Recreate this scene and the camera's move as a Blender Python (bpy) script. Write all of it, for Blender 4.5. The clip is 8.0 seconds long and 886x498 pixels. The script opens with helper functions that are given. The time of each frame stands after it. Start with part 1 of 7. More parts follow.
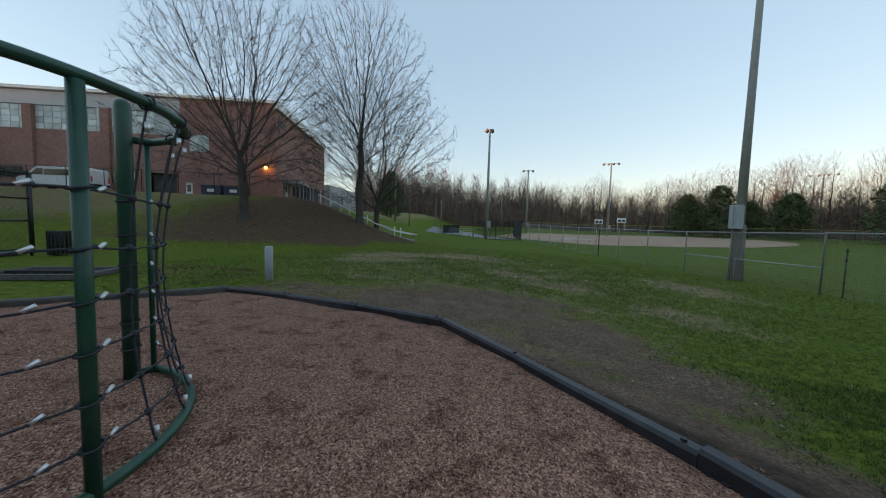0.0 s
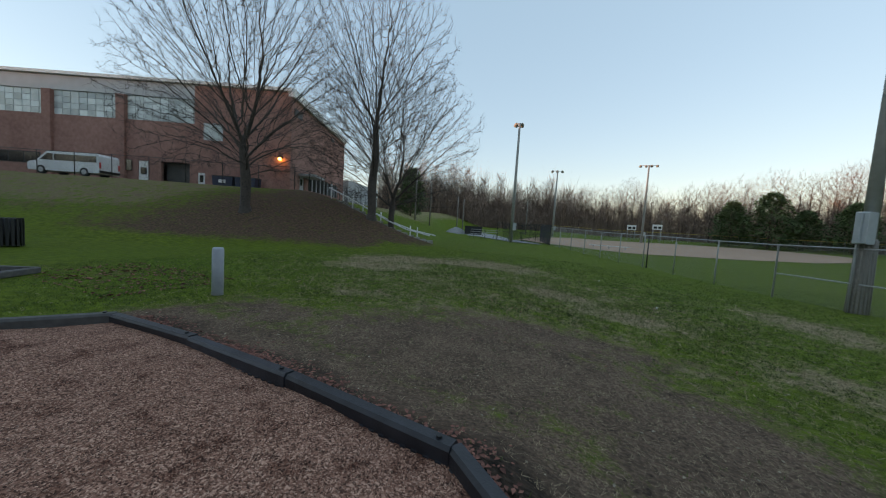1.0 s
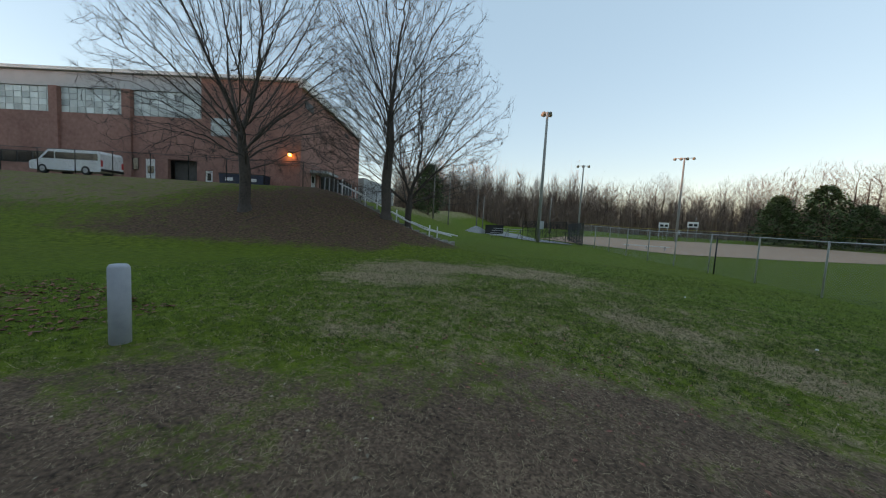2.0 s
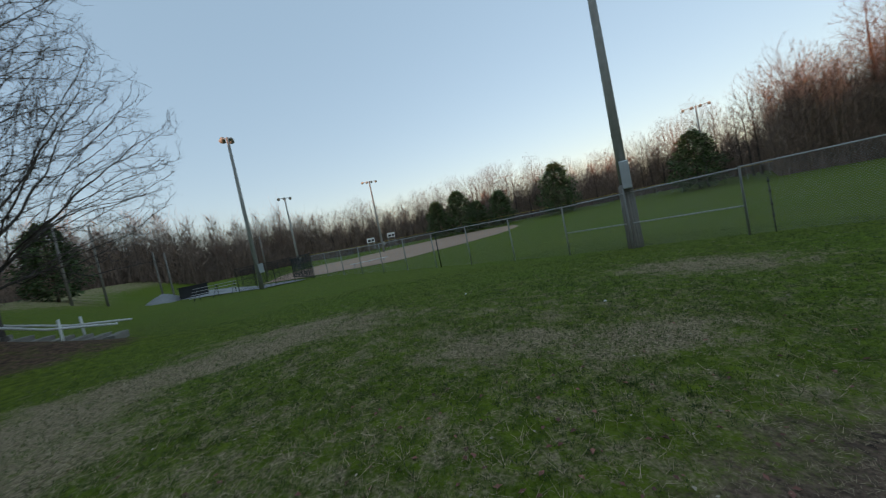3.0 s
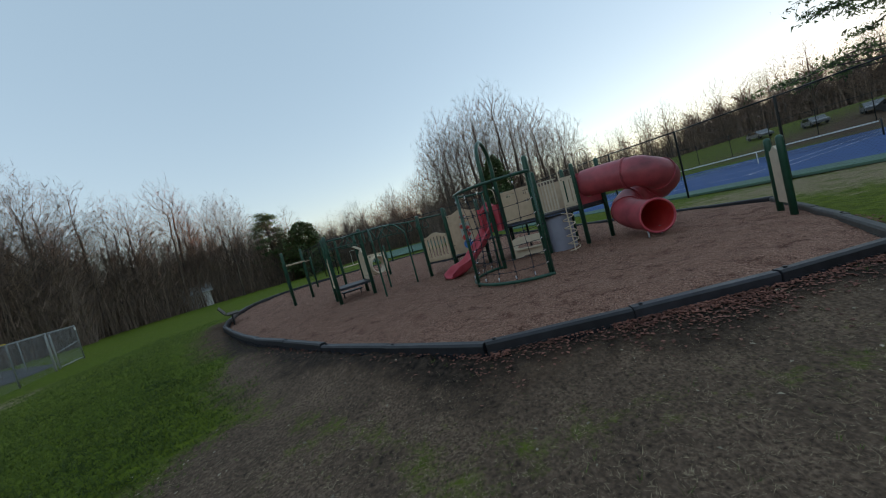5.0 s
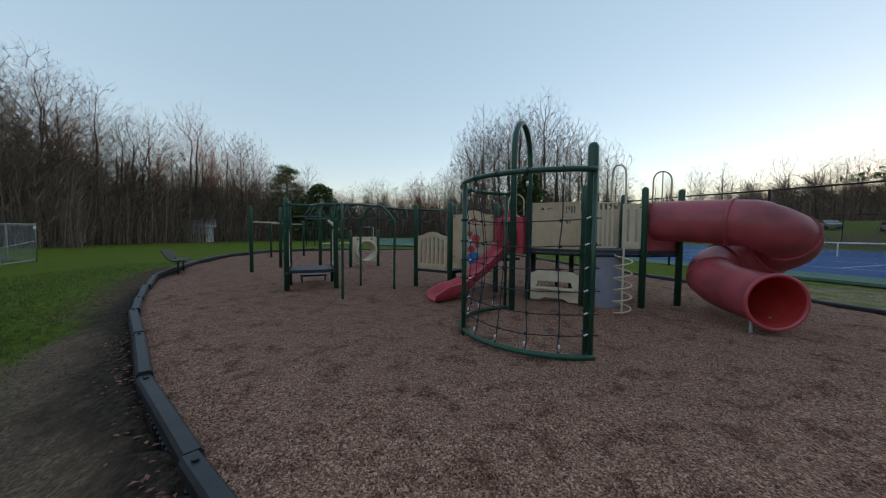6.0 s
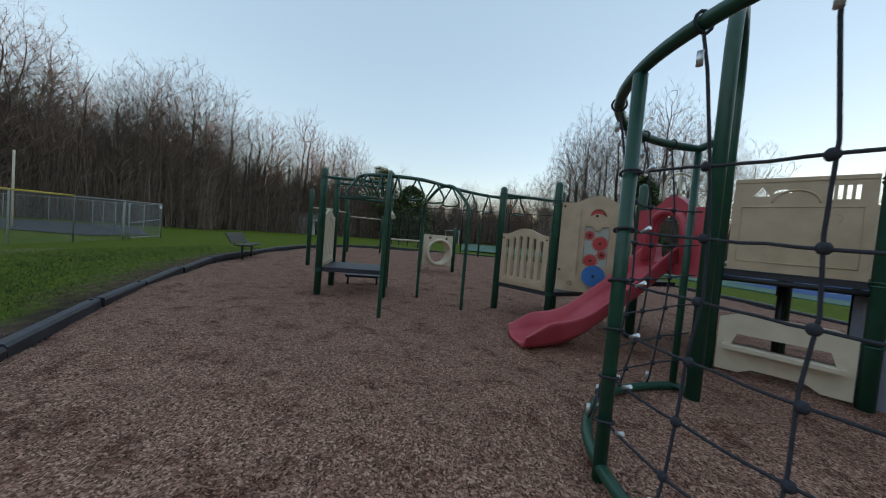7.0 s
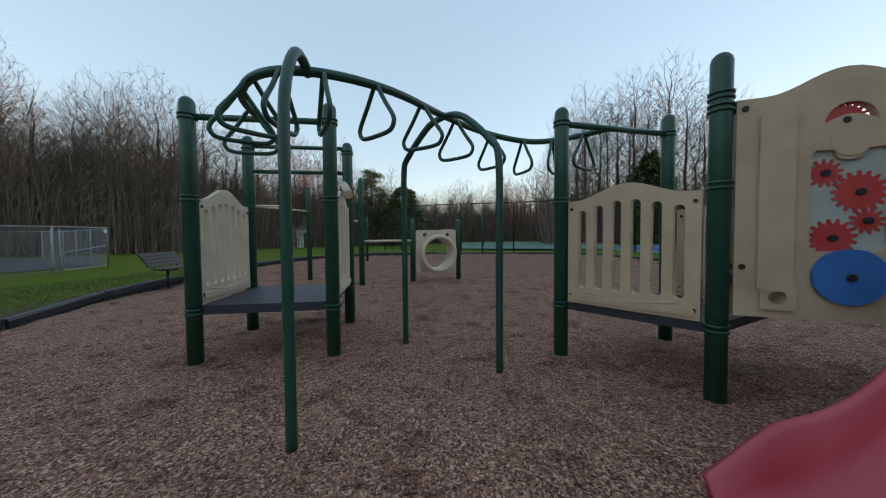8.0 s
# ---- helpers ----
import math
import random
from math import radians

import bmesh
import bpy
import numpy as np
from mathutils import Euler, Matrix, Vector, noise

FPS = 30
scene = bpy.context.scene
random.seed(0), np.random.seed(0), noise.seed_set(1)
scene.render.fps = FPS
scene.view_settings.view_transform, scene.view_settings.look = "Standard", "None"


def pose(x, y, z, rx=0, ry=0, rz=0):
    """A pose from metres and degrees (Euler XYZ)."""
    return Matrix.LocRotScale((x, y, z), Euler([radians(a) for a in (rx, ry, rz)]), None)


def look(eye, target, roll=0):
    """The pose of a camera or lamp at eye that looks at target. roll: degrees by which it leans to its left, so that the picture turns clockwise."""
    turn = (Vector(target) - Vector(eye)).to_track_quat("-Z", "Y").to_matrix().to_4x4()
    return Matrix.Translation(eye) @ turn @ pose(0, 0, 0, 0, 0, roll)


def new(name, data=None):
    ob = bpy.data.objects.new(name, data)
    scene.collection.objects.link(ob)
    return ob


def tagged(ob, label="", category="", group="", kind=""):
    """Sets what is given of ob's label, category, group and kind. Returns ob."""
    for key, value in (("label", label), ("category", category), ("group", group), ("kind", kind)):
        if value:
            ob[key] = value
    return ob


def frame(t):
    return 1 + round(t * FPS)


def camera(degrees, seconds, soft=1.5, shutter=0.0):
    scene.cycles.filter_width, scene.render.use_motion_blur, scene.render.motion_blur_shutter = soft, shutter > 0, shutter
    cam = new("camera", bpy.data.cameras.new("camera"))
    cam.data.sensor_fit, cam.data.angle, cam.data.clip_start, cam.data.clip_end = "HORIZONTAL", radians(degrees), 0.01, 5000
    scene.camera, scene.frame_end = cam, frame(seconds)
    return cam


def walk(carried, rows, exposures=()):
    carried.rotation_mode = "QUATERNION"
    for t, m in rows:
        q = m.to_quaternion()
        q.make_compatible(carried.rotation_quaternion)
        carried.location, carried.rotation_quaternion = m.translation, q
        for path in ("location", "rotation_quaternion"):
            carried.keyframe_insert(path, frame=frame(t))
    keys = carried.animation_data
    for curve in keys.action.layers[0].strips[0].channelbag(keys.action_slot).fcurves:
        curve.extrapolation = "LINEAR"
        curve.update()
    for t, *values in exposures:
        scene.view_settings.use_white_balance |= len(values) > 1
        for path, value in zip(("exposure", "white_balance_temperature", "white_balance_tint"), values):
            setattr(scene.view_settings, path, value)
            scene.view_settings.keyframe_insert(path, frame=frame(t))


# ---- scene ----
from mathutils.geometry import delaunay_2d_cdt, tessellate_polygon

EXPO = 2.17
EXPOSURES = [(0.0, 0.08, 8600), (2.5, 0.13, 8700), (3.4, -0.4, 8050), (4.1, -0.22, 8100), (4.7, 0.0, 8600), (5.2, -0.05, 8700), (6.5, 0.02, 8650), (7.0, 0.14, 8700), (8.0, 0.20, 8650)]
cam = camera(105.8, 8.0, soft=1.1, shutter=0.05)
PATH = [
    (0, (1.715, 2.859, 1.552), (1.084, 4.751, 1.410), 1.7),
    (0.5, (1.240, 4.279, 1.576), (0.656, 6.186, 1.432), 1.2),
    (1, (0.754, 5.777, 1.558), (0.006, 7.625, 1.412), 3.6),
    (1.2, (0.505, 6.338, 1.525), (-0.402, 8.114, 1.372), 5.8),
    (2.3, (-1.244, 9.335, 1.523), (-1.966, 11.194, 1.370), -0.5),
    (2.5, (-1.495, 10.079, 1.486), (-1.990, 12.012, 1.357), -3.3),
    (3, (-2.039, 11.658, 1.499), (-1.329, 13.525, 1.412), -11.7),
    (3.5, (-1.708, 12.997, 1.523), (0.149, 13.738, 1.467), -17.0),
    (4, (-0.768, 13.384, 1.427), (1.052, 12.555, 1.379), -18.7),
    (4.5, (0.374, 13.039, 1.585), (1.066, 11.165, 1.485), -19.3),
    (5, (0.527, 11.851, 1.529), (0.405, 9.858, 1.418), -15.1),
    (5.2, (0.420, 11.351, 1.547), (0.270, 9.360, 1.427), -10.3),
    (6.3, (-0.276, 8.018, 1.498), (-0.200, 6.022, 1.393), 3.7),
    (6.5, (-0.280, 7.487, 1.474), (-0.036, 5.505, 1.364), 4.4),
    (7, (-0.075, 5.926, 1.268), (0.406, 3.986, 1.188), 4.8),
    (7.5, (0.335, 4.373, 1.215), (0.803, 2.430, 1.139), 0.6),
    (8, (0.758, 2.866, 1.098), (1.226, 0.923, 1.025), -0.5),
]
walk(cam, [(t, look(eye, target, roll)) for t, eye, target, roll in PATH], exposures=[(t, EXPO + e, kelvin, 25.0) for t, e, kelvin in EXPOSURES])

# ---- sky and sun: dusk, the sun on the western ridge ----
SUN_AZ, SUN_EL = -118.0, 1.25          # degrees: clockwise from +y, and above the level
world = bpy.data.worlds.new("dusk_sky")
scene.world = world
world.use_nodes = True
wn = world.node_tree.nodes
sky = wn.new("ShaderNodeTexSky")
sky.sky_type, sky.sun_disc = "NISHITA", False
sky.sun_elevation, sky.sun_rotation = radians(SUN_EL), radians(SUN_AZ)
sky.air_density, sky.dust_density, sky.ozone_density = 0.8, 0.07, 1.5
wn["Background"].inputs["Strength"].default_value = 0.15
haze = wn.new("ShaderNodeMix")                      # thin even haze: light scattered more than once
haze.data_type = "RGBA"
haze.inputs["Factor"].default_value, haze.inputs["B"].default_value = 0.42, (0.69, 1.42, 2.15, 1)
world.node_tree.links.new(sky.outputs["Color"], haze.inputs["A"])
world.node_tree.links.new(haze.outputs["Result"], wn["Background"].inputs["Color"])
sun_data = bpy.data.lights.new("sun", "SUN")
sun_data.energy, sun_data.angle, sun_data.color = 1.5, radians(0.6), (1.0, 0.60, 0.44)
sun = new("sun", sun_data)
sun_dir = Vector((math.sin(radians(SUN_AZ)) * math.cos(radians(SUN_EL)), math.cos(radians(SUN_AZ)) * math.cos(radians(SUN_EL)), math.sin(radians(SUN_EL))))
sun.matrix_world = look((0, 0, 60), Vector((0, 0, 60)) - sun_dir)

# ---- materials ----
def mat(name, a, b, scale=4.0, rough=0.7, metal=0.0, bump=0.0, bscale=60.0, big=0.4, spread=0.0, emit=0.0, gloss=0.5):
    """Two colours mixed by a fine and a broad noise, in world metres; bump is the relief, spread the change from piece to piece."""
    m = bpy.data.materials.new(name)
    m.use_nodes = True
    n, l = m.node_tree.nodes, m.node_tree.links
    p = n["Principled BSDF"]
    geo = n.new("ShaderNodeNewGeometry")
    fine, broad = n.new("ShaderNodeTexNoise"), n.new("ShaderNodeTexNoise")
    fine.inputs["Scale"].default_value, fine.inputs["Detail"].default_value = scale, 6.0
    broad.inputs["Scale"].default_value, broad.inputs["Detail"].default_value = scale * 0.13, 3.0
    for t in (fine, broad):
        l.new(geo.outputs["Position"], t.inputs["Vector"])
    mix = n.new("ShaderNodeMath")
    mix.operation = "MULTIPLY_ADD"
    l.new(broad.outputs["Fac"], mix.inputs[0])
    mix.inputs[1].default_value = big * 2
    sub = n.new("ShaderNodeMath")
    sub.operation = "MULTIPLY_ADD"
    l.new(fine.outputs["Fac"], sub.inputs[0])
    sub.inputs[1].default_value, sub.inputs[2].default_value = 1.6, -0.3 - big
    l.new(sub.outputs[0], mix.inputs[2])
    ramp = n.new("ShaderNodeMix")
    ramp.data_type = "RGBA"
    l.new(mix.outputs[0], ramp.inputs["Factor"])
    ramp.inputs["A"].default_value, ramp.inputs["B"].default_value = (*a, 1), (*b, 1)
    out = ramp.outputs["Result"]
    if spread:
        info = n.new("ShaderNodeObjectInfo")
        add = n.new("ShaderNodeMath")
        add.operation = "ADD"
        l.new(info.outputs["Random"], add.inputs[0])
        l.new(geo.outputs["Random Per Island"], add.inputs[1])
        fr = n.new("ShaderNodeMath")
        fr.operation = "FRACT"
        l.new(add.outputs[0], fr.inputs[0])
        hs = n.new("ShaderNodeHueSaturation")
        val = n.new("ShaderNodeMapRange")
        val.inputs["To Min"].default_value, val.inputs["To Max"].default_value = 1 - spread, 1 + spread
        l.new(fr.outputs[0], val.inputs["Value"])
        l.new(val.outputs[0], hs.inputs["Value"])
        l.new(out, hs.inputs["Color"])
        out = hs.outputs["Color"]
    l.new(out, p.inputs["Base Color"])
    p.inputs["Roughness"].default_value, p.inputs["Metallic"].default_value = rough, metal
    p.inputs["Specular IOR Level"].default_value = gloss
    if emit:
        l.new(out, p.inputs["Emission Color"])
        p.inputs["Emission Strength"].default_value = emit
    if bump:
        relief, bm_ = n.new("ShaderNodeTexNoise"), n.new("ShaderNodeBump")
        relief.inputs["Scale"].default_value, relief.inputs["Detail"].default_value = bscale, 5.0
        l.new(geo.outputs["Position"], relief.inputs["Vector"])
        l.new(relief.outputs["Fac"], bm_.inputs["Height"])
        bm_.inputs["Strength"].default_value, bm_.inputs["Distance"].default_value = bump, 1.0 / bscale
        l.new(bm_.outputs["Normal"], p.inputs["Normal"])
    return m

GREEN = mat("green_powder_coat", (0.003, 0.050, 0.031), (0.007, 0.084, 0.053), 9, 0.38, bump=0.05, bscale=300, big=0.6)
TAN = mat("tan_moulded_plastic", (0.48, 0.325, 0.215), (0.66, 0.465, 0.322), 5, 0.55, bump=0.08, bscale=160, big=0.7)
CREAM = mat("cream_plastic", (0.56, 0.435, 0.315), (0.71, 0.57, 0.43), 6, 0.5, bump=0.06, bscale=160, big=0.6)
RED = mat("faded_red_plastic", (0.48, 0.040, 0.060), (0.66, 0.105, 0.128), 2.2, 0.42, bump=0.06, bscale=90, big=0.9)
TUBERED = mat("weathered_red_plastic", (0.20, 0.034, 0.044), (0.60, 0.095, 0.112), 2.6, 0.45, bump=0.08, bscale=70, big=0.9)
DEEP_RED = mat("red_plastic", (0.56, 0.035, 0.035), (0.68, 0.07, 0.06), 5, 0.4)
BLUE = mat("blue_plastic", (0.004, 0.13, 0.38), (0.008, 0.18, 0.48), 6, 0.4)
GREYPLASTIC = mat("grey_plastic", (0.22, 0.22, 0.27), (0.30, 0.30, 0.36), 4, 0.5, bump=0.05)
DECK = mat("vinyl_coated_deck", (0.022, 0.022, 0.030), (0.040, 0.040, 0.052), 12, 0.55, bump=0.2, bscale=120)
BLACK = mat("black_metal", (0.008, 0.008, 0.009), (0.018, 0.018, 0.019), 15, 0.5, bump=0.05)
ROPE = mat("dark_rope", (0.02, 0.02, 0.026), (0.05, 0.05, 0.062), 80, 0.85, bump=0.4, bscale=400, big=0.2)
FERRULE = mat("aluminium_ferrule", (0.62, 0.63, 0.64), (0.75, 0.75, 0.76), 30, 0.35, 0.8)
STEEL = mat("galvanised_steel", (0.34, 0.345, 0.35), (0.47, 0.475, 0.48), 12, 0.55, 0.25, bump=0.04)
WIRE = mat("galvanised_wire", (0.30, 0.31, 0.32), (0.42, 0.43, 0.44), 30, 0.5, 0.6)
DARKWIRE = mat("black_vinyl_wire", (0.012, 0.013, 0.013), (0.022, 0.023, 0.023), 30, 0.6)
YELLOW = mat("yellow_fence_cap", (0.60, 0.38, 0.02), (0.72, 0.48, 0.05), 6, 0.55)
TIMBER = mat("black_plastic_border", (0.010, 0.010, 0.013), (0.034, 0.034, 0.042), 7, 0.48, bump=0.25, bscale=90, spread=0.3, big=0.6)
GREYTIMBER = mat("weathered_grey_border", (0.05, 0.047, 0.046), (0.115, 0.108, 0.10), 9, 0.75, bump=0.3, bscale=90, spread=0.2)
WHITEPAINT = mat("white_paint", (0.62, 0.62, 0.60), (0.76, 0.76, 0.74), 8, 0.5, big=0.5)
VANWHITE = mat("white_van_paint", (0.66, 0.67, 0.68), (0.76, 0.76, 0.77), 2, 0.25)
GLASS = mat("dark_glass", (0.012, 0.014, 0.016), (0.02, 0.022, 0.025), 2, 0.08, gloss=0.8)
RUBBER = mat("tyre_rubber", (0.012, 0.012, 0.012), (0.025, 0.025, 0.025), 20, 0.8)
BRICK = mat("red_brick", (0.240, 0.108, 0.086), (0.385, 0.192, 0.156), 3.0, 0.85, bump=0.5, bscale=14, big=0.7)
CONCRETE = mat("concrete", (0.28, 0.27, 0.25), (0.40, 0.39, 0.37), 5, 0.85, bump=0.2, bscale=80)
PANEL = mat("grey_metal_fascia", (0.36, 0.38, 0.39), (0.45, 0.47, 0.48), 1.2, 0.55)
GLASSBLOCK = mat("translucent_window_panel", (0.36, 0.42, 0.42), (0.58, 0.62, 0.60), 1.4, 0.25, spread=0.28, gloss=0.7)
BARK = mat("tree_bark", (0.045, 0.034, 0.029), (0.105, 0.083, 0.070), 9, 0.9, bump=0.6, bscale=22, big=0.5)
FARBARK = mat("woodland_bark", (0.064, 0.044, 0.034), (0.140, 0.096, 0.074), 0.6, 0.95, spread=0.35)
BUDS = mat("reddish_bud_twigs", (0.090, 0.050, 0.037), (0.17, 0.095, 0.070), 0.5, 0.95, spread=0.3)
NEEDLE = mat("evergreen_needles", (0.034, 0.068, 0.020), (0.088, 0.140, 0.042), 2.5, 0.8, spread=0.4)
BRUSH = mat("dry_brush", (0.130, 0.086, 0.066), (0.300, 0.204, 0.160), 1.0, 0.95, spread=0.4)
POLEWOOD = mat("weathered_pole_wood", (0.15, 0.135, 0.115), (0.27, 0.25, 0.22), 14, 0.85, bump=0.5, bscale=40)
POLESTEEL = mat("dull_pole_metal", (0.22, 0.22, 0.20), (0.30, 0.30, 0.28), 4, 0.6)
BOXPAINT = mat("grey_cabinet_paint", (0.34, 0.37, 0.38), (0.42, 0.45, 0.46), 5, 0.45)
CLAY = mat("infield_clay", (0.36, 0.208, 0.136), (0.47, 0.290, 0.198), 0.8, 0.95, bump=0.2, bscale=30)
GRAVEL = mat("grey_gravel", (0.20, 0.20, 0.20), (0.34, 0.34, 0.34), 6, 0.95, bump=0.5, bscale=20)
COURTBLUE = mat("blue_court_paint", (0.018, 0.078, 0.215), (0.028, 0.108, 0.27), 1.0, 0.85, gloss=0.2)
COURTGREEN = mat("green_court_paint", (0.075, 0.16, 0.12), (0.105, 0.21, 0.155), 1.0, 0.85, gloss=0.2)
ASPHALT = mat("asphalt", (0.04, 0.04, 0.042), (0.07, 0.07, 0.072), 8, 0.9, bump=0.3)
CHIP = mat("wood_chips", (0.23, 0.112, 0.080), (0.58, 0.336, 0.248), 18, 0.9, spread=0.4, big=0.3)
LEAF = mat("dead_leaves", (0.120, 0.038, 0.028), (0.34, 0.130, 0.092), 12, 0.85, spread=0.5)
PALELEAF = mat("bleached_dead_leaves", (0.28, 0.22, 0.15), (0.42, 0.34, 0.25), 12, 0.85, spread=0.4)
BLADE = mat("grass_blades", (0.020, 0.050, 0.004), (0.088, 0.146, 0.014), 3.0, 0.75, spread=0.4, big=0.8)
STRAW = mat("dry_grass_blades", (0.28, 0.198, 0.118), (0.50, 0.372, 0.236), 5.0, 0.85, spread=0.4)
LAMPGLOW = mat("sodium_lamp", (1.0, 0.42, 0.06), (1.0, 0.50, 0.10), 2, 0.5, emit=5.0)

# ---- building blocks ----
class Geo:
    """Gathers corners and faces of one mesh."""
    def __init__(self):
        self.v, self.f, self.s = [], [], []

    def add(self, verts, faces, smooth=False):
        k = len(self.v)
        self.v += [tuple(p) for p in verts]
        self.f += [tuple(i + k for i in f) for f in faces]
        self.s += [smooth] * len(faces)
        return self

    def tube(self, pts, r, n=10, closed=False, caps=True, dome=False):
        """A round bar along pts; r: one radius or one for each point."""
        pts = [Vector(p) for p in pts]
        rs = [r] * len(pts) if isinstance(r, (int, float)) else list(r)
        if dome:
            d = (pts[-1] - pts[-2]).normalized()
            rad = rs[-1]
            base = pts[-1]
            for a in (0.45, 0.8, 0.97):
                pts.append(base + d * rad * a)
                rs.append(rad * math.sqrt(1 - a * a))
        k = len(pts)
        rings, up = [], None
        for i in range(k):
            a = pts[(i - 1) % k if closed else max(i - 1, 0)]
            b = pts[(i + 1) % k if closed else min(i + 1, k - 1)]
            t = (b - a).normalized()
            if up is None:
                up = t.orthogonal().normalized()
            up = (up - t * up.dot(t)).normalized()
            side = t.cross(up)
            rings.append([pts[i] + (up * math.cos(2 * math.pi * j / n) + side * math.sin(2 * math.pi * j / n)) * rs[i] for j in range(n)])
        faces = []
        for i in range(k if closed else k - 1):
            o, p = i * n, ((i + 1) % k) * n
            faces += [(o + j, o + (j + 1) % n, p + (j + 1) % n, p + j) for j in range(n)]
        self.add([p for ring in rings for p in ring], faces, True)
        if caps and not closed:
            q = len(self.v) - k * n
            self.f += [tuple(q + j for j in reversed(range(n))), tuple(q + (k - 1) * n + j for j in range(n))]
            self.s += [False, False]
        return self

    def box(self, c, size, rz=0.0, m=None, ch=0.0):
        """A box round c, turned by rz degrees or by the matrix m, with chamfered long edges of ch."""
        x, y, z = (s / 2 for s in size)
        m = m or Matrix.Rotation(radians(rz), 4, "Z")
        if ch:
            prof = [(-x + ch, -z), (x - ch, -z), (x, -z + ch), (x, z - ch), (x - ch, z), (-x + ch, z), (-x, z - ch), (-x, -z + ch)]
            vs = [m @ Vector((a, s * y, b)) + Vector(c) for s in (-1, 1) for a, b in prof]
            fs = [tuple(range(8)), tuple(reversed(range(8, 16)))] + [(j, 8 + j, 8 + (j + 1) % 8, (j + 1) % 8) for j in range(8)]
        else:
            vs = [m @ Vector((a * x, b * y, d * z)) + Vector(c) for a in (-1, 1) for b in (-1, 1) for d in (-1, 1)]
            fs = [(0, 1, 3, 2), (4, 6, 7, 5), (0, 4, 5, 1), (2, 3, 7, 6), (0, 2, 6, 4), (1, 5, 7, 3)]
        return self.add(vs, fs)

    def plate(self, outline, holes, thick, m, ch=0.0):
        """A sheet cut to an outline with holes, of that thickness, laid by m from its own x, z plane; ch rounds its rim."""
        loops = [list(outline)] + [list(h) for h in holes]
        flat = [Vector((a, b, 0)) for lp in loops for a, b in lp]
        tris = tessellate_polygon([[Vector((a, b, 0)) for a, b in lp] for lp in loops])
        h = thick / 2
        front = [m @ Vector((p.x, -h, p.y)) for p in flat]
        back = [m @ Vector((p.x, h, p.y)) for p in flat]
        n = len(flat)
        fs = [tuple(t) for t in tris] + [tuple(n + i for i in reversed(t)) for t in tris]
        k = 0
        for lp in loops:
            q = len(lp)
            fs += [(k + j, n + k + j, n + k + (j + 1) % q, k + (j + 1) % q) for j in range(q)]
            k += q
        return self.add(front + back, fs)

    def mesh(self, name):
        me = bpy.data.meshes.new(name)
        me.from_pydata(self.v, [], self.f)
        me.polygons.foreach_set("use_smooth", self.s)
        bm = bmesh.new()
        bm.from_mesh(me)
        bmesh.ops.recalc_face_normals(bm, faces=bm.faces)
        bm.to_mesh(me)
        bm.free()
        return me


def thing(name, at, label, category, group="", kind="", rz=0.0):
    """A thing: an Empty at its base, that its parts are laid under."""
    ob = new(name)
    ob.empty_display_size = 0.2
    ob.matrix_world = pose(*at, 0, 0, rz)
    return tagged(ob, label, category, group, kind)


def part(name, geo, material, parent, label="", local=False):
    """A mesh of its own under a thing or a part; its corners are world places, or the thing's own if local."""
    me = geo.mesh(name)
    ob = new(name, me)
    me.materials.append(material)
    ob.parent = parent
    if not local:
        top = parent
        while top.parent:
            top = top.parent
        inv = top.matrix_basis.inverted()
        me.transform(inv)
    if label:
        ob["label"] = label
    return ob


def solid(name, geo, material, label, category, group="", kind=""):
    """A thing that is one mesh."""
    me = geo.mesh(name)
    me.materials.append(material)
    return tagged(new(name, me), label, category, group, kind)


def bulk(name, verts, faces, material, label, category, kind="stuff"):
    """Many small pieces as one mesh, from arrays."""
    me = bpy.data.meshes.new(name)
    k, w = len(faces), faces.shape[1]
    me.vertices.add(len(verts))
    me.vertices.foreach_set("co", np.asarray(verts, np.float32).ravel())
    me.loops.add(k * w)
    me.loops.foreach_set("vertex_index", np.asarray(faces, np.int32).ravel())
    me.polygons.add(k)
    me.polygons.foreach_set("loop_start", np.arange(0, k * w, w, dtype=np.int32))
    me.update(calc_edges=True)
    me.validate()
    me.materials.append(material)
    return tagged(new(name, me), label, category, "", kind)


def arc(c, r, a0, a1, z, n=24):
    return [(c[0] + r * math.cos(radians(a0 + (a1 - a0) * i / n)), c[1] + r * math.sin(radians(a0 + (a1 - a0) * i / n)), z) for i in range(n + 1)]


def spline(pts, n=8):
    """A smooth line through pts (Catmull-Rom)."""
    p = [Vector(q) for q in pts]
    p = [2 * p[0] - p[1]] + p + [2 * p[-1] - p[-2]]
    out = []
    for i in range(1, len(p) - 2):
        for k in range(n):
            t = k / n
            a, b, c, d = p[i - 1], p[i], p[i + 1], p[i + 2]
            out.append(0.5 * (2 * b + (c - a) * t + (2 * a - 5 * b + 4 * c - d) * t * t + (3 * b - a - 3 * c + d) * t ** 3))
    return out + [p[-2]]


def frame_between(p, q, z=0.0):
    """A matrix whose x runs level from p to q and whose z is up, at p."""
    a = math.atan2(q[1] - p[1], q[0] - p[0])
    return Matrix.Translation((p[0], p[1], z)) @ Matrix.Rotation(a, 4, "Z")


def smooth_np(a, b, x):
    t = np.clip((np.asarray(x, float) - a) / (b - a), 0, 1)
    return t * t * (3 - 2 * t)


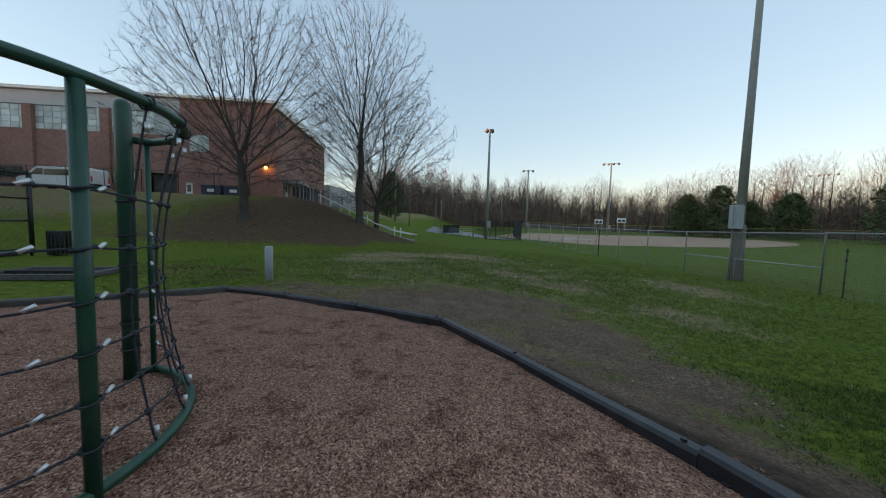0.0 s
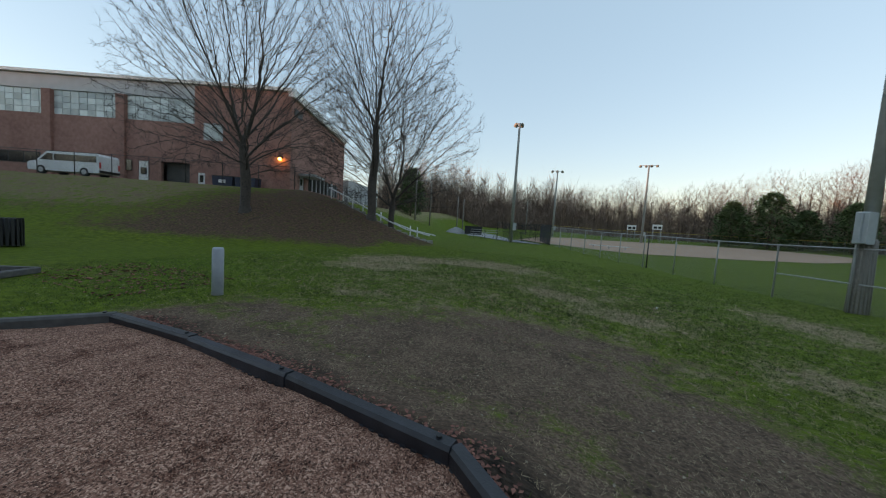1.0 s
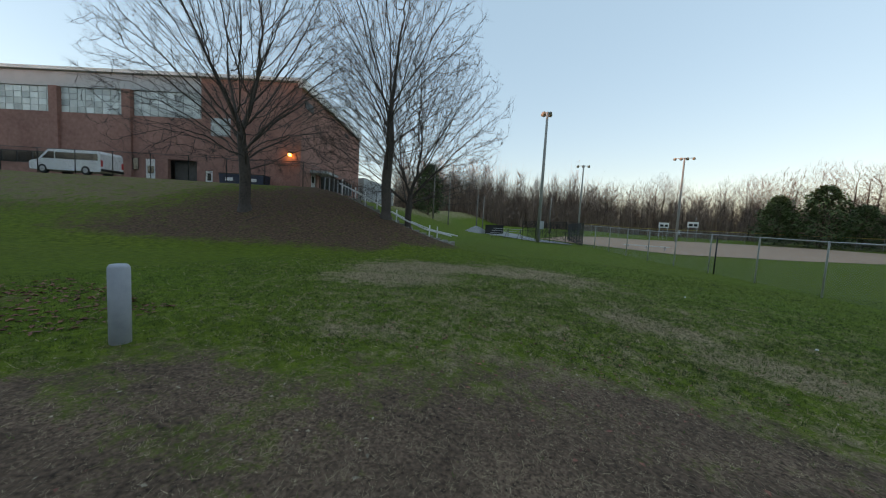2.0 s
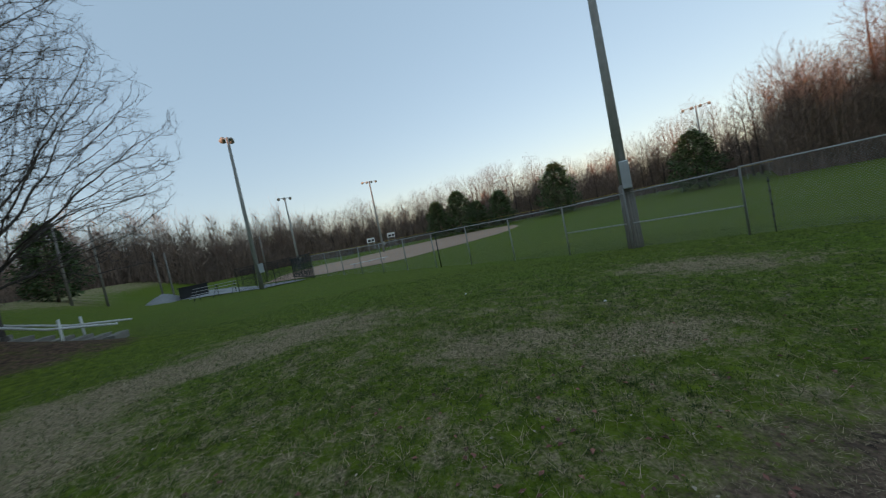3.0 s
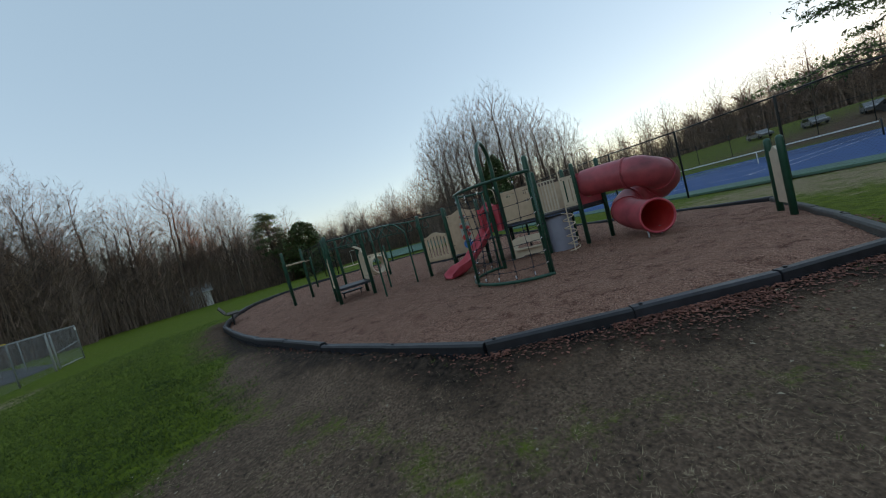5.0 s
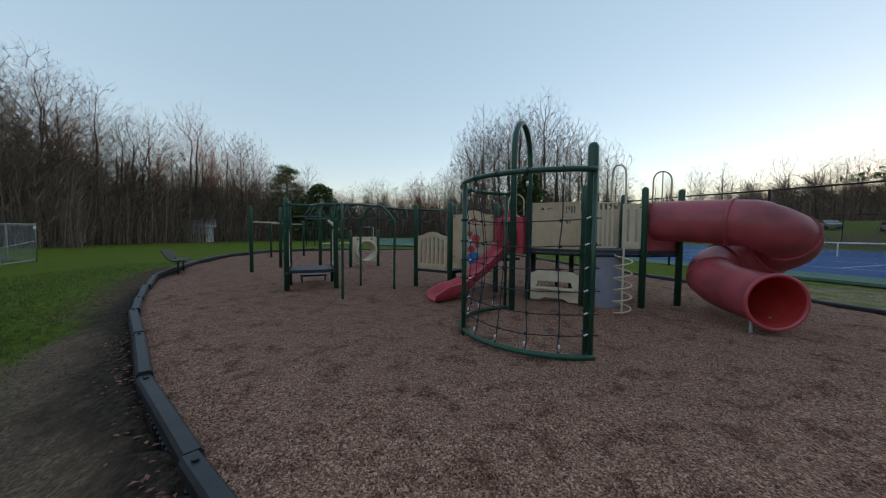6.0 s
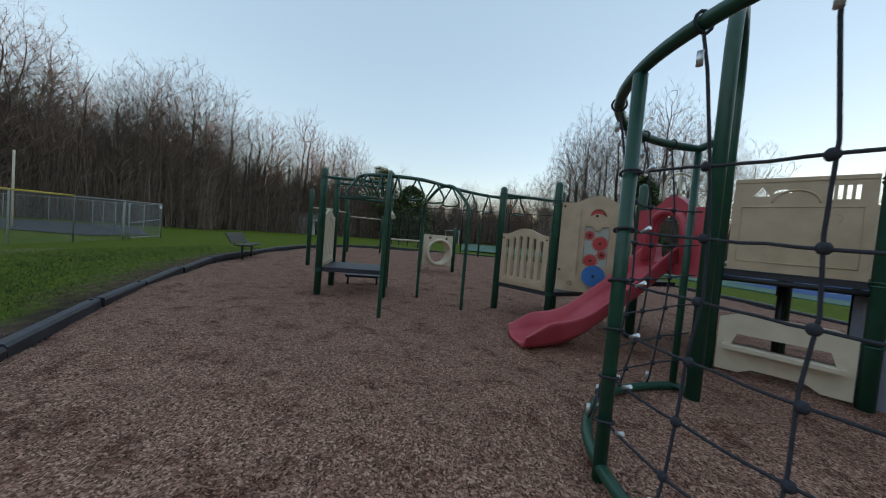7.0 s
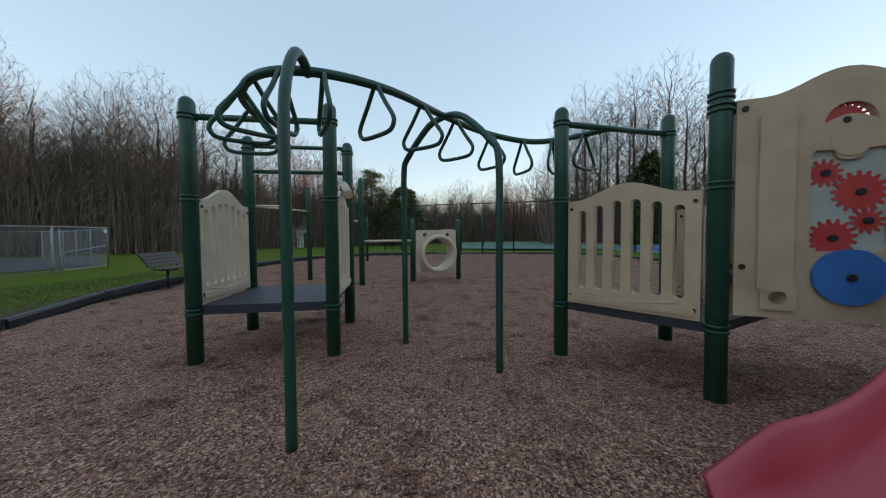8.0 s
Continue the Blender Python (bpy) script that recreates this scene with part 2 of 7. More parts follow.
# ---- the lie of the land ----
WALL_C = np.array((-27.7, 32.35))                       # the school's near corner
WALL_L, WALL_R = np.array((-0.913, -0.407)), np.array((-0.407, 0.913))
BORDER = [(-5.05, 8.30), (-3.36, 8.26), (-1.66, 8.10), (0.09, 7.87), (1.42, 6.76), (2.75, 5.54), (4.02, 4.20), (5.36, 2.75), (6.30, 1.58), (7.55, -0.05), (8.9, -2.0),
          (10.1, -4.3), (11.4, -7.4), (12.4, -11.2), (12.3, -15.2), (9.8, -18.2), (3.0, -19.0), (-3.2, -18.4), (-5.6, -12.0), (-7.0, -5.5), (-8.4, -0.3), (-9.1, 3.3), (-8.0, 4.70), (-6.35, 6.8)]


def inside(x, y, poly=BORDER):
    x, y = np.asarray(x, float), np.asarray(y, float)
    hit = np.zeros(x.shape, bool)
    for (ax, ay), (bx, by) in zip(poly, poly[1:] + poly[:1]):
        with np.errstate(divide="ignore", invalid="ignore"):
            cross = (bx - ax) * (y - ay) / (by - ay) + ax
        hit ^= ((ay > y) != (by > y)) & (x < cross)
    return hit


def from_border(x, y, poly=BORDER):
    """Metres to the play area's rim."""
    x, y = np.asarray(x, float), np.asarray(y, float)
    best = np.full(x.shape, 1e9)
    for (ax, ay), (bx, by) in zip(poly, poly[1:] + poly[:1]):
        dx, dy = bx - ax, by - ay
        t = np.clip(((x - ax) * dx + (y - ay) * dy) / (dx * dx + dy * dy), 0, 1)
        best = np.minimum(best, np.hypot(x - ax - t * dx, y - ay - t * dy))
    return best


def hill(x, y):
    """How far the school's bank rises over the lawn."""
    s = (x - WALL_C[0]) * 0.407 + (y - WALL_C[1]) * -0.913
    start = np.interp(y, (24, 25.4, 28, 36.7, 60, 90), (-17.0, -16.8, -22.0, -27.0, -33.0, -44.0))
    return 3.85 * (1 - smooth_np(6.0, 20.5, s)) * (1 - smooth_np(0.0, 1.0, np.clip((x - start) / 14.0, 0, 1)))


def land(x, y):
    """The ground's height."""
    x, y = np.asarray(x, float), np.asarray(y, float)
    xs = x - 12 * (1 - smooth_np(-2, 10, y))
    z = -0.12 - 0.38 * smooth_np(-4, 8, xs) - 0.25 * np.exp(-((x - 1) / 6) ** 2 - ((y - 11) / 4) ** 2) + 0.10 * smooth_np(0, -10, y)
    z = z + hill(x, y) * smooth_np(-9, 3, y)
    r = np.hypot(x, y - 8)
    z = z + 1.6 * smooth_np(55, 120, r) * smooth_np(-30, 30, y)
    west = smooth_np(-46, -105, x + 0.35 * y) * smooth_np(20, -10, y)
    # last term: unseen ridge behind the school, added to shade the north woods
    z = z + 4.4 * west + 9.0 * smooth_np(-105, -145, x) * smooth_np(-10, 30, y)
    rim_d = from_border(x, y)
    z = z + (-0.045 - z) * 0.9 * np.exp(-(rim_d / 0.6) ** 2) * smooth_np(2, 6, y)
    far = smooth_np(150, 400, r)
    z = z + far * 3
    return z + 0.05 * np.sin(x * 0.35 + 1.3) * np.sin(y * 0.31) * (r < 80)


def axis(lo, hi, fine, reach):
    mid = np.arange(lo, hi + 1e-6, fine)
    out, step, a, b = list(mid), fine, lo, hi
    left, right = [], []
    while b < reach or a > -reach:
        step = min(step * 1.16, 120)
        a, b = a - step, b + step
        left.append(a)
        right.append(b)
    return np.array(left[::-1] + out + right)

# ---- ground ----
def ground_material():
    m = bpy.data.materials.new("lawn_and_soil")
    m.use_nodes = True
    n, l = m.node_tree.nodes, m.node_tree.links
    p = n["Principled BSDF"]
    geo, cover = n.new("ShaderNodeNewGeometry"), n.new("ShaderNodeAttribute")
    cover.attribute_name = "cover"
    split = n.new("ShaderNodeSeparateColor")
    l.new(cover.outputs["Color"], split.inputs["Color"])

    def noise_at(scale, detail=6.0):
        t = n.new("ShaderNodeTexNoise")
        t.inputs["Scale"].default_value, t.inputs["Detail"].default_value = scale, detail
        l.new(geo.outputs["Position"], t.inputs["Vector"])
        wide_ = n.new("ShaderNodeMapRange")
        wide_.inputs["From Min"].default_value, wide_.inputs["From Max"].default_value = 0.30, 0.70
        l.new(t.outputs["Fac"], wide_.inputs["Value"])
        return wide_.outputs[0]

    def blend(fac, a, b):
        x = n.new("ShaderNodeMix")
        x.data_type = "RGBA"
        l.new(fac, x.inputs["Factor"])
        for key, v in (("A", a), ("B", b)):
            if isinstance(v, tuple):
                x.inputs[key].default_value = (*v, 1)
            else:
                l.new(v, x.inputs[key])
        return x.outputs["Result"]

    def edge(mask, scale, lo, hi):
        """The mask with a ragged rim."""
        add = n.new("ShaderNodeMath")
        add.operation = "ADD"
        l.new(mask, add.inputs[0])
        t = n.new("ShaderNodeTexNoise")
        t.inputs["Scale"].default_value, t.inputs["Detail"].default_value, t.inputs["Roughness"].default_value = scale, 9.0, 0.78
        l.new(geo.outputs["Position"], t.inputs["Vector"])
        fine = n.new("ShaderNodeTexNoise")
        fine.inputs["Scale"].default_value, fine.inputs["Detail"].default_value, fine.inputs["Roughness"].default_value = scale * 9, 6.0, 0.7
        l.new(geo.outputs["Position"], fine.inputs["Vector"])
        both = n.new("ShaderNodeMath")
        both.operation, both.inputs[1].default_value = "MULTIPLY_ADD", 0.6
        l.new(fine.outputs["Fac"], both.inputs[0])
        half_ = n.new("ShaderNodeMath")
        half_.operation, half_.inputs[1].default_value, half_.inputs[2].default_value = "MULTIPLY_ADD", 1.7, -0.65
        l.new(t.outputs["Fac"], half_.inputs[0])
        l.new(half_.outputs[0], both.inputs[2])
        l.new(both.outputs[0], add.inputs[1])
        r = n.new("ShaderNodeMapRange")
        r.inputs["From Min"].default_value, r.inputs["From Max"].default_value = lo, hi
        l.new(add.outputs[0], r.inputs["Value"])
        return r.outputs[0]

    grass = blend(noise_at(0.35), blend(noise_at(9.0), (0.026, 0.056, 0.003), (0.140, 0.240, 0.012)), blend(noise_at(6.0), (0.038, 0.064, 0.004), (0.155, 0.205, 0.016)))
    grass = blend(noise_at(0.11, 3.0), grass, blend(noise_at(5.0), (0.048, 0.076, 0.005), (0.165, 0.215, 0.017)))
    straw = blend(noise_at(30.0, 9.0), (0.10, 0.072, 0.036), (0.52, 0.388, 0.235))
    soil = blend(noise_at(1.6), blend(noise_at(34.0, 9.0), (0.044, 0.026, 0.018), (0.34, 0.212, 0.145)), blend(noise_at(20.0, 9.0), (0.034, 0.021, 0.015), (0.215, 0.134, 0.092)))
    wet = blend(noise_at(16.0, 9.0), (0.012, 0.008, 0.006), (0.085, 0.054, 0.038))
    mud = blend(noise_at(9.0, 9.0), (0.050, 0.026, 0.017), (0.185, 0.104, 0.066))
    c = blend(edge(split.outputs["Green"], 2.0, 0.88, 1.20), grass, straw)
    c = blend(edge(split.outputs["Red"], 3.2, 0.84, 1.22), c, soil)
    c = blend(edge(split.outputs["Blue"], 2.0, 0.90, 1.40), c, mud)
    c = blend(edge(cover.outputs["Alpha"], 4.0, 0.80, 1.30), c, wet)
    l.new(c, p.inputs["Base Color"])
    p.inputs["Roughness"].default_value, p.inputs["Specular IOR Level"].default_value = 0.95, 0.2
    b = n.new("ShaderNodeBump")
    b.inputs["Strength"].default_value, b.inputs["Distance"].default_value = 0.8, 0.05
    l.new(noise_at(26.0), b.inputs["Height"])
    l.new(b.outputs["Normal"], p.inputs["Normal"])
    return m


def blob(x, y, cx, cy, rx, ry, turn=0.0):
    """1 in the middle of a spot, falling to 0 at its rim."""
    c, s = math.cos(radians(turn)), math.sin(radians(turn))
    u, v = ((x - cx) * c + (y - cy) * s) / rx, (-(x - cx) * s + (y - cy) * c) / ry
    return np.clip(1.25 - np.hypot(u, v), 0, 1)


def covers(x, y):
    """How much bare soil, dry grass and mud lies at each place."""
    d = from_border(x, y)
    out = ~inside(x, y)
    north = smooth_np(2.0, 3.2, y) * smooth_np(-6.8, -5.6, x) * (1 - smooth_np(5.0, 6.5, x))
    soil = np.maximum.reduce([blob(x, y, -0.6, 10.6, 4.4, 2.5, 8), blob(x, y, 2.2, 9.6, 1.9, 2.6), blob(x, y, 3.3, 8.0, 1.5, 1.5, -40), 0.8 * blob(x, y, -4.4, 10.2, 1.9, 1.0), 0.85 * blob(x, y, 0.2, 12.4, 3.6, 1.1),
                              0.95 * north * np.clip(1.5 - d / 1.6, 0, 1)])
    straw = np.maximum.reduce([0.80 * blob(x, y, -6.6, 18.2, 3.2, 2.8, 60), 0.72 * blob(x, y, -2.6, 20.5, 4.4, 2.2, -20), 0.84 * blob(x, y, -6.0, 16.2, 3.0, 1.6, 30), 0.85 * blob(x, y, -4.6, 19.8, 5.0, 1.5), 0.72 * blob(x, y, 0.2, 16.2, 2.4, 1.3, -25), 0.72 * blob(x, y, 2.0, 15.0, 2.4, 1.2, -15), 0.6 * blob(x, y, -4.4, 12.4, 2.0, 0.9, 20),
                               0.7 * blob(x, y, 6.4, 17.0, 3.2, 1.8, -62), 0.62 * blob(x, y, 11.6, 9.4, 6.0, 1.6, -66), 0.62 * blob(x, y, 15.4, 0.6, 6.5, 1.5, -62), 0.62 * blob(x, y, 4.8, 12.6, 2.6, 1.4, -40), 0.40 * blob(x, y, -1.0, 12.8, 5.0, 2.0),
                               0.44 * blob(x, y, -1.0, 15.5, 14.0, 10.0), 0.7 * blob(x, y, -12.5, 2.0, 5.0, 7.0, 20), 0.58 * smooth_np(0.5, 2.0, hill(x, y)) * smooth_np(-21, -27, x)])
    mud = np.maximum(north * np.clip(1.10 - d / 0.95, 0, 1), smooth_np(-7, -5, y) * (1 - smooth_np(2.5, 4, y)) * (x > 2) * np.clip(1.25 - d / 1.7, 0, 1))
    s = (x - WALL_C[0]) * 0.407 + (y - WALL_C[1]) * -0.913
    bank = smooth_np(7.0, 10.5, s) * (1 - smooth_np(17.0, 19.5, s)) * smooth_np(-29, -21, x) * (1 - smooth_np(-10.6, -8.8, x))
    below = (29.2 - y) + (x + 9.9) * 0.165
    bank = np.maximum(bank, smooth_np(-1.0, -0.2, below) * smooth_np(0.12, 0.55, hill(x, y)) * smooth_np(21, 24, y) * smooth_np(-26, -20, x))
    mud = np.maximum(mud, 0.92 * bank * smooth_np(-1.0, -0.2, below))
    mud = np.maximum(mud, 0.55 * smooth_np(0.3, 1.2, hill(x, y)) * smooth_np(-14, -19, x) * (1 - smooth_np(30, 33, y)))
    mud = np.maximum(mud, 0.5 * blob(x, y, -9.5, 10.2, 1.6, 0.8))
    west = smooth_np(-38, -46, x) * smooth_np(15, 5, y) * (0.55 + 0.45 * smooth_np(-44, -26, y))
    return np.stack([soil, np.maximum(straw, 0.35 * west), np.maximum(mud, 0.95 * west)], -1)


def trodden(x, y):
    """The dark wet strip along the outside of the border."""
    d = from_border(x, y)
    return smooth_np(-2.0, 1.0, y) * smooth_np(-6.5, -5.0, x) * np.clip(1.25 - d / (0.75 + 0.25 * np.sin(x * 2.3)), 0, 1)


gx, gy = axis(-12, 16, 0.2, 1600), axis(-4, 24, 0.2, 1600)
GX, GY = np.meshgrid(gx, gy)
GZ = land(GX, GY)
GZ = np.where(inside(GX, GY), np.minimum(GZ, -0.25), GZ)
ii, jj = np.meshgrid(np.arange(len(gx) - 1), np.arange(len(gy) - 1))
quad = (jj * len(gx) + ii).ravel()
ground = bulk("ground", np.stack([GX, GY, GZ], -1).reshape(-1, 3), np.stack([quad, quad + 1, quad + 1 + len(gx), quad + len(gx)], -1), ground_material(),
              "worn green lawn with dry grass and bare soil patches", "ground", "structure")
ground.data.polygons.foreach_set("use_smooth", [True] * len(ground.data.polygons))
tint = ground.data.color_attributes.new("cover", "FLOAT_COLOR", "POINT")
rgb = covers(GX.ravel(), GY.ravel())
tint.data.foreach_set("color", np.concatenate([rgb, trodden(GX.ravel(), GY.ravel())[:, None]], 1).astype(np.float32).ravel())

# ---- the play area's wood-chip bed ----
def chips_height(x, y):
    return 0.018 * np.sin(1.7 * x + 0.6 * y) * np.sin(1.1 * y - 0.4 * x) + 0.02 * np.sin(3.9 * x) * np.sin(3.3 * y + 1.0) - 0.05 * np.exp(-((x - 0.3) / 0.5) ** 2 - ((y - 2.1) / 0.5) ** 2) - 0.045 * np.exp(-(from_border(x, y) / 0.35) ** 2) - 0.09 * smooth_np(6.0, 9.0, x)

bx, by = np.meshgrid(np.arange(-9.2, 12.6, 0.28), np.arange(-19, 8.5, 0.28))
bx, by = bx.ravel(), by.ravel()
keep = inside(bx, by) & (from_border(bx, by) > 0.15)
rim = []
for (ax, ay), (cx_, cy_) in zip(BORDER, BORDER[1:] + BORDER[:1]):
    k = max(1, int(math.hypot(cx_ - ax, cy_ - ay) / 0.5))
    rim += [(ax + (cx_ - ax) * i / k, ay + (cy_ - ay) * i / k) for i in range(k)]
pts2 = [Vector(p) for p in rim] + [Vector(p) for p in zip(bx[keep], by[keep])]
v2, _, f2, *_ = delaunay_2d_cdt(pts2, [], [list(range(len(rim)))], 1, 1e-4)
vx, vy = np.array([p.x for p in v2]), np.array([p.y for p in v2])
def bed_material():
    """Packed wood chips: small cells of many browns, with darker damp scuffs."""
    m = bpy.data.materials.new("wood_chip_bed")
    m.use_nodes = True
    n, l = m.node_tree.nodes, m.node_tree.links
    p = n["Principled BSDF"]
    geo = n.new("ShaderNodeNewGeometry")
    warp = n.new("ShaderNodeTexNoise")
    warp.inputs["Scale"].default_value = 9.0
    l.new(geo.outputs["Position"], warp.inputs["Vector"])
    mixv = n.new("ShaderNodeMix")
    mixv.data_type = "VECTOR"
    mixv.inputs["Factor"].default_value = 0.035
    l.new(geo.outputs["Position"], mixv.inputs["A"])
    l.new(warp.outputs["Color"], mixv.inputs["B"])
    cells = []
    for s, squash in ((96.0, (1.0, 0.62, 1.0)), (120.0, (0.55, 1.0, 1.0))):
        mp, vo = n.new("ShaderNodeMapping"), n.new("ShaderNodeTexVoronoi")
        mp.inputs["Scale"].default_value, mp.inputs["Rotation"].default_value = squash, (0, 0, 0.6)
        l.new(mixv.outputs["Result"], mp.inputs["Vector"])
        l.new(mp.outputs["Vector"], vo.inputs["Vector"])
        vo.inputs["Scale"].default_value = s
        cells.append(vo)
    pick = n.new("ShaderNodeTexNoise")
    pick.inputs["Scale"].default_value, pick.inputs["Detail"].default_value = 22.0, 2.0
    l.new(geo.outputs["Position"], pick.inputs["Vector"])
    step = n.new("ShaderNodeMapRange")
    step.inputs["From Min"].default_value, step.inputs["From Max"].default_value = 0.47, 0.53
    l.new(pick.outputs["Fac"], step.inputs["Value"])
    col = n.new("ShaderNodeMix")
    col.data_type = "RGBA"
    l.new(step.outputs[0], col.inputs["Factor"])
    l.new(cells[0].outputs["Color"], col.inputs["A"])
    l.new(cells[1].outputs["Color"], col.inputs["B"])
    sep = n.new("ShaderNodeSeparateColor")
    l.new(col.outputs["Result"], sep.inputs["Color"])
    ramp = n.new("ShaderNodeValToRGB")
    e = ramp.color_ramp.elements
    e[0].position, e[0].color = 0.0, (0.062, 0.027, 0.019, 1)
    e[1].position, e[1].color = 1.0, (0.67, 0.374, 0.272, 1)
    mid_ = e.new(0.62)
    mid_.color = (0.372, 0.166, 0.115, 1)
    l.new(sep.outputs["Red"], ramp.inputs["Fac"])
    scuff = n.new("ShaderNodeTexNoise")
    scuff.inputs["Scale"].default_value, scuff.inputs["Detail"].default_value, scuff.inputs["Roughness"].default_value = 2.7, 9.0, 0.78
    l.new(geo.outputs["Position"], scuff.inputs["Vector"])
    dark = n.new("ShaderNodeMapRange")
    dark.inputs["From Min"].default_value, dark.inputs["From Max"].default_value = 0.505, 0.62
    dark.inputs["To Max"].default_value = 0.9
    l.new(scuff.outputs["Fac"], dark.inputs["Value"])
    damp = n.new("ShaderNodeMix")
    damp.data_type, damp.blend_type = "RGBA", "MULTIPLY"
    damp.inputs["B"].default_value = (0.38, 0.28, 0.25, 1)
    l.new(dark.outputs[0], damp.inputs["Factor"])
    l.new(ramp.outputs["Color"], damp.inputs["A"])
    l.new(damp.outputs["Result"], p.inputs["Base Color"])
    p.inputs["Roughness"].default_value, p.inputs["Specular IOR Level"].default_value = 0.95, 0.2
    b = n.new("ShaderNodeBump")
    b.inputs["Strength"].default_value, b.inputs["Distance"].default_value = 1.0, 0.02
    l.new(sep.outputs["Green"], b.inputs["Height"])
    l.new(b.outputs["Normal"], p.inputs["Normal"])
    return m

BED = bed_material()
bed = bulk("wood_chip_bed", np.stack([vx, vy, chips_height(vx, vy)], -1), np.array([tuple(f) for f in f2]), BED, "brown wood-chip safety surface scuffed by feet", "ground", "structure")
bed.data.polygons.foreach_set("use_smooth", [True] * len(bed.data.polygons))

# ---- play area border: one plastic timber after the other ----
def border_timber(length):
    g = Geo()
    w, h = 0.066, 0.15
    prof = [(-w, -h), (w, -h), (w, h - 0.03), (w - 0.022, h), (-w + 0.022, h), (-w, h - 0.03)]
    vs = [(x, s * (length / 2 - 0.006), z) for s in (-1, 1) for x, z in prof]
    g.add(vs, [tuple(range(6)), tuple(reversed(range(6, 12)))] + [(j, 6 + j, 6 + (j + 1) % 6, (j + 1) % 6) for j in range(6)])
    n = max(3, round(length / 0.105))
    for i in range(n):                                   # moulded ribs down both faces
        y = (i + 0.5) / n * (length - 0.06) - length / 2 + 0.03
        for s in (-1, 1):
            g.box((s * (w + 0.004), y, -0.055), (0.022, 0.045, 0.17))
    return g

rim_thing = thing("play_area_border", (0.1, 8.0, 0.0), "low black plastic border timbers round the wood-chip bed", "border", kind="structure")
rim_thing.matrix_world = Matrix.Identity(4)
timber_meshes = {}
spike = Geo().tube([(0, 0, 0.149), (0, 0, 0.168)], 0.022, 8)
spike_mesh = spike.mesh("stake")
spike_mesh.materials.append(BLACK)
rnd = random.Random(5)
for (ax, ay), (cx_, cy_) in zip(BORDER, BORDER[1:] + BORDER[:1]):
    run = math.hypot(cx_ - ax, cy_ - ay)
    k = max(1, round(run / 1.75))
    turn = math.degrees(math.atan2(cy_ - ay, cx_ - ax)) - 90
    grey = ax < -5.5 and ay > 3
    for i in range(k):
        key = (round(run / k, 2), grey)
        if key not in timber_meshes:
            timber_meshes[key] = border_timber(run / k).mesh("timber")
            timber_meshes[key].materials.append(GREYTIMBER if grey else TIMBER)
        t = (i + 0.5) / k
        x, y = ax + (cx_ - ax) * t, ay + (cy_ - ay) * t
        ob = new("timber", timber_meshes[key])
        ob.parent = rim_thing
        ob.matrix_basis = pose(x, y, -0.082 + rnd.uniform(-0.012, 0.012), rnd.uniform(-0.8, 0.8), rnd.uniform(-2, 2), turn + rnd.uniform(-1.2, 1.2))
        if -7 < x < 9 and y > -3:
            st = new("stake", spike_mesh)
            st.parent = ob
            st.matrix_basis = pose(0, run / k / 2 - 0.12, 0)

CLOUDY = mat("clouded_clear_plastic", (0.36, 0.39, 0.35), (0.50, 0.53, 0.48), 3, 0.3, big=0.8)

# ---- play equipment ----
POST = 0.0635


def post(parent, p, top, base=-0.15, r=POST, label=""):
    g = Geo().tube([(p[0], p[1], base), (p[0], p[1], top - r)], r, 14, dome=True)
    return part("post", g, GREEN, parent, label)


def clamp(parent, p, z, r=POST):
    g = Geo()
    for dz in (-0.018, 0.018):
        g.tube([(p[0], p[1], z + dz - 0.008), (p[0], p[1], z + dz + 0.008)], r + 0.011, 14)
    return part("clamp", g, GREEN, parent)


def bar(parent, a, b, r=0.024, material=None, name="bar"):
    return part(name, Geo().tube([a, b], r, 10), material or GREEN, parent)


def between(p, q, t):
    return (p[0] + (q[0] - p[0]) * t, p[1] + (q[1] - p[1]) * t)


def arched(w, z0, z1, rise, shoulder=0.06, n=14):
    """An outline of width w from z0 up to z1, whose top bows up by rise between flat shoulders."""
    pts = [(0, z0), (w, z0), (w, z1)]
    for i in range(n + 1):
        t = i / n
        x = w - shoulder - (w - 2 * shoulder) * t
        pts.append((x, z1 + rise * 0.5 * (1 - math.cos(2 * math.pi * t))))
    return pts + [(0, z1)]


def slot(x, z0, z1, w, n=6):
    """A round-ended upright slot."""
    r = w / 2
    top = [(x + r * math.cos(math.pi * i / n), z1 - r + r * math.sin(math.pi * i / n)) for i in range(n + 1)]
    low = [(x - r * math.cos(math.pi * i / n), z0 + r - r * math.sin(math.pi * i / n)) for i in range(n + 1)]
    return top + low


def disc(x, z, r, n=24, teeth=0, depth=0.0):
    if not teeth:
        return [(x + r * math.cos(2 * math.pi * i / n), z + r * math.sin(2 * math.pi * i / n)) for i in range(n)]
    out = []
    for i in range(teeth):
        for k, rr in ((0.0, r - depth), (0.22, r), (0.5, r), (0.72, r - depth)):
            a = 2 * math.pi * (i + k) / teeth
            out.append((x + rr * math.cos(a), z + rr * math.sin(a)))
    return out


G1, G2, G3, GB = (0.42, -0.41), (-0.50, 0.27), (-1.66, 0.45), (-0.67, -1.02)
ARCH_A, ARCH_B = (-1.62, 2.52), (-2.22, 1.42)
Q1, TP, TP2 = (-3.20, 2.04), (-4.32, 2.23), (-5.24, 1.98)
B1, B2, B3 = (-2.80, -0.18), (-3.75, 0.05), (-4.65, 0.85)

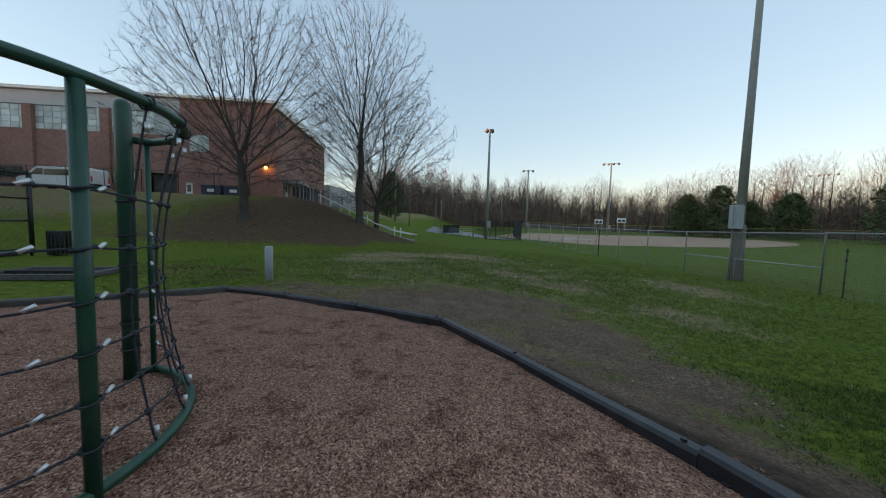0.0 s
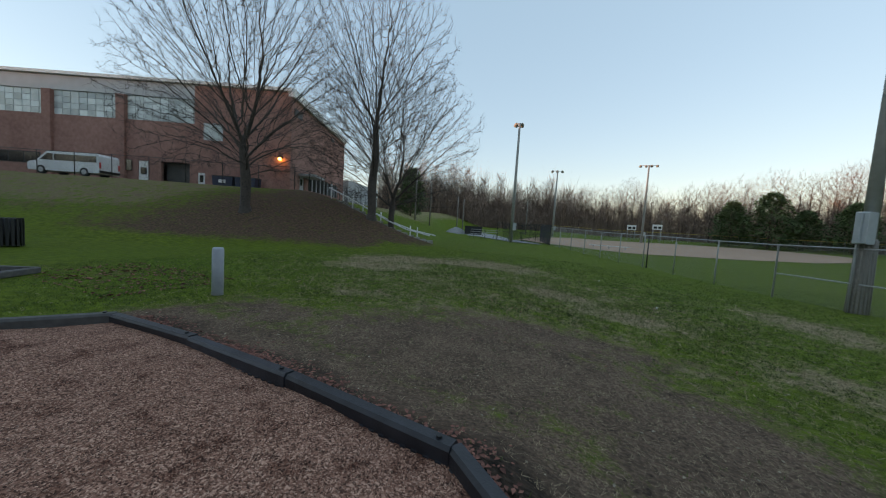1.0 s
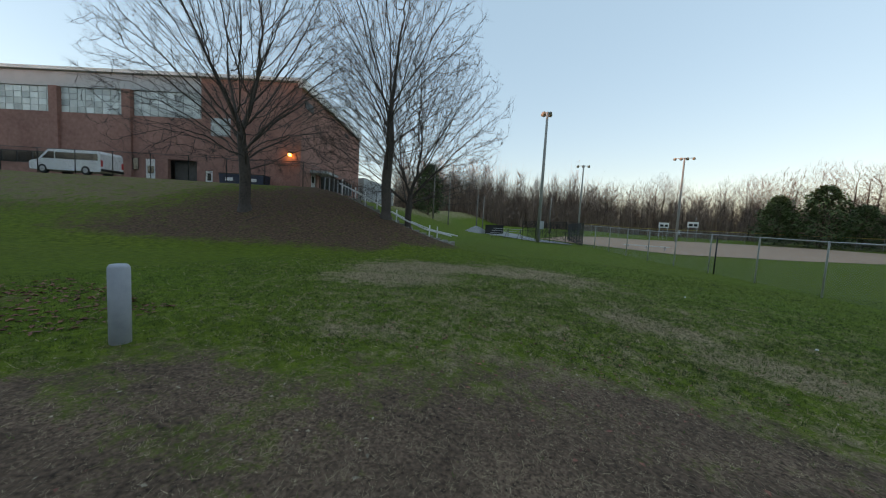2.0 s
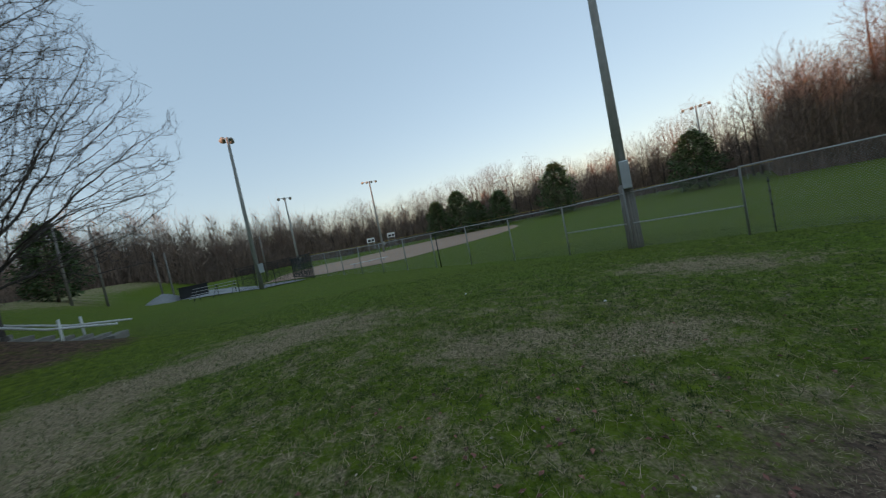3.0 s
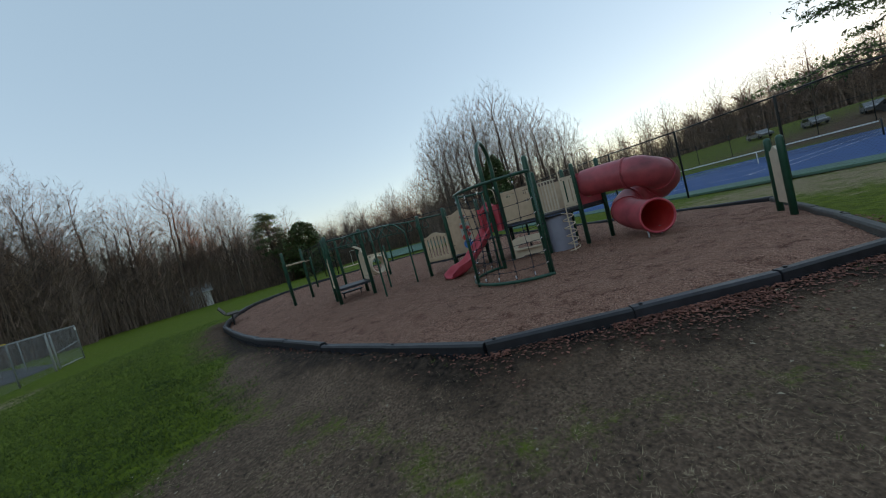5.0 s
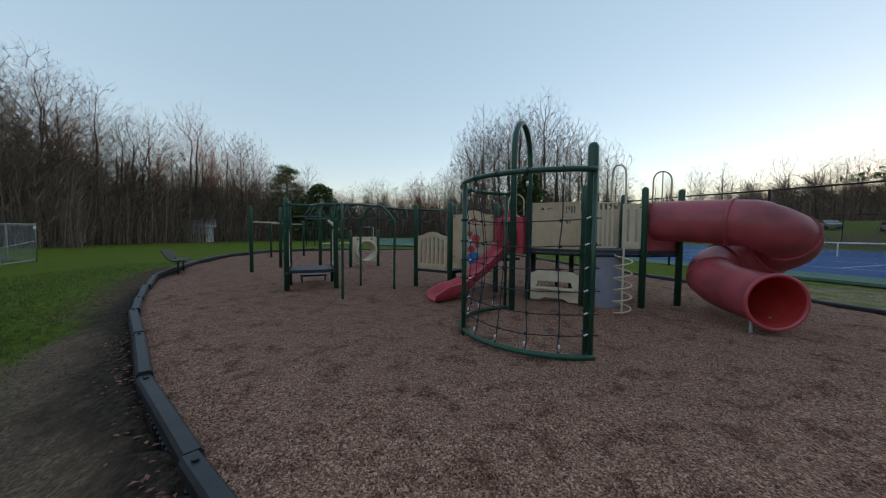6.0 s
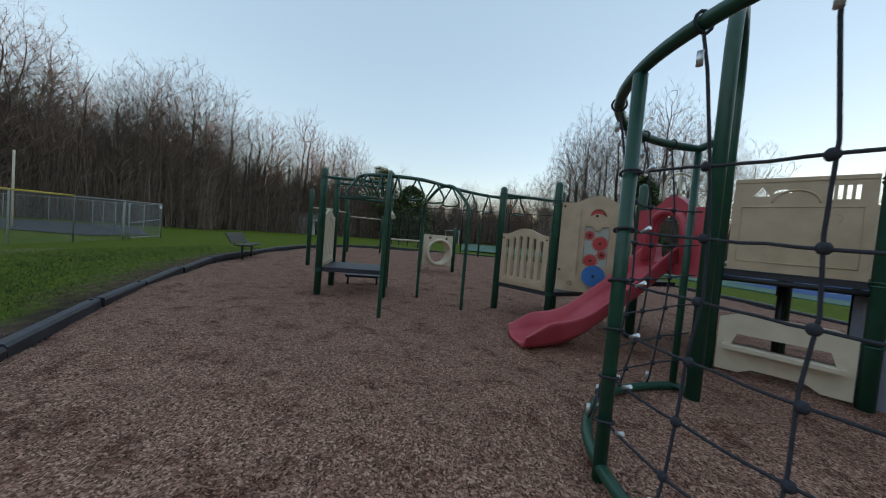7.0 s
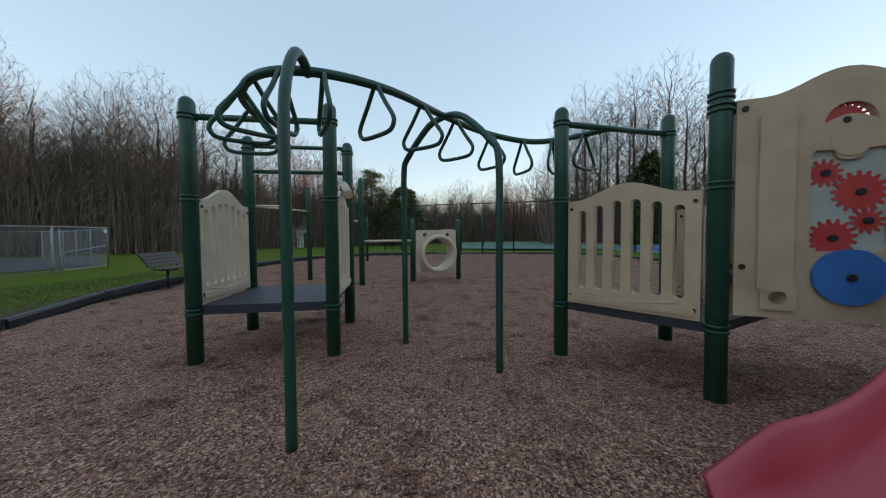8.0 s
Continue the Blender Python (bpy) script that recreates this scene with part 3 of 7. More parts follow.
tower = thing("play_tower", (-2.4, 0.9, 0.0), "green-posted play tower with tan plastic panels on wood chips", "play structure")
for p, top in ((G1, 2.27), (G2, 2.28), (G3, 2.26), (GB, 2.32), (Q1, 2.50), (TP, 2.44), (TP2, 2.44), (B1, 2.30), (B2, 2.30), (B3, 2.45)):
    post(tower, p, top)
# decks
def deck(parent, outline, z, thick=0.07):
    o = [(x, y) for x, y in outline]
    g = Geo().plate(o, [], thick, Matrix.Translation((0, 0, z)) @ Matrix(((1, 0, 0, 0), (0, 0, 1, 0), (0, -1, 0, 0), (0, 0, 0, 1))))
    return part("deck", g, DECK, parent, "dark vinyl-coated perforated deck")

deck(tower, [G1, G2, (-1.22, -0.40), GB], 0.46)
deck(tower, [G2, G3, (-2.4, -0.1), (-1.6, -0.7)], 0.80)
deck(tower, [G3, ARCH_B, Q1, TP, TP2, B3, B2, B1], 1.13)
for p, q in ((G1, GB),):
    bar(tower, (*p, 2.12), (*q, 2.12), 0.028, name="overhead_beam")
    clamp(tower, p, 2.12)
    clamp(tower, q, 2.12)
for p, zs in ((G1, (0.47, 1.42)), (G2, (0.47, 1.42, 1.92, 2.0)), (G3, (0.8, 1.2, 1.9)), (Q1, (1.15, 2.1, 0.6)), (TP, (1.15, 1.9)), (TP2, (1.15,))):
    for z in zs:
        clamp(tower, p, z)

def slat_panel(parent, p, q, z0, z1, rise, slots, material=TAN, thick=0.05, sw=0.05, edge=0.10, name="barrier_panel", label="tan moulded barrier with upright slots", inset=0.085):
    w = math.hypot(q[0] - p[0], q[1] - p[1]) - 2 * inset
    m = frame_between(p, q) @ Matrix.Translation((inset, 0, 0))
    holes = []
    for i in range(slots):
        x = edge + (w - 2 * edge) * i / max(1, slots - 1)
        t = x / w
        top = z1 - 0.10 + rise * 0.5 * (1 - math.cos(2 * math.pi * t)) * 0.75
        holes.append(slot(x, z0 + 0.14, top, sw))
    g = Geo().plate(arched(w, z0, z1, rise), holes, thick, m)
    ob = part(name, g, material, parent, label)
    lip = Geo()
    for z in (z0 + 0.055,):
        lip.box(m @ Vector((w / 2, 0, z)), (w - 0.06, thick + 0.03, 0.05), m=m.to_3x3().to_4x4(), ch=0.012)
    part("lower_rail", lip, material, ob)
    for s in (-1, 1):
        part("embossed_arc", Geo().tube([m @ Vector((w * (0.14 + 0.72 * i / 14), s * (thick * 0.5 + 0.002), z0 + 0.115 - 0.035 * math.sin(math.pi * i / 14))) for i in range(15)], 0.006, 5), material, ob)
    for x in (0.035, w - 0.035):
        for z in (z0 + 0.07, z1 - 0.07):
            part("bolt", Geo().tube([m @ Vector((x, -thick * 0.5 - 0.012, z)), m @ Vector((x, thick * 0.5 + 0.012, z))], 0.014, 8), BLACK, ob)
    return ob

slat_panel(tower, G1, G2, 0.50, 1.40, 0.11, 6, sw=0.072, edge=0.13)

# gear panel
def gear_panel(parent, p, q, z0, z1):
    inset = 0.075
    w = math.hypot(q[0] - p[0], q[1] - p[1]) - 2 * inset
    m = frame_between(p, q) @ Matrix.Translation((inset, 0, 0))
    cx = w * 0.52
    smile = [(cx + 0.115 * math.cos(math.pi * i / 12), z1 - 0.20 + 0.115 * math.sin(math.pi * i / 12)) for i in range(13)]
    smile += [(cx - 0.115 + 0.23 * i / 8, z1 - 0.20 + 0.045 * math.sin(math.pi * i / 8)) for i in range(1, 8)]
    win = [(cx - 0.17, z1 - 0.93), (cx - 0.14, z1 - 0.96), (cx + 0.14, z1 - 0.96), (cx + 0.17, z1 - 0.93), (cx + 0.17, z1 - 0.38), (cx + 0.15, z1 - 0.355), (cx + 0.07, z1 - 0.36)]
    win += [(cx + 0.10 * math.cos(-math.pi * 0.25 - math.pi * 0.5 * i / 6), z1 - 0.32 + 0.10 * math.sin(-math.pi * 0.25 - math.pi * 0.5 * i / 6)) for i in range(1, 6)]
    win += [(cx - 0.07, z1 - 0.36), (cx - 0.15, z1 - 0.355), (cx - 0.17, z1 - 0.38)]
    spot = [disc(cx - 0.32, z0 + 0.13, 0.045, 14)]
    sq = [[(cx + 0.33 + a * 0.05, z0 + 0.13 + b * 0.045) for a, b in ((-1, -1), (1, -1), (1, 1), (-1, 1))]]
    ob = part("gear_panel", Geo().plate(arched(w, z0, z1, 0.12, 0.14), [smile, win] + spot + sq, 0.06, m), TAN, parent, "tan plastic activity panel with red gears")
    for x in (w * 0.19, w * 0.84):
        for s in (-1, 1):
            part("raised_rib", Geo().box(m @ Vector((x, s * 0.040, (z0 + z1) / 2 + 0.03)), (0.17, 0.045, z1 - z0 - 0.28), m=m.to_3x3().to_4x4(), ch=0.02), TAN, ob)
    for x in (cx - 0.32, cx + 0.33):
        for s in (-1, 1):
            rim_ = [(x + a * 0.085, z0 + 0.13 + b * 0.075) for a, b in ((-1, -1), (1, -1), (1, 1), (-1, 1))]
            hole = disc(x, z0 + 0.13, 0.046, 12) if x < cx else [(x + a * 0.05, z0 + 0.13 + b * 0.045) for a, b in ((-1, -1), (1, -1), (1, 1), (-1, 1))]
            part("peg_boss", Geo().plate(rim_, [hole], 0.03, m @ Matrix.Translation((0, s * 0.043, 0))), TAN, ob)
    part("clear_pane", Geo().plate([(cx - 0.165, z1 - 0.955), (cx + 0.165, z1 - 0.955), (cx + 0.165, z1 - 0.36), (cx - 0.165, z1 - 0.36)], [], 0.006, m), CLOUDY, ob, "clouded clear plastic pane")
    for x, z, r, n in ((cx - 0.02, z1 - 0.19, 0.115, 20), (cx - 0.10, z1 - 0.49, 0.085, 13), (cx + 0.055, z1 - 0.61, 0.125, 17), (cx + 0.09, z1 - 0.78, 0.08, 12), (cx - 0.06, z1 - 0.88, 0.115, 16)):
        g = Geo().plate(disc(x, z, r, teeth=n, depth=0.028), [], 0.02, m)
        gear = part("gear", g, DEEP_RED, ob, "red toothed plastic gear")
        part("hub", Geo().tube([m @ Vector((x, -0.032, z)), m @ Vector((x, 0.032, z))], 0.02, 10), BLACK, gear)
    face = Geo().tube([m @ Vector((cx, -0.038, z1 - 0.31)), m @ Vector((cx, 0.038, z1 - 0.31))], 0.09, 20)
    part("hub_cover", face, TAN, ob)
    wheel = part("hand_wheel", Geo().plate(disc(cx, z0 + 0.27, 0.165, 32), [], 0.03, m @ Matrix.Translation((0, 0.052, 0))).plate(disc(cx, z0 + 0.27, 0.165, 32), [], 0.03, m @ Matrix.Translation((0, -0.052, 0))), BLUE, ob, "blue round hand wheel")
    part("hub", Geo().tube([m @ Vector((cx, -0.085, z0 + 0.27)), m @ Vector((cx, 0.085, z0 + 0.27))], 0.022, 10), BLACK, wheel)
    part("knob", Geo().tube([m @ Vector((cx - 0.10, 0.06, z0 + 0.22)), m @ Vector((cx - 0.10, 0.10, z0 + 0.22))], 0.02, 10), BLUE, wheel)
    for x in (0.04, w - 0.04):
        for z in (z0 + 0.32, z1 - 0.06):
            part("bolt", Geo().tube([m @ Vector((x, -0.045, z)), m @ Vector((x, 0.045, z))], 0.018, 8), BLACK, ob)
    for z in (z0 + 0.32, z1 - 0.06):
        bar(parent, (*p, z), tuple(m @ Vector((0.05, 0, z))), 0.016, BLACK, "bracket")
        bar(parent, (*q, z), tuple(m @ Vector((w - 0.05, 0, z))), 0.016, BLACK, "bracket")

gear_panel(tower, G2, G3, 0.57, 1.95)

# panels of the high deck
def flat_panel(parent, p, q, z0, z1, cut=False):
    w = math.hypot(q[0] - p[0], q[1] - p[1]) - 0.16
    m = frame_between(p, q) @ Matrix.Translation((0.08, 0, 0))
    holes = []
    if cut:
        holes = [[(w * 0.12 + i * 0.055 + a * 0.016, z1 - 0.16 + b * 0.07) for a, b in ((-1, -1), (1, -1), (1, 1), (-1, 1))] for i in range(4)]
        holes += [disc(w * 0.24, z1 - 0.42, 0.05, 12), [(w * 0.62 + 0.075 * math.cos(u), z1 - 0.17 + 0.055 * math.sin(u)) for u in np.linspace(0.2, 2.9, 8)] + [(w * 0.62 + 0.05 * math.cos(u), z1 - 0.17 + 0.03 * math.sin(u)) for u in np.linspace(2.9, 0.2, 8)], [(w * 0.78 + a * 0.07, z1 - 0.14 + b * 0.05) for a, b in ((-1, -1), (1, -1), (0, 1))]]
    ob = part("enclosure_panel", Geo().plate([(0, z0), (w, z0), (w, z1), (0, z1)], holes, 0.03, m), TAN, parent, "tan plastic panel with cut-out shapes")
    for s in (-1, 1):
        at_ = lambda u, z: m @ Vector((u, s * 0.017, z))
        part("embossed_bead", Geo().tube([at_(0.07, z0 + 0.10), at_(w - 0.07, z0 + 0.10), at_(w - 0.07, z1 - 0.30), at_(0.07, z1 - 0.30)], 0.008, 6, closed=True), TAN, ob)
        part("embossed_arch", Geo().tube([at_(w * 0.52 + 0.17 * math.cos(math.pi * i / 14), z1 - 0.26 + 0.13 * math.sin(math.pi * i / 14)) for i in range(15)], 0.011, 6), TAN, ob)
        part("embossed_pocket", Geo().box(at_(w * 0.66, z0 + 0.36), (0.16, 0.018, 0.20), m=m.to_3x3().to_4x4(), ch=0.004), TAN, ob)
    for z in (z0 + 0.02, z1 - 0.02):
        part("panel_rim", Geo().box(m @ Vector((w / 2, 0, z)), (w, 0.05, 0.04), m=m.to_3x3().to_4x4(), ch=0.01), TAN, ob)

flat_panel(tower, Q1, ARCH_B, 1.17, 2.16, True)
flat_panel(tower, TP2, B3, 1.17, 2.10)
flat_panel(tower, B3, B2, 1.17, 2.10)

def rail_guard(parent, p, q, z0, z1, n):
    """A barrier of round upright bars."""
    ob = part("guard_rail", Geo().tube([(*p, z1), (*q, z1)], 0.018, 8), CREAM, parent, "cream guard rail of upright bars")
    part("lower_rail", Geo().tube([(*p, z0), (*q, z0)], 0.018, 8), CREAM, ob)
    for i in range(n):
        t = (i + 1) / (n + 1)
        x, y = between(p, q, t)
        part("baluster", Geo().box((x, y, (z0 + z1) / 2), (0.035, 0.03, z1 - z0), rz=math.degrees(math.atan2(q[1] - p[1], q[0] - p[0]))), CREAM, ob)

rail_guard(tower, Q1, between(Q1, TP, 0.55), 1.22, 2.12, 6)
slat_panel(tower, between(Q1, TP, 0.60), TP, 1.20, 2.10, 0.0, 2, material=CREAM, thick=0.04, inset=0.05, label="cream moulded end panel")
rail_guard(tower, B1, B2, 1.22, 2.10, 9)
slat_panel(tower, (-1.6, -0.7), GB, 0.5, 1.35, 0.05, 5)
# storefront panel under the high deck
w_sf = math.hypot(Q1[0] - ARCH_B[0], Q1[1] - ARCH_B[1]) - 0.15
m_sf = frame_between(Q1, ARCH_B) @ Matrix.Translation((0.075, 0, 0))
front = [(0, 0.04), (w_sf * 0.2, 0.04), (w_sf * 0.3, 0.10), (w_sf * 0.7, 0.10), (w_sf * 0.8, 0.04), (w_sf, 0.04), (w_sf, 0.62), (w_sf * 0.85, 0.68), (w_sf * 0.15, 0.68), (0, 0.62)]
window_hole = [(w_sf * 0.12, 0.34), (w_sf * 0.88, 0.34), (w_sf * 0.84, 0.46), (w_sf * 0.16, 0.46)]
sf = part("counter_panel", Geo().plate(front, [window_hole], 0.05, m_sf), CREAM, tower, "cream play counter panel at ground level")
part("counter_shelf", Geo().box(m_sf @ Vector((w_sf / 2, 0.07, 0.32)), (w_sf * 0.9, 0.20, 0.04), m=m_sf.to_3x3().to_4x4(), ch=0.01), CREAM, sf)
# dark frame and legs under the high deck
for a, b in ((ARCH_B, Q1), (Q1, TP), (G3, ARCH_B), (TP, TP2), (B1, G3), (B1, B2), (B2, B3), (B3, TP2)):
    bar(tower, (*a, 1.06), (*b, 1.06), 0.03, BLACK, "deck_frame")
for x, y in ((-2.9, 1.35), (-2.55, 0.6), (-3.6, 1.3)):
    part("deck_leg", Geo().tube([(x, y, -0.1), (x, y, 1.08)], 0.035, 10), BLACK, tower)
# grey curved wall below the high deck
wall_c = (-3.72, 1.62)
g = Geo()
outer, inner = arc(wall_c, 0.50, 15, 165, 0, 16), arc(wall_c, 0.47, 165, 15, 0, 16)
n_ = len(outer)
ring2 = [(x, y) for x, y, _ in outer + inner]
vs = [(x, y, z) for z in (-0.05, 1.06) for x, y in ring2]
fs = [(j, (j + 1) % (2 * n_), 2 * n_ + (j + 1) % (2 * n_), 2 * n_ + j) for j in range(2 * n_)]
fs += [(2 * n_ + j, 2 * n_ + j + 1, 4 * n_ - 2 - j, 4 * n_ - 1 - j) for j in range(n_ - 1)]
part("curved_wall", g.add(vs, fs, False), GREYPLASTIC, tower, "grey curved plastic crawl wall")
# coil climber beside the deck
coil = spline([(-3.64 + 0.15 * math.cos(k * 0.8), 2.74 + 0.15 * math.sin(k * 0.8), 0.02 + 0.028 * k) for k in range(40)], 3)
cc = part("coil_climber", Geo().tube(coil, 0.014, 6), CREAM, tower, "cream spiral coil climber")
part("coil_pole", Geo().tube(spline([(-3.64, 2.74, -0.1), (-3.64, 2.74, 1.2), (-3.64, 2.74, 2.50), (-3.65, 2.64, 2.74), (-3.67, 2.44, 2.82), (-3.69, 2.20, 2.80), (-3.70, 2.12, 2.5), (-3.70, 2.12, 2.1)], 4), 0.018, 8), CREAM, cc)
# hoop handholds over the deck edge
for c_, rr, zt in ((between(TP, TP2, 0.45), 0.19, 2.77), (between(B1, G3, 0.5), 0.2, 2.5)):
    pts = [(c_[0] - rr, c_[1], 1.95)] + [(c_[0] - rr * math.cos(math.pi * i / 12), c_[1], zt - rr + rr * math.sin(math.pi * i / 12)) for i in range(13)] + [(c_[0] + rr, c_[1], 1.95)]
    part("hand_hoop", Geo().tube(pts, 0.016, 8).tube([(c_[0], c_[1], 2.0), (c_[0], c_[1], zt)], 0.012, 6), CREAM, tower)

# ---- tall arch and rope net climber ----
net = thing("rope_net_climber", (-1.94, 3.68, 0.0), "curved rope net climber on green steel hoops", "climber")
NC, NR = (-1.94, 3.68), 1.37
P1, TM = (-2.04, 4.87), (-0.585, 3.90)
post(net, P1, 2.60, label="thick green end post")
ax_, bx_ = Vector((*ARCH_A, 0)), Vector((*ARCH_B, 0))
mid, half = (ax_ + bx_) / 2, (bx_ - ax_) / 2
top_arc = [mid - half * math.cos(math.pi * i / 16) + Vector((0, 0, 3.05 + 0.66 * math.sin(math.pi * i / 16))) for i in range(17)]
part("tall_arch", Geo().tube([ax_ + Vector((0, 0, -0.15))] + top_arc + [bx_ + Vector((0, 0, -0.15))], 0.058, 14), GREEN, net, "tall green steel arch")
part("top_hoop", Geo().tube([(*ARCH_A, 2.29)] + arc(NC, NR, -72, 92, 2.25, 40) + [(P1[0], P1[1], 2.25)], 0.034, 12), GREEN, net)
part("ground_hoop", Geo().tube([(*ARCH_A, 0.04)] + arc(NC, NR, -74, 93, 0.045, 40) + [(P1[0], P1[1], 0.04)], 0.036, 12), GREEN, net)
part("slim_post", Geo().tube([(*TM, -0.1), (*TM, 2.22)], 0.037, 12), GREEN, net)
part("slim_post", Geo().tube([(-2.00, 5.03, -0.1), (-2.00, 5.03, 2.24)], 0.024, 10), GREEN, net)
part("slim_post", Geo().tube([(-1.52, 2.36, 0.03), (-1.52, 2.36, 2.26)], 0.030, 10), GREEN, net)
rn = random.Random(11)
rows_z = (0.31, 0.56, 0.83, 1.10, 1.38, 1.69)
cols = [-60, -44, -28, -11, 26, 43, 60, 77]
def net_at(a, z):
    """The net hangs a little inside the hoops."""
    pull = 0.16 * math.sin(math.pi * min(max(z, 0), 2.25) / 2.25)
    near = min(abs(a - q) for q in (8, 96, -76))
    r_ = NR - pull * min(1, near / 22)
    return Vector((NC[0] + r_ * math.cos(radians(a)), NC[1] + r_ * math.sin(radians(a)), z))
for a in cols:
    pts = [net_at(a + rn.uniform(-0.8, 0.8), z) for z in (0.14, *rows_z, 2.06)]
    low, high = Vector(arc(NC, NR, a, a, 0.06, 1)[0]), Vector(arc(NC, NR, a, a, 2.22, 1)[0])
    part("upright_rope", Geo().tube([low] + pts + [high], 0.0072, 6), ROPE, net)
    for e0, e1 in ((low + Vector((0, 0, 0.05)), low + Vector((0, 0, 0.12))), (high - Vector((0, 0, 0.09)), high - Vector((0, 0, 0.15)))):
        part("ferrule", Geo().tube([e0, e1], 0.014, 8), FERRULE, net, "silver crimped ferrule")
    tie = [high + Vector((0.045 * math.cos(u) * math.cos(radians(a)), 0.045 * math.cos(u) * math.sin(radians(a)), 0.03 + 0.045 * math.sin(u))) for u in np.linspace(0, 2 * math.pi, 12, endpoint=False)]
    part("rope_loop", Geo().tube(tie, 0.008, 5, closed=True), ROPE, net)
KNOT = Geo()
for k in range(5):
    z, r_ = -0.026 + 0.013 * k, (0.016, 0.026, 0.029, 0.026, 0.016)[k]
    KNOT.add([(r_ * math.cos(2 * math.pi * j / 8), r_ * math.sin(2 * math.pi * j / 8), z) for j in range(8)], [])
KNOT.f = [(8 * k + j, 8 * k + (j + 1) % 8, 8 * k + 8 + (j + 1) % 8, 8 * k + 8 + j) for k in range(4) for j in range(8)] + [tuple(reversed(range(8))), tuple(range(32, 40))]
KNOT.s = [True] * len(KNOT.f)
knot_mesh = KNOT.mesh("knot")
knot_mesh.materials.append(ROPE)
for z in rows_z:
    pts = []
    for i in range(41):
        a = -76 + 172 * i / 40
        sag = -0.05 * abs(math.sin(math.pi * (a - 8) / 88)) + rn.uniform(-0.004, 0.004)
        pts.append(net_at(a, z + sag))
    part("level_rope", Geo().tube(pts, 0.0072, 6), ROPE, net)
    for a in cols:
        ob = new("knot", knot_mesh)
        ob.parent = net
        sag = -0.05 * abs(math.sin(math.pi * (a - 8) / 88))
        ob.location = net_at(a, z + sag) - Vector((*NC, 0))
        ob.scale = (0.8, 0.8, 0.8)
    for q, rr in ((TM, 0.05), (P1, 0.072)):
        part("rope_wrap", Geo().tube([(q[0] + rr * math.cos(u), q[1] + rr * math.sin(u), z + 0.012 * math.sin(u)) for u in np.linspace(0, 2 * math.pi, 14, endpoint=False)], 0.008, 5, closed=True), ROPE, net)
    for a in (1.5, 14.5, 90):
        part("ferrule", Geo().tube([net_at(a - 1.0, z - 0.012), net_at(a + 1.0, z + 0.015)], 0.011, 8), FERRULE, net, "silver crimped ferrule")

# ---- wavy red slide ----
slide = thing("playground_slide", (-0.9, 1.2, 0.0), "faded red plastic wave slide with hood", "slide")
S_TOP, S_TIP = Vector((-1.98, 0.79, 1.16)), Vector((-0.05, 1.66, 0.10))
along = (S_TIP - S_TOP)
flat_dir = Vector((along.x, along.y, 0)).normalized()
side = Vector((-flat_dir.y, flat_dir.x, 0))
prof_t = [(-0.05, 1.17), (0.12, 1.15), (0.30, 1.02), (0.55, 0.80), (0.80, 0.61), (1.05, 0.45), (1.30, 0.26), (1.55, 0.135), (1.80, 0.075), (2.02, 0.055), (2.12, 0.05)]
line_ = spline([(d, 0, z) for d, z in prof_t], 4)
cross_ = [(-0.30, 0.20), (-0.315, 0.235), (-0.29, 0.25), (-0.262, 0.23), (-0.245, 0.10), (-0.21, 0.03), (-0.12, 0.0), (0.12, 0.0), (0.21, 0.03), (0.245, 0.10), (0.262, 0.23), (0.29, 0.25), (0.315, 0.235), (0.30, 0.20), (0.285, 0.05), (0.22, -0.035), (-0.22, -0.035), (-0.285, 0.05)]
vs, fs = [], []
for k, p in enumerate(line_):
    t = p.x / 2.12
    wall = 0.97 + 0.13 * math.sin(t * 9.0)
    if t > 0.86:
        wall *= 1 - 0.55 * (t - 0.86) / 0.14
    wide = 0.89 + 0.09 * max(0, (t - 0.75) / 0.25)
    for a, b in cross_:
        q = Vector((S_TOP.x, S_TOP.y, 0)) + flat_dir * p.x + side * a * wide + Vector((0, 0, p.z + (b * wall if b > 0.04 else b)))
        vs.append(q)
n_ = len(cross_)
for k in range(len(line_) - 1):
    fs += [(k * n_ + j, k * n_ + (j + 1) % n_, (k + 1) * n_ + (j + 1) % n_, (k + 1) * n_ + j) for j in range(n_)]
fs += [tuple(range(n_)), tuple(reversed(range((len(line_) - 1) * n_, len(line_) * n_)))]
part("chute", Geo().add(vs, fs, True), RED, slide, "faded red wavy slide chute")
w_h = math.hypot(G3[0] - ARCH_B[0], G3[1] - ARCH_B[1])
m_h = frame_between(G3, ARCH_B) @ Matrix.Translation((0, -0.05, 0))
hood_out = arched(w_h - 0.14, 1.02, 1.86, 0.17, 0.16)
door_hole = [(0.21, 1.16)] + [(w_h / 2 - 0.07 - 0.24 * math.cos(math.pi * i / 10), 1.58 + 0.24 * math.sin(math.pi * i / 10)) for i in range(11)] + [(w_h - 0.35, 1.16)]
m_h2 = m_h @ Matrix.Translation((0.07, 0, 0))
hood = part("hood", Geo().plate(hood_out, [door_hole], 0.12, m_h2), RED, slide, "faded red slide hood with arched opening")
lipg = Geo().tube([m_h2 @ Vector((a, -0.10, b)) for a, b in door_hole], 0.055, 10)
part("hood_rim", lipg, RED, hood)
part("support_leg", Geo().tube([tuple(S_TOP + flat_dir * 2.10 + side * 0.14 + Vector((0, 0, -1.25))), tuple(S_TOP + flat_dir * 2.03 + side * 0.14 + Vector((0, 0, -1.13)))], 0.02, 8), STEEL, slide)

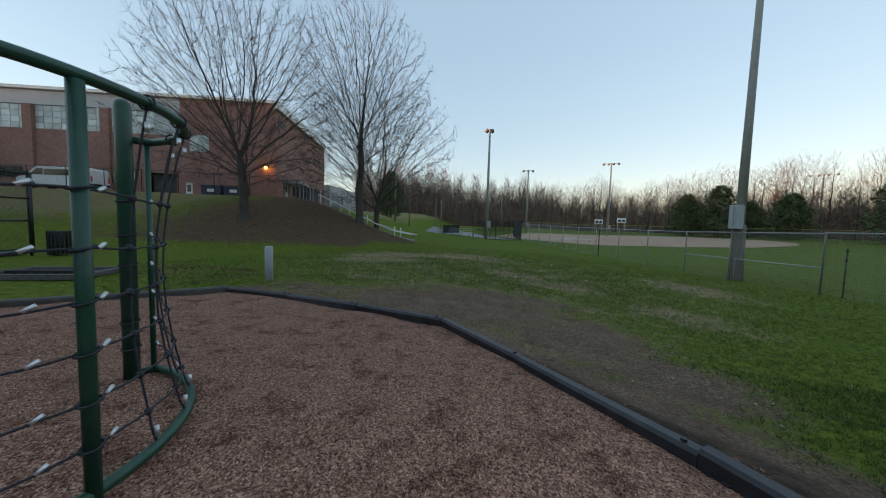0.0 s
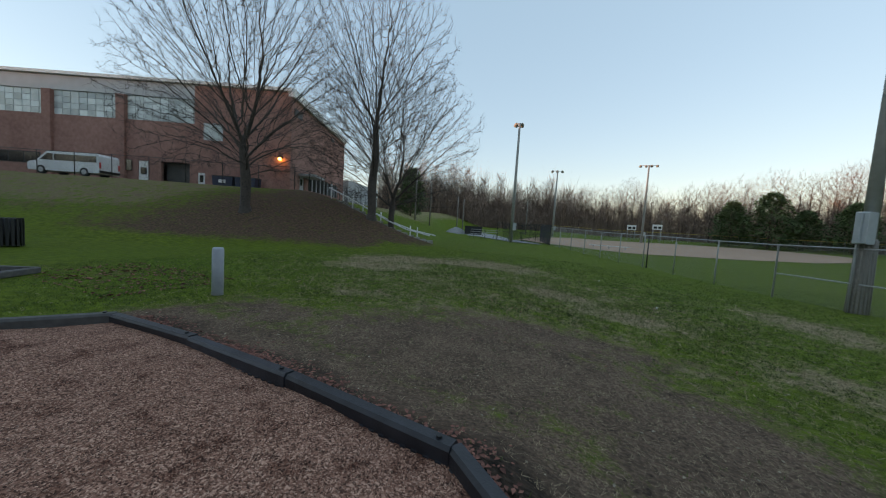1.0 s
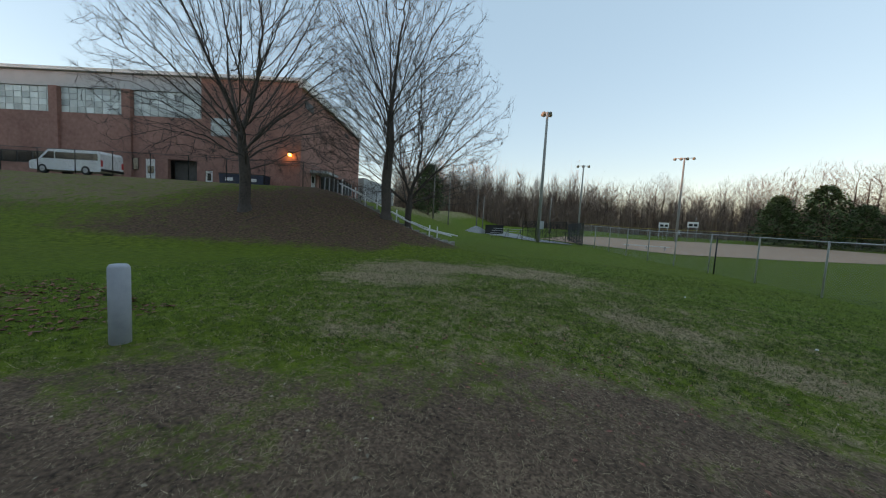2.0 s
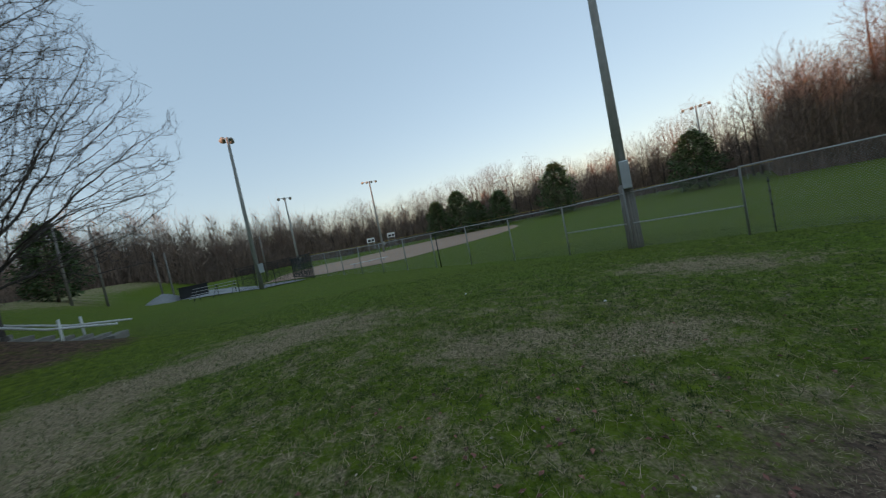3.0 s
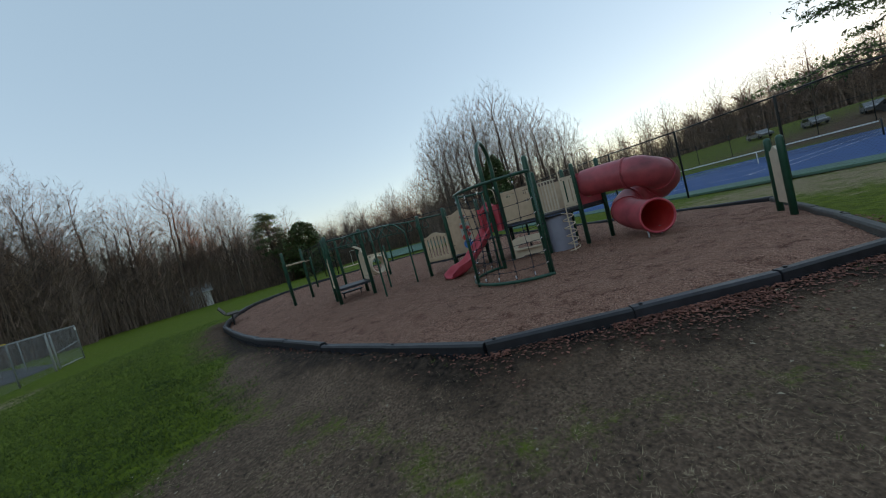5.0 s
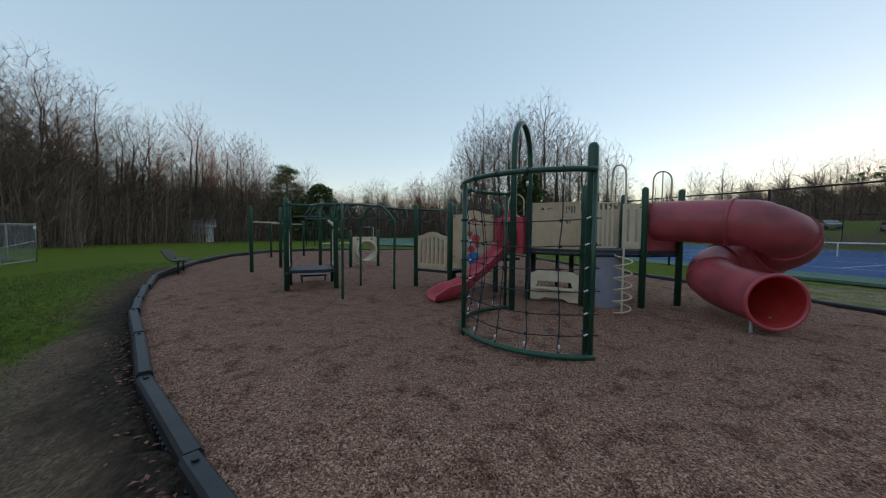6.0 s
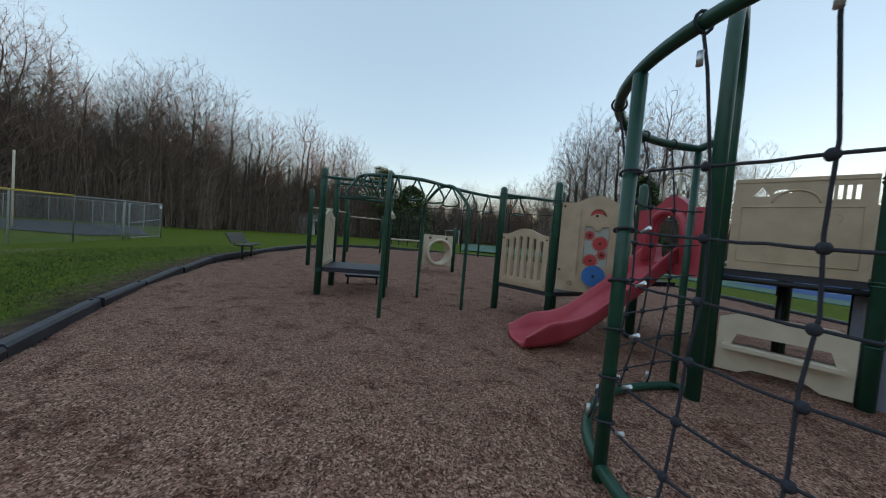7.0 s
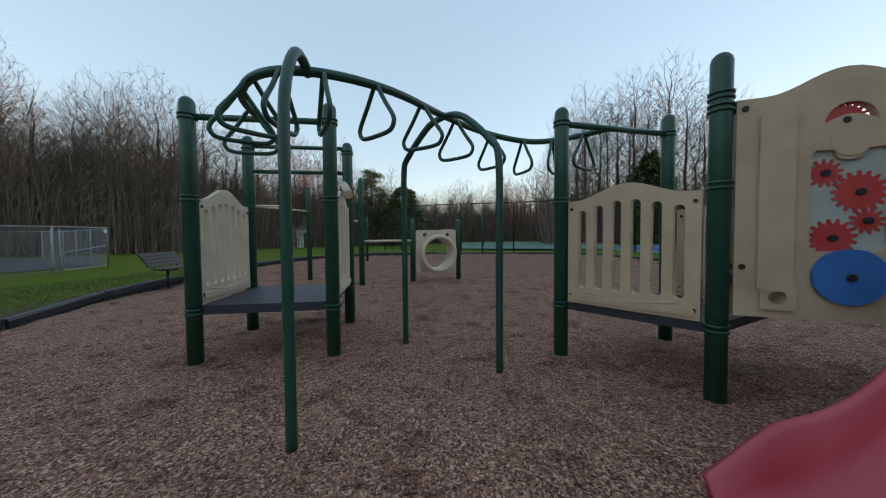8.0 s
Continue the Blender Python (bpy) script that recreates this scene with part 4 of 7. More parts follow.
# ---- spiral tube slide ----
tube_slide = thing("tube_slide", (-5.4, 3.2, 0.0), "faded red spiral tube slide with open mouth", "slide")
TC, TRR = (-5.85, 2.90), 0.50
cl = [Vector((-4.74, 2.02, 1.76)), Vector((-4.90, 2.32, 1.76)), Vector((-5.18, 2.80, 1.74))]
for i in range(0, 25):
    a = 48 + 312 * i / 24
    cl.append(Vector((TC[0] + TRR * math.cos(radians(a)), TC[1] + TRR * math.sin(radians(a)), 1.70 - 1.08 * i / 24)))
cl += [Vector((-5.34, 3.20, 0.56)), Vector((-5.32, 3.62, 0.52)), Vector((-5.25, 4.02, 0.50))]
cl = spline(cl, 2)
T_R = 0.40
k_ = len(cl)
part("tube", Geo().tube(cl, T_R, 22, caps=False), TUBERED, tube_slide, "faded red moulded tube")
inner_g = Geo().tube(cl, T_R - 0.02, 22, caps=False)
part("inner_skin", inner_g, DEEP_RED, tube_slide)
for fr in (0.09, 0.27, 0.46, 0.66, 0.83):
    i = int(fr * k_)
    d = (cl[i + 1] - cl[i - 1]).normalized()
    part("joint_flange", Geo().tube([cl[i] - d * 0.025, cl[i] + d * 0.025], T_R + 0.028, 22), TUBERED, tube_slide)
d = (cl[-1] - cl[-2]).normalized()
part("mouth_rim", Geo().tube([cl[-1] + (Vector((-d.y, d.x, 0)) * math.cos(u) + Vector((0, 0, 1)) * math.sin(u)) * (T_R + 0.01) for u in np.linspace(0, 2 * math.pi, 26, endpoint=False)], 0.03, 8, closed=True), RED, tube_slide)
m_e = frame_between(TP, TP2) @ Matrix.Translation((0.06, 0.06, 0))
w_e = math.hypot(TP[0] - TP2[0], TP[1] - TP2[1]) - 0.12
part("entry_panel", Geo().plate([(0, 1.16), (w_e, 1.16)] + [(w_e * (1 - i / 24), 2.04 + 0.07 * abs(math.sin(3 * math.pi * i / 24))) for i in range(25)], [disc(w_e / 2, 1.66, 0.32, 24)], 0.05, m_e), TUBERED, tube_slide)
for x, y in ((-5.05, 3.85), (-5.5, 3.7), (-5.85, 2.42)):
    zt = 0.2 if y > 3 else 0.6
    part("support_leg", Geo().tube([(x, y, -0.1), (x, y, zt)], 0.024, 8), STEEL, tube_slide)

# ---- overhead loop ladder and its start platform ----
D1, D2, D3, D4 = (3.57, 0.54), (2.48, 0.10), (3.96, -0.52), (2.90, -0.96)
station = thing("start_platform", (3.2, -0.2, 0.0), "small green-posted platform with a dark deck", "play structure")
for p, top in ((D1, 2.32), (D2, 2.32), (D3, 2.32), (D4, 2.28)):
    post(station, p, top)
    for z in (0.46, 1.45, 2.15):
        clamp(station, p, z)
deck(station, [between(D1, D2, 0.04), between(D2, D1, 0.04), between(D4, D3, 0.04), between(D3, D4, 0.04)], 0.47, 0.08)
bar(station, (*D1, 2.15), (*D2, 2.15), 0.028, name="overhead_beam")
bar(station, (*D3, 1.90), (*D4, 1.90), 0.024, name="overhead_beam")
bar(station, (*D3, 2.20), (*D4, 2.20), 0.024, name="overhead_beam")
slat_panel(station, D1, D3, 0.52, 1.46, 0.14, 7, material=CREAM, thick=0.04, sw=0.075, edge=0.11, label="cream barrier with narrow upright slots")
slat_panel(station, D2, D4, 0.52, 1.46, 0.14, 7, material=CREAM, thick=0.04, sw=0.075, edge=0.11, label="cream barrier with narrow upright slots")
bar(station, (3.05, -1.1, 1.82), (2.55, -0.35, 1.55), 0.045, CREAM, "hand_rail")
step_c = between(D3, D4, 0.55)
part("step", Geo().box((step_c[0] + 0.12, step_c[1] - 0.3, 0.2), (0.75, 0.32, 0.05), rz=22, ch=0.012), DECK, station, "dark vinyl-coated step")
for s in (-0.3, 0.3):
    part("step_leg", Geo().tube([(step_c[0] + 0.12 + s, step_c[1] - 0.3 + s * 0.4, -0.1), (step_c[0] + 0.12 + s, step_c[1] - 0.3 + s * 0.4, 0.19)], 0.025, 8), BLACK, station)

ladder = thing("overhead_loop_ladder", (1.6, 0.0, 0.0), "winding green overhead ladder with hanging loops", "climber")
m12 = between(D1, D2, 0.5)
rail_pts = spline([(m12[0], m12[1], 2.15), (2.78, 0.76, 2.13), (2.50, 1.00, 2.13), (2.20, 1.07, 2.12), (1.92, 0.88, 2.14), (1.68, 0.48, 2.17), (1.45, -0.11, 2.18), (1.14, -0.66, 2.17), (0.72, -1.02, 2.15), (0.36, -1.00, 2.14), (-0.06, -0.69, 2.13)], 8)
part("rail", Geo().tube(rail_pts, 0.030, 12), GREEN, ladder, "winding green top rail")
LOOP = [(0.02, 0.0), (0.10, -0.12), (0.185, -0.235), (0.195, -0.285), (0.165, -0.325), (0.10, -0.338), (0.0, -0.34), (-0.10, -0.338), (-0.165, -0.325), (-0.195, -0.285), (-0.185, -0.235), (-0.10, -0.12), (-0.02, 0.0)]
n_loops = 12
for i in range(n_loops):
    k = int((0.06 + 0.9 * i / (n_loops - 1)) * (len(rail_pts) - 1))
    p, q = rail_pts[max(k - 1, 0)], rail_pts[min(k + 1, len(rail_pts) - 1)]
    d = (q - p).normalized()
    s_ = Vector((-d.y, d.x, 0))
    pts = [rail_pts[k] + s_ * a + Vector((0, 0, b - 0.01)) for a, b in LOOP]
    part("loop", Geo().tube(spline(pts + [pts[0]], 3)[:-1], 0.016, 8, closed=True), GREEN, ladder)
L1, L2, L3 = (1.95, 1.37), (1.95, -0.40), (0.95, 0.13)
part("leg", Geo().tube(spline([(*L1, -0.1), (*L1, 0.9), (*L1, 1.66), (1.97, 1.31, 1.96), (2.01, 1.19, 2.14), (2.04, 1.08, 2.16), (2.07, 0.98, 2.12)], 4), 0.030, 10), GREEN, ladder, "bent green support leg")
part("leg", Geo().tube(spline([(*L2, -0.1), (*L2, 0.9), (*L2, 1.72), (1.88, -0.35, 1.90), (1.66, -0.24, 2.12), (1.52, -0.17, 2.18), (1.36, -0.09, 2.18), (1.22, -0.02, 2.10), (1.02, 0.09, 1.88), (*L3, 1.70), (*L3, 0.9), (*L3, -0.1)], 4), 0.030, 10), GREEN, ladder, "green support arch")

# ---- smaller play stations behind ----
def ring_station():
    a, b = (3.44, -5.05), (2.42, -5.75)
    th = thing("crawl_ring_panel", (2.93, -5.4, 0.0), "cream panel with a round crawl hole between green posts", "play panel")
    for p in (a, b):
        post(th, p, 1.55)
    w = math.hypot(a[0] - b[0], a[1] - b[1]) - 0.16
    m = frame_between(a, b) @ Matrix.Translation((0.08, 0, 0))
    panel = part("panel", Geo().plate([(0, 0.20), (w, 0.20), (w, 1.24), (w - 0.05, 1.27), (0.05, 1.27), (0, 1.24)], [disc(w / 2, 0.68, 0.41, 28), disc(w * 0.22, 1.15, 0.055, 12), disc(w * 0.78, 1.15, 0.055, 12)], 0.07, m), CREAM, th)
    mid_ = Vector((w / 2, 0, 0.68))
    for y_ in (-0.24, 0.24):
        part("crawl_ring", Geo().tube([m @ (mid_ + Vector((0.425 * math.cos(u), y_, 0.425 * math.sin(u)))) for u in np.linspace(0, 2 * math.pi, 30, endpoint=False)], 0.048, 10, closed=True), CREAM, panel)
    turns = np.linspace(0, 2 * math.pi, 28, endpoint=False)
    shell = [m @ (mid_ + Vector((r_ * math.cos(u), y_, r_ * math.sin(u)))) for r_, y_ in ((0.445, -0.24), (0.425, 0.0), (0.445, 0.24), (0.39, 0.24), (0.375, 0.0), (0.39, -0.24)) for u in turns]
    part("crawl_tunnel", Geo().add(shell, [(28 * q + k, 28 * q + (k + 1) % 28, 28 * ((q + 1) % 6) + (k + 1) % 28, 28 * ((q + 1) % 6) + k) for q in range(6) for k in range(28)], True), CREAM, panel)

ring_station()
bars_th = thing("low_balance_bar", (3.9, -4.6, 0.0), "cream bar on a green post", "exercise bar")
post(bars_th, (4.39, -4.2), 2.46)
bar(bars_th, (4.39, -4.2, 1.01), (3.46, -5.02, 1.01), 0.03, CREAM, "cross_bar")
chin = thing("chin_up_bar", (6.4, -4.0, 0.0), "green posts with a cream chin-up bar", "exercise bar")
for p, t_ in (((6.5, -3.2), 2.38), ((6.25, -4.9), 2.45)):
    post(chin, p, t_)
bar(chin, (6.5, -3.2, 1.80), (5.75, -3.6, 1.80), 0.022, CREAM, "cross_bar")
bar(chin, (6.5, -3.2, 1.80), (6.25, -4.9, 1.80), 0.022, CREAM, "cross_bar")
far_bar = thing("chin_up_bar", (9.6, -11.0, 0.0), "green posts with a cream chin-up bar", "exercise bar")
for p in ((9.7, -11.1), (8.3, -12.4)):
    post(far_bar, p, 2.1)
bar(far_bar, (9.7, -11.1, 1.9), (8.3, -12.4, 1.9), 0.03, CREAM, "cross_bar")
lone = thing("sign_post", (3.2, -17.6, 0.0), "slim green steel post on wood chips", "post")
post(lone, (3.2, -17.6), 2.4)
wp = thing("entry_sign_panel", (-7.2, 5.2, 0.0), "cream panel between two green posts", "play panel")
post(wp, (-7.01, 5.52), 1.62)
post(wp, (-7.42, 4.92), 1.62)
m_w = frame_between((-7.01, 5.52), (-7.42, 4.92)) @ Matrix.Translation((0.08, 0, 0))
part("panel", Geo().plate(arched(0.56, 0.20, 1.32, 0.10, 0.05), [], 0.05, m_w), CREAM, wp)

# ---- bench ----
def bench():
    th = thing("park_bench", (9.75, -4.2, -0.08), "dark brown slatted park bench on metal legs", "bench", rz=-61)
    WOOD = mat("dark_bench_slats", (0.035, 0.022, 0.018), (0.07, 0.045, 0.036), 12, 0.6, bump=0.2)
    for i in range(4):
        part("seat_slat", Geo().box((0, -0.18 + 0.115 * i, 0.44), (1.75, 0.10, 0.035), ch=0.008), WOOD, th, local=True)
    tilt = Matrix.Rotation(radians(-32), 4, "X")
    for i in range(4):
        z = 0.53 + 0.085 * i
        part("back_slat", Geo().box((0, 0.27 + (z - 0.5) * 0.62, z), (1.75, 0.03, 0.092), m=tilt, ch=0.006), WOOD, th, local=True)
    for x in (-0.55, 0.55):
        part("leg_post", Geo().tube([(x, 0.02, -0.2), (x, 0.02, 0.40)], 0.035, 8), BLACK, th, local=True)
        part("seat_arm", Geo().box((x, -0.01, 0.405), (0.05, 0.42, 0.035)), BLACK, th, local=True)
        part("back_arm", Geo().tube([(x, 0.16, 0.40), (x, 0.27, 0.45), (x, 0.48, 0.80)], 0.022, 8), BLACK, th, local=True)
bench()

def Z(x, y):
    return float(land(np.array([x]), np.array([y]))[0])


# ---- chain-link fences ----
def chain_panel(p, q, z0p, z0q, h, pitch=0.075, w=0.0035):
    """Crossing diagonal wires between two posts, as thin flat strips with a fold."""
    run = math.hypot(q[0] - p[0], q[1] - p[1])
    dx, dy = (q[0] - p[0]) / run, (q[1] - p[1]) / run
    nx, ny = -dy, dx
    vs, fs = [], []
    for sgn in (1, -1):
        k = -h
        while k < run:
            a0, a1 = max(k, 0), min(k + h, run)
            if a1 - a0 > 0.02:
                za, zb = (a0 - k, a1 - k) if sgn > 0 else (h - (a0 - k), h - (a1 - k))
                for e in (0,):
                    i = len(vs)
                    for a, z in ((a0, za), (a1, zb)):
                        zz = z0p + (z0q - z0p) * a / run + z
                        x, y = p[0] + dx * a + nx * 0.004 * sgn, p[1] + dy * a + ny * 0.004 * sgn
                        vs += [(x, y, zz - w), (x + nx * w, y + ny * w, zz), (x, y, zz + w)]
                    fs += [(i, i + 1, i + 4, i + 3), (i + 1, i + 2, i + 5, i + 4), (i + 2, i, i + 3, i + 5)]
            k += pitch
    return Geo().add(vs, fs)


def fence(name, pts, h, label, post_r=0.032, rail_r=0.021, metal=None, wire=None, step=3.0, cap=None, pitch=0.075, mid=False, sink=0.0, w=0.0024):
    """A chain-link fence along pts, with posts every step metres."""
    metal, wire = metal or STEEL, wire or WIRE
    th = thing(name, (*pts[0], Z(*pts[0])), label, "fence")
    for a, b in zip(pts, pts[1:]):
        run = math.hypot(b[0] - a[0], b[1] - a[1])
        k = max(1, round(run / step))
        for i in range(k):
            p, q = between(a, b, i / k), between(a, b, (i + 1) / k)
            zp, zq = Z(*p) - sink, Z(*q) - sink
            ends = [(p, zp)] + ([(q, zq)] if i == k - 1 and b == pts[-1] else [])
            for e, z in ends:
                part("fence_post", Geo().tube([(*e, z - 0.2), (*e, z + h + 0.01)], post_r, 10, dome=True), metal, th)
            part("top_rail", Geo().tube([(*p, zp + h), (*q, zq + h)], rail_r, 8), metal, th)
            if mid:
                part("middle_rail", Geo().tube([(*p, zp + h * 0.5), (*q, zq + h * 0.5)], rail_r, 8), metal, th)
            if cap:
                part("yellow_cap", Geo().tube([(*p, zp + h + 0.025), (*q, zq + h + 0.025)], 0.034, 8), cap, th, "yellow plastic fence cap")
            part("chain_link", chain_panel(p, q, zp + 0.03, zq + 0.03, h - 0.04, pitch, w), wire, th)
    return th


F_DIR = np.array((1.27, -2.75)) / math.hypot(1.27, 2.75)
F1 = (10.56, 18.02)
F0 = (8.17, 23.35)
FE = (22.76, -10.57)
fence("outfield_fence", [(-2.4, 46.5), (2.4, 36.2), F0], 2.12, "galvanised chain-link outfield fence", pitch=0.10)
gate = fence("outfield_fence", [F0, F1], 2.12, "galvanised chain-link outfield fence with a low rail", step=6.0)
part("low_rail", Geo().tube([(*F0, Z(*F0) + 0.98), (*F1, Z(*F1) + 0.93)], 0.021, 8), STEEL, gate)
fence("outfield_fence", [F1, (12.80, 12.57)], 2.15, "galvanised chain-link outfield fence")
CAP_END = (20.4, -5.04)
fence("outfield_fence", [(12.80, 12.57), CAP_END], 2.15, "chain-link outfield fence with yellow cap", cap=YELLOW, step=2.9)
fence("outfield_fence", [CAP_END, FE], 2.15, "galvanised chain-link outfield fence", step=2.9)
fence("outfield_fence", [FE, (36.0, -14.6), (50.0, -8.0)], 2.1, "galvanised chain-link outfield fence", pitch=0.12)
end_bay = thing("fence_gate", (*FE, Z(*FE)), "galvanised gate bay with a middle rail at the fence corner", "gate")
g0, g1 = (FE[0] - F_DIR[0] * 3.1, FE[1] - F_DIR[1] * 3.1), (FE[0] - F_DIR[0] * 0.1, FE[1] - F_DIR[1] * 0.1)
for t_ in (0.0, 0.14):
    p_ = between(g0, g1, t_)
    part("gate_post", Geo().tube([(p_[0] + 0.07, p_[1] + 0.03, Z(*p_) - 0.2), (p_[0] + 0.07, p_[1] + 0.03, Z(*p_) + 2.0)], 0.04, 10, dome=True), STEEL, end_bay)
part("middle_rail", Geo().tube([(*between(g0, g1, 0.14), Z(*g0) + 0.95), (*g1, Z(*g1) + 1.18)], 0.022, 8), STEEL, end_bay)
part("low_rail", Geo().tube([(*between(g0, g1, 0.14), Z(*g0) + 0.12), (*g1, Z(*g1) + 0.12)], 0.022, 8), STEEL, end_bay)
part("small_sign", Geo().box((FE[0] - F_DIR[0] * 0.22 - 0.05, FE[1] - F_DIR[1] * 0.22 - 0.05, Z(*FE) + 1.95), (0.02, 0.22, 0.18), rz=25), WHITEPAINT, end_bay, "small white sign plate")
fence("far_field_fence", [(66, -6), (76, 24), (70, 60), (50, 92), (22, 104), (-6, 100)], 2.2, "galvanised chain-link outfield fence far across the field", cap=YELLOW, pitch=0.4, w=0.008)
fence("backstop_fence", [(-9.6, 50.5), (-2.4, 46.5), (-5.0, 60.0), (-12.0, 66.0)], 2.4, "black chain-link dugout fence", metal=BLACK, wire=DARKWIRE, step=2.2, pitch=0.10, mid=True, w=0.006)
# slim black padded post beside the fence
pad = thing("marker_post", (10.84, 17.5, Z(10.84, 17.5)), "slim black post with rings beside the fence", "post")
part("shaft", Geo().tube([(10.84, 17.5, -0.8), (10.84, 17.5, 1.2)], 0.018, 8), BLACK, pad)
for z in (0.0, 0.35, 0.75, 1.05):
    part("ring", Geo().tube([(10.84, 17.5, z), (10.84, 17.5, z + 0.09)], 0.032, 8), BLACK, pad)
pad2 = thing("marker_post", (4.87, 30.7, Z(4.87, 30.7)), "slim black post beside the fence", "post")
part("shaft", Geo().tube([(4.87, 30.7, -0.8), (4.87, 30.7, 1.5)], 0.035, 8), BLACK, pad2)

# ---- light poles ----
def lamp_head(parent, p, yaw, n=2, arm=0.9):
    d = Vector((math.cos(radians(yaw)), math.sin(radians(yaw)), 0))
    g = Geo().tube([Vector(p) - d * arm, Vector(p) + d * arm], 0.05, 8)
    ob = part("cross_arm", g, POLESTEEL, parent)
    for i in range(n):
        c = Vector(p) + d * (arm * (2 * i / max(1, n - 1) - 1) if n > 1 else 0)
        q = Vector((-d.y, d.x, -0.45)).normalized()
        part("flood_lamp", Geo().tube([c + Vector((0, 0, 0.06)), c + Vector((0, 0, 0.14)) + q * 0.25, c + Vector((0, 0, 0.12)) + q * 0.55], [0.10, 0.22, 0.30], 12), POLESTEEL, ob)


def light_pole(x, y, top, r0=0.17, r1=0.09, yaw=0.0, n=2, arm=0.9, box=True, label="tall grey ball-field light pole"):
    z = Z(x, y)
    th = thing("light_pole", (x, y, z), label, "light pole", "ball field lights")
    part("shaft", Geo().tube([(x, y, z - 0.3), (x, y, z + (top - z) * 0.5), (x, y, top)], [r0, (r0 + r1) / 2, r1], 12), POLESTEEL, th)
    lamp_head(th, (x, y, top - 0.1), yaw, n, arm)
    if box:
        part("control_box", Geo().box((x + r0 + 0.12, y - 0.1, z + 2.0), (0.4, 0.35, 0.9), ch=0.03), BOXPAINT, th)
    return th


light_pole(-7.26, 48.17, 14.55, 0.22, 0.12, 20, 2, 0.35)
light_pole(-5.15, 86.6, 15.3, 0.24, 0.13, 10, 3, 1.1)
light_pole(13.44, 91.5, 17.3, 0.28, 0.15, -5, 4, 1.6)
light_pole(60.7, 106.6, 16.1, 0.24, 0.14, -30, 4, 2.2, box=False)
light_pole(69.3, 52.8, 15.5, 0.24, 0.14, -60, 4, 2.0, box=False)
light_pole(72.0, 11.0, 15.2, 0.22, 0.13, 90, 1, 0.3, box=False)
for x, y, h in ((-26.0, 58.0, 9.0), (-25.0, 62.0, 9.5), (-24.0, 74.0, 7.5), (-22.0, 72.0, 7.0), (-11.0, 85.0, 8.0), (28.0, 128.0, 6.0), (22.0, 118.0, 5.5)):
    th = thing("utility_pole", (x, y, Z(x, y)), "slim weathered wooden pole", "pole", "slim poles")
    part("shaft", Geo().tube([(x, y, Z(x, y) - 0.2), (x, y, Z(x, y) + h)], [0.13, 0.09], 8), POLEWOOD, th)
fp = thing("foul_pole", (29.84, -7.28, Z(29.84, -7.28)), "pale yellow foul pole by the fence", "pole")
part("shaft", Geo().tube([(29.84, -7.28, -0.6), (29.84, -7.28, 4.2)], 0.06, 8), CREAM, fp)

# the near pole: a metal shaft on a wooden butt with a switch box
PX, PY = 9.40, 21.09
zp = Z(PX, PY) - 0.1
np_ = thing("light_pole", (PX, PY, zp), "near light pole, wooden butt and grey shaft, with grey box", "light pole", "ball field lights")
part("butt", Geo().tube([(PX, PY, zp - 0.2), (PX, PY, zp + 0.05), (PX, PY, 1.95)], [0.27, 0.255, 0.215], 16), POLEWOOD, np_, "weathered wooden pole butt")
for j in range(16):
    a = 2 * math.pi * j / 16
    part("stave", Geo().tube([(PX + 0.255 * math.cos(a), PY + 0.255 * math.sin(a), zp), (PX + 0.218 * math.cos(a), PY + 0.218 * math.sin(a), 1.9)], 0.028, 5), POLEWOOD, np_)
part("shaft", Geo().tube([(PX, PY, 1.85), (PX, PY, 7.0), (PX, PY, 13.4)], [0.185, 0.15, 0.11], 16), POLESTEEL, np_, "dull grey tapered shaft")
bx_ = part("switch_box", Geo().box((PX - 0.26, PY - 0.30, 2.28), (0.52, 0.30, 1.02), rz=40, ch=0.03), BOXPAINT, np_, "pale grey electrical box")
part("box_door", Geo().box((PX - 0.36, PY - 0.42, 2.28), (0.44, 0.02, 0.92), rz=40), BOXPAINT, bx_)
part("conduit", Geo().tube([(PX - 0.30, PY - 0.12, 1.8), (PX - 0.32, PY - 0.14, zp)], 0.03, 8), POLESTEEL, np_)
lamp_head(np_, (PX, PY, 13.3), 30, 4, 1.4)

# ---- bollard ----
solid("bollard", Geo().tube([(-6.07, 10.38, -0.5), (-6.07, 10.38, 0.76), (-6.07, 10.38, 0.80)], [0.108, 0.108, 0.085], 18), mat("pale_grey_bollard", (0.26, 0.28, 0.31), (0.40, 0.42, 0.45), 6, 0.7, bump=0.15), "pale grey round bollard on the lawn", "bollard")

# ---- ball field ----
clay_pts = [(-9, 60), (-3, 51.5), (6, 50), (17, 56), (30, 64.5), (40, 74), (42, 84), (34, 92), (18, 94), (2, 88), (-7, 76)]
def flat_patch(name, pts, dz, material, label, category, step=3.0):
    v, _, f, *_ = delaunay_2d_cdt([Vector(p) for p in pts] + [Vector((x, y)) for x in np.arange(min(p[0] for p in pts), max(p[0] for p in pts), step) for y in np.arange(min(p[1] for p in pts), max(p[1] for p in pts), step) if inside(np.array([x]), np.array([y]), pts)[0]], [], [list(range(len(pts)))], 1, 1e-4)
    g = Geo().add([(p.x, p.y, Z(p.x, p.y) + dz) for p in v], [tuple(q) for q in f])
    return solid(name, g, material, label, category, kind="structure")
flat_patch("infield", [tuple(p) for p in np.array([q[:2] for q in spline([(x, y, 0) for x, y in clay_pts + clay_pts[:1]], 4)])[:-1]], 0.06, CLAY, "bare tan clay infield of a ball field", "ground")
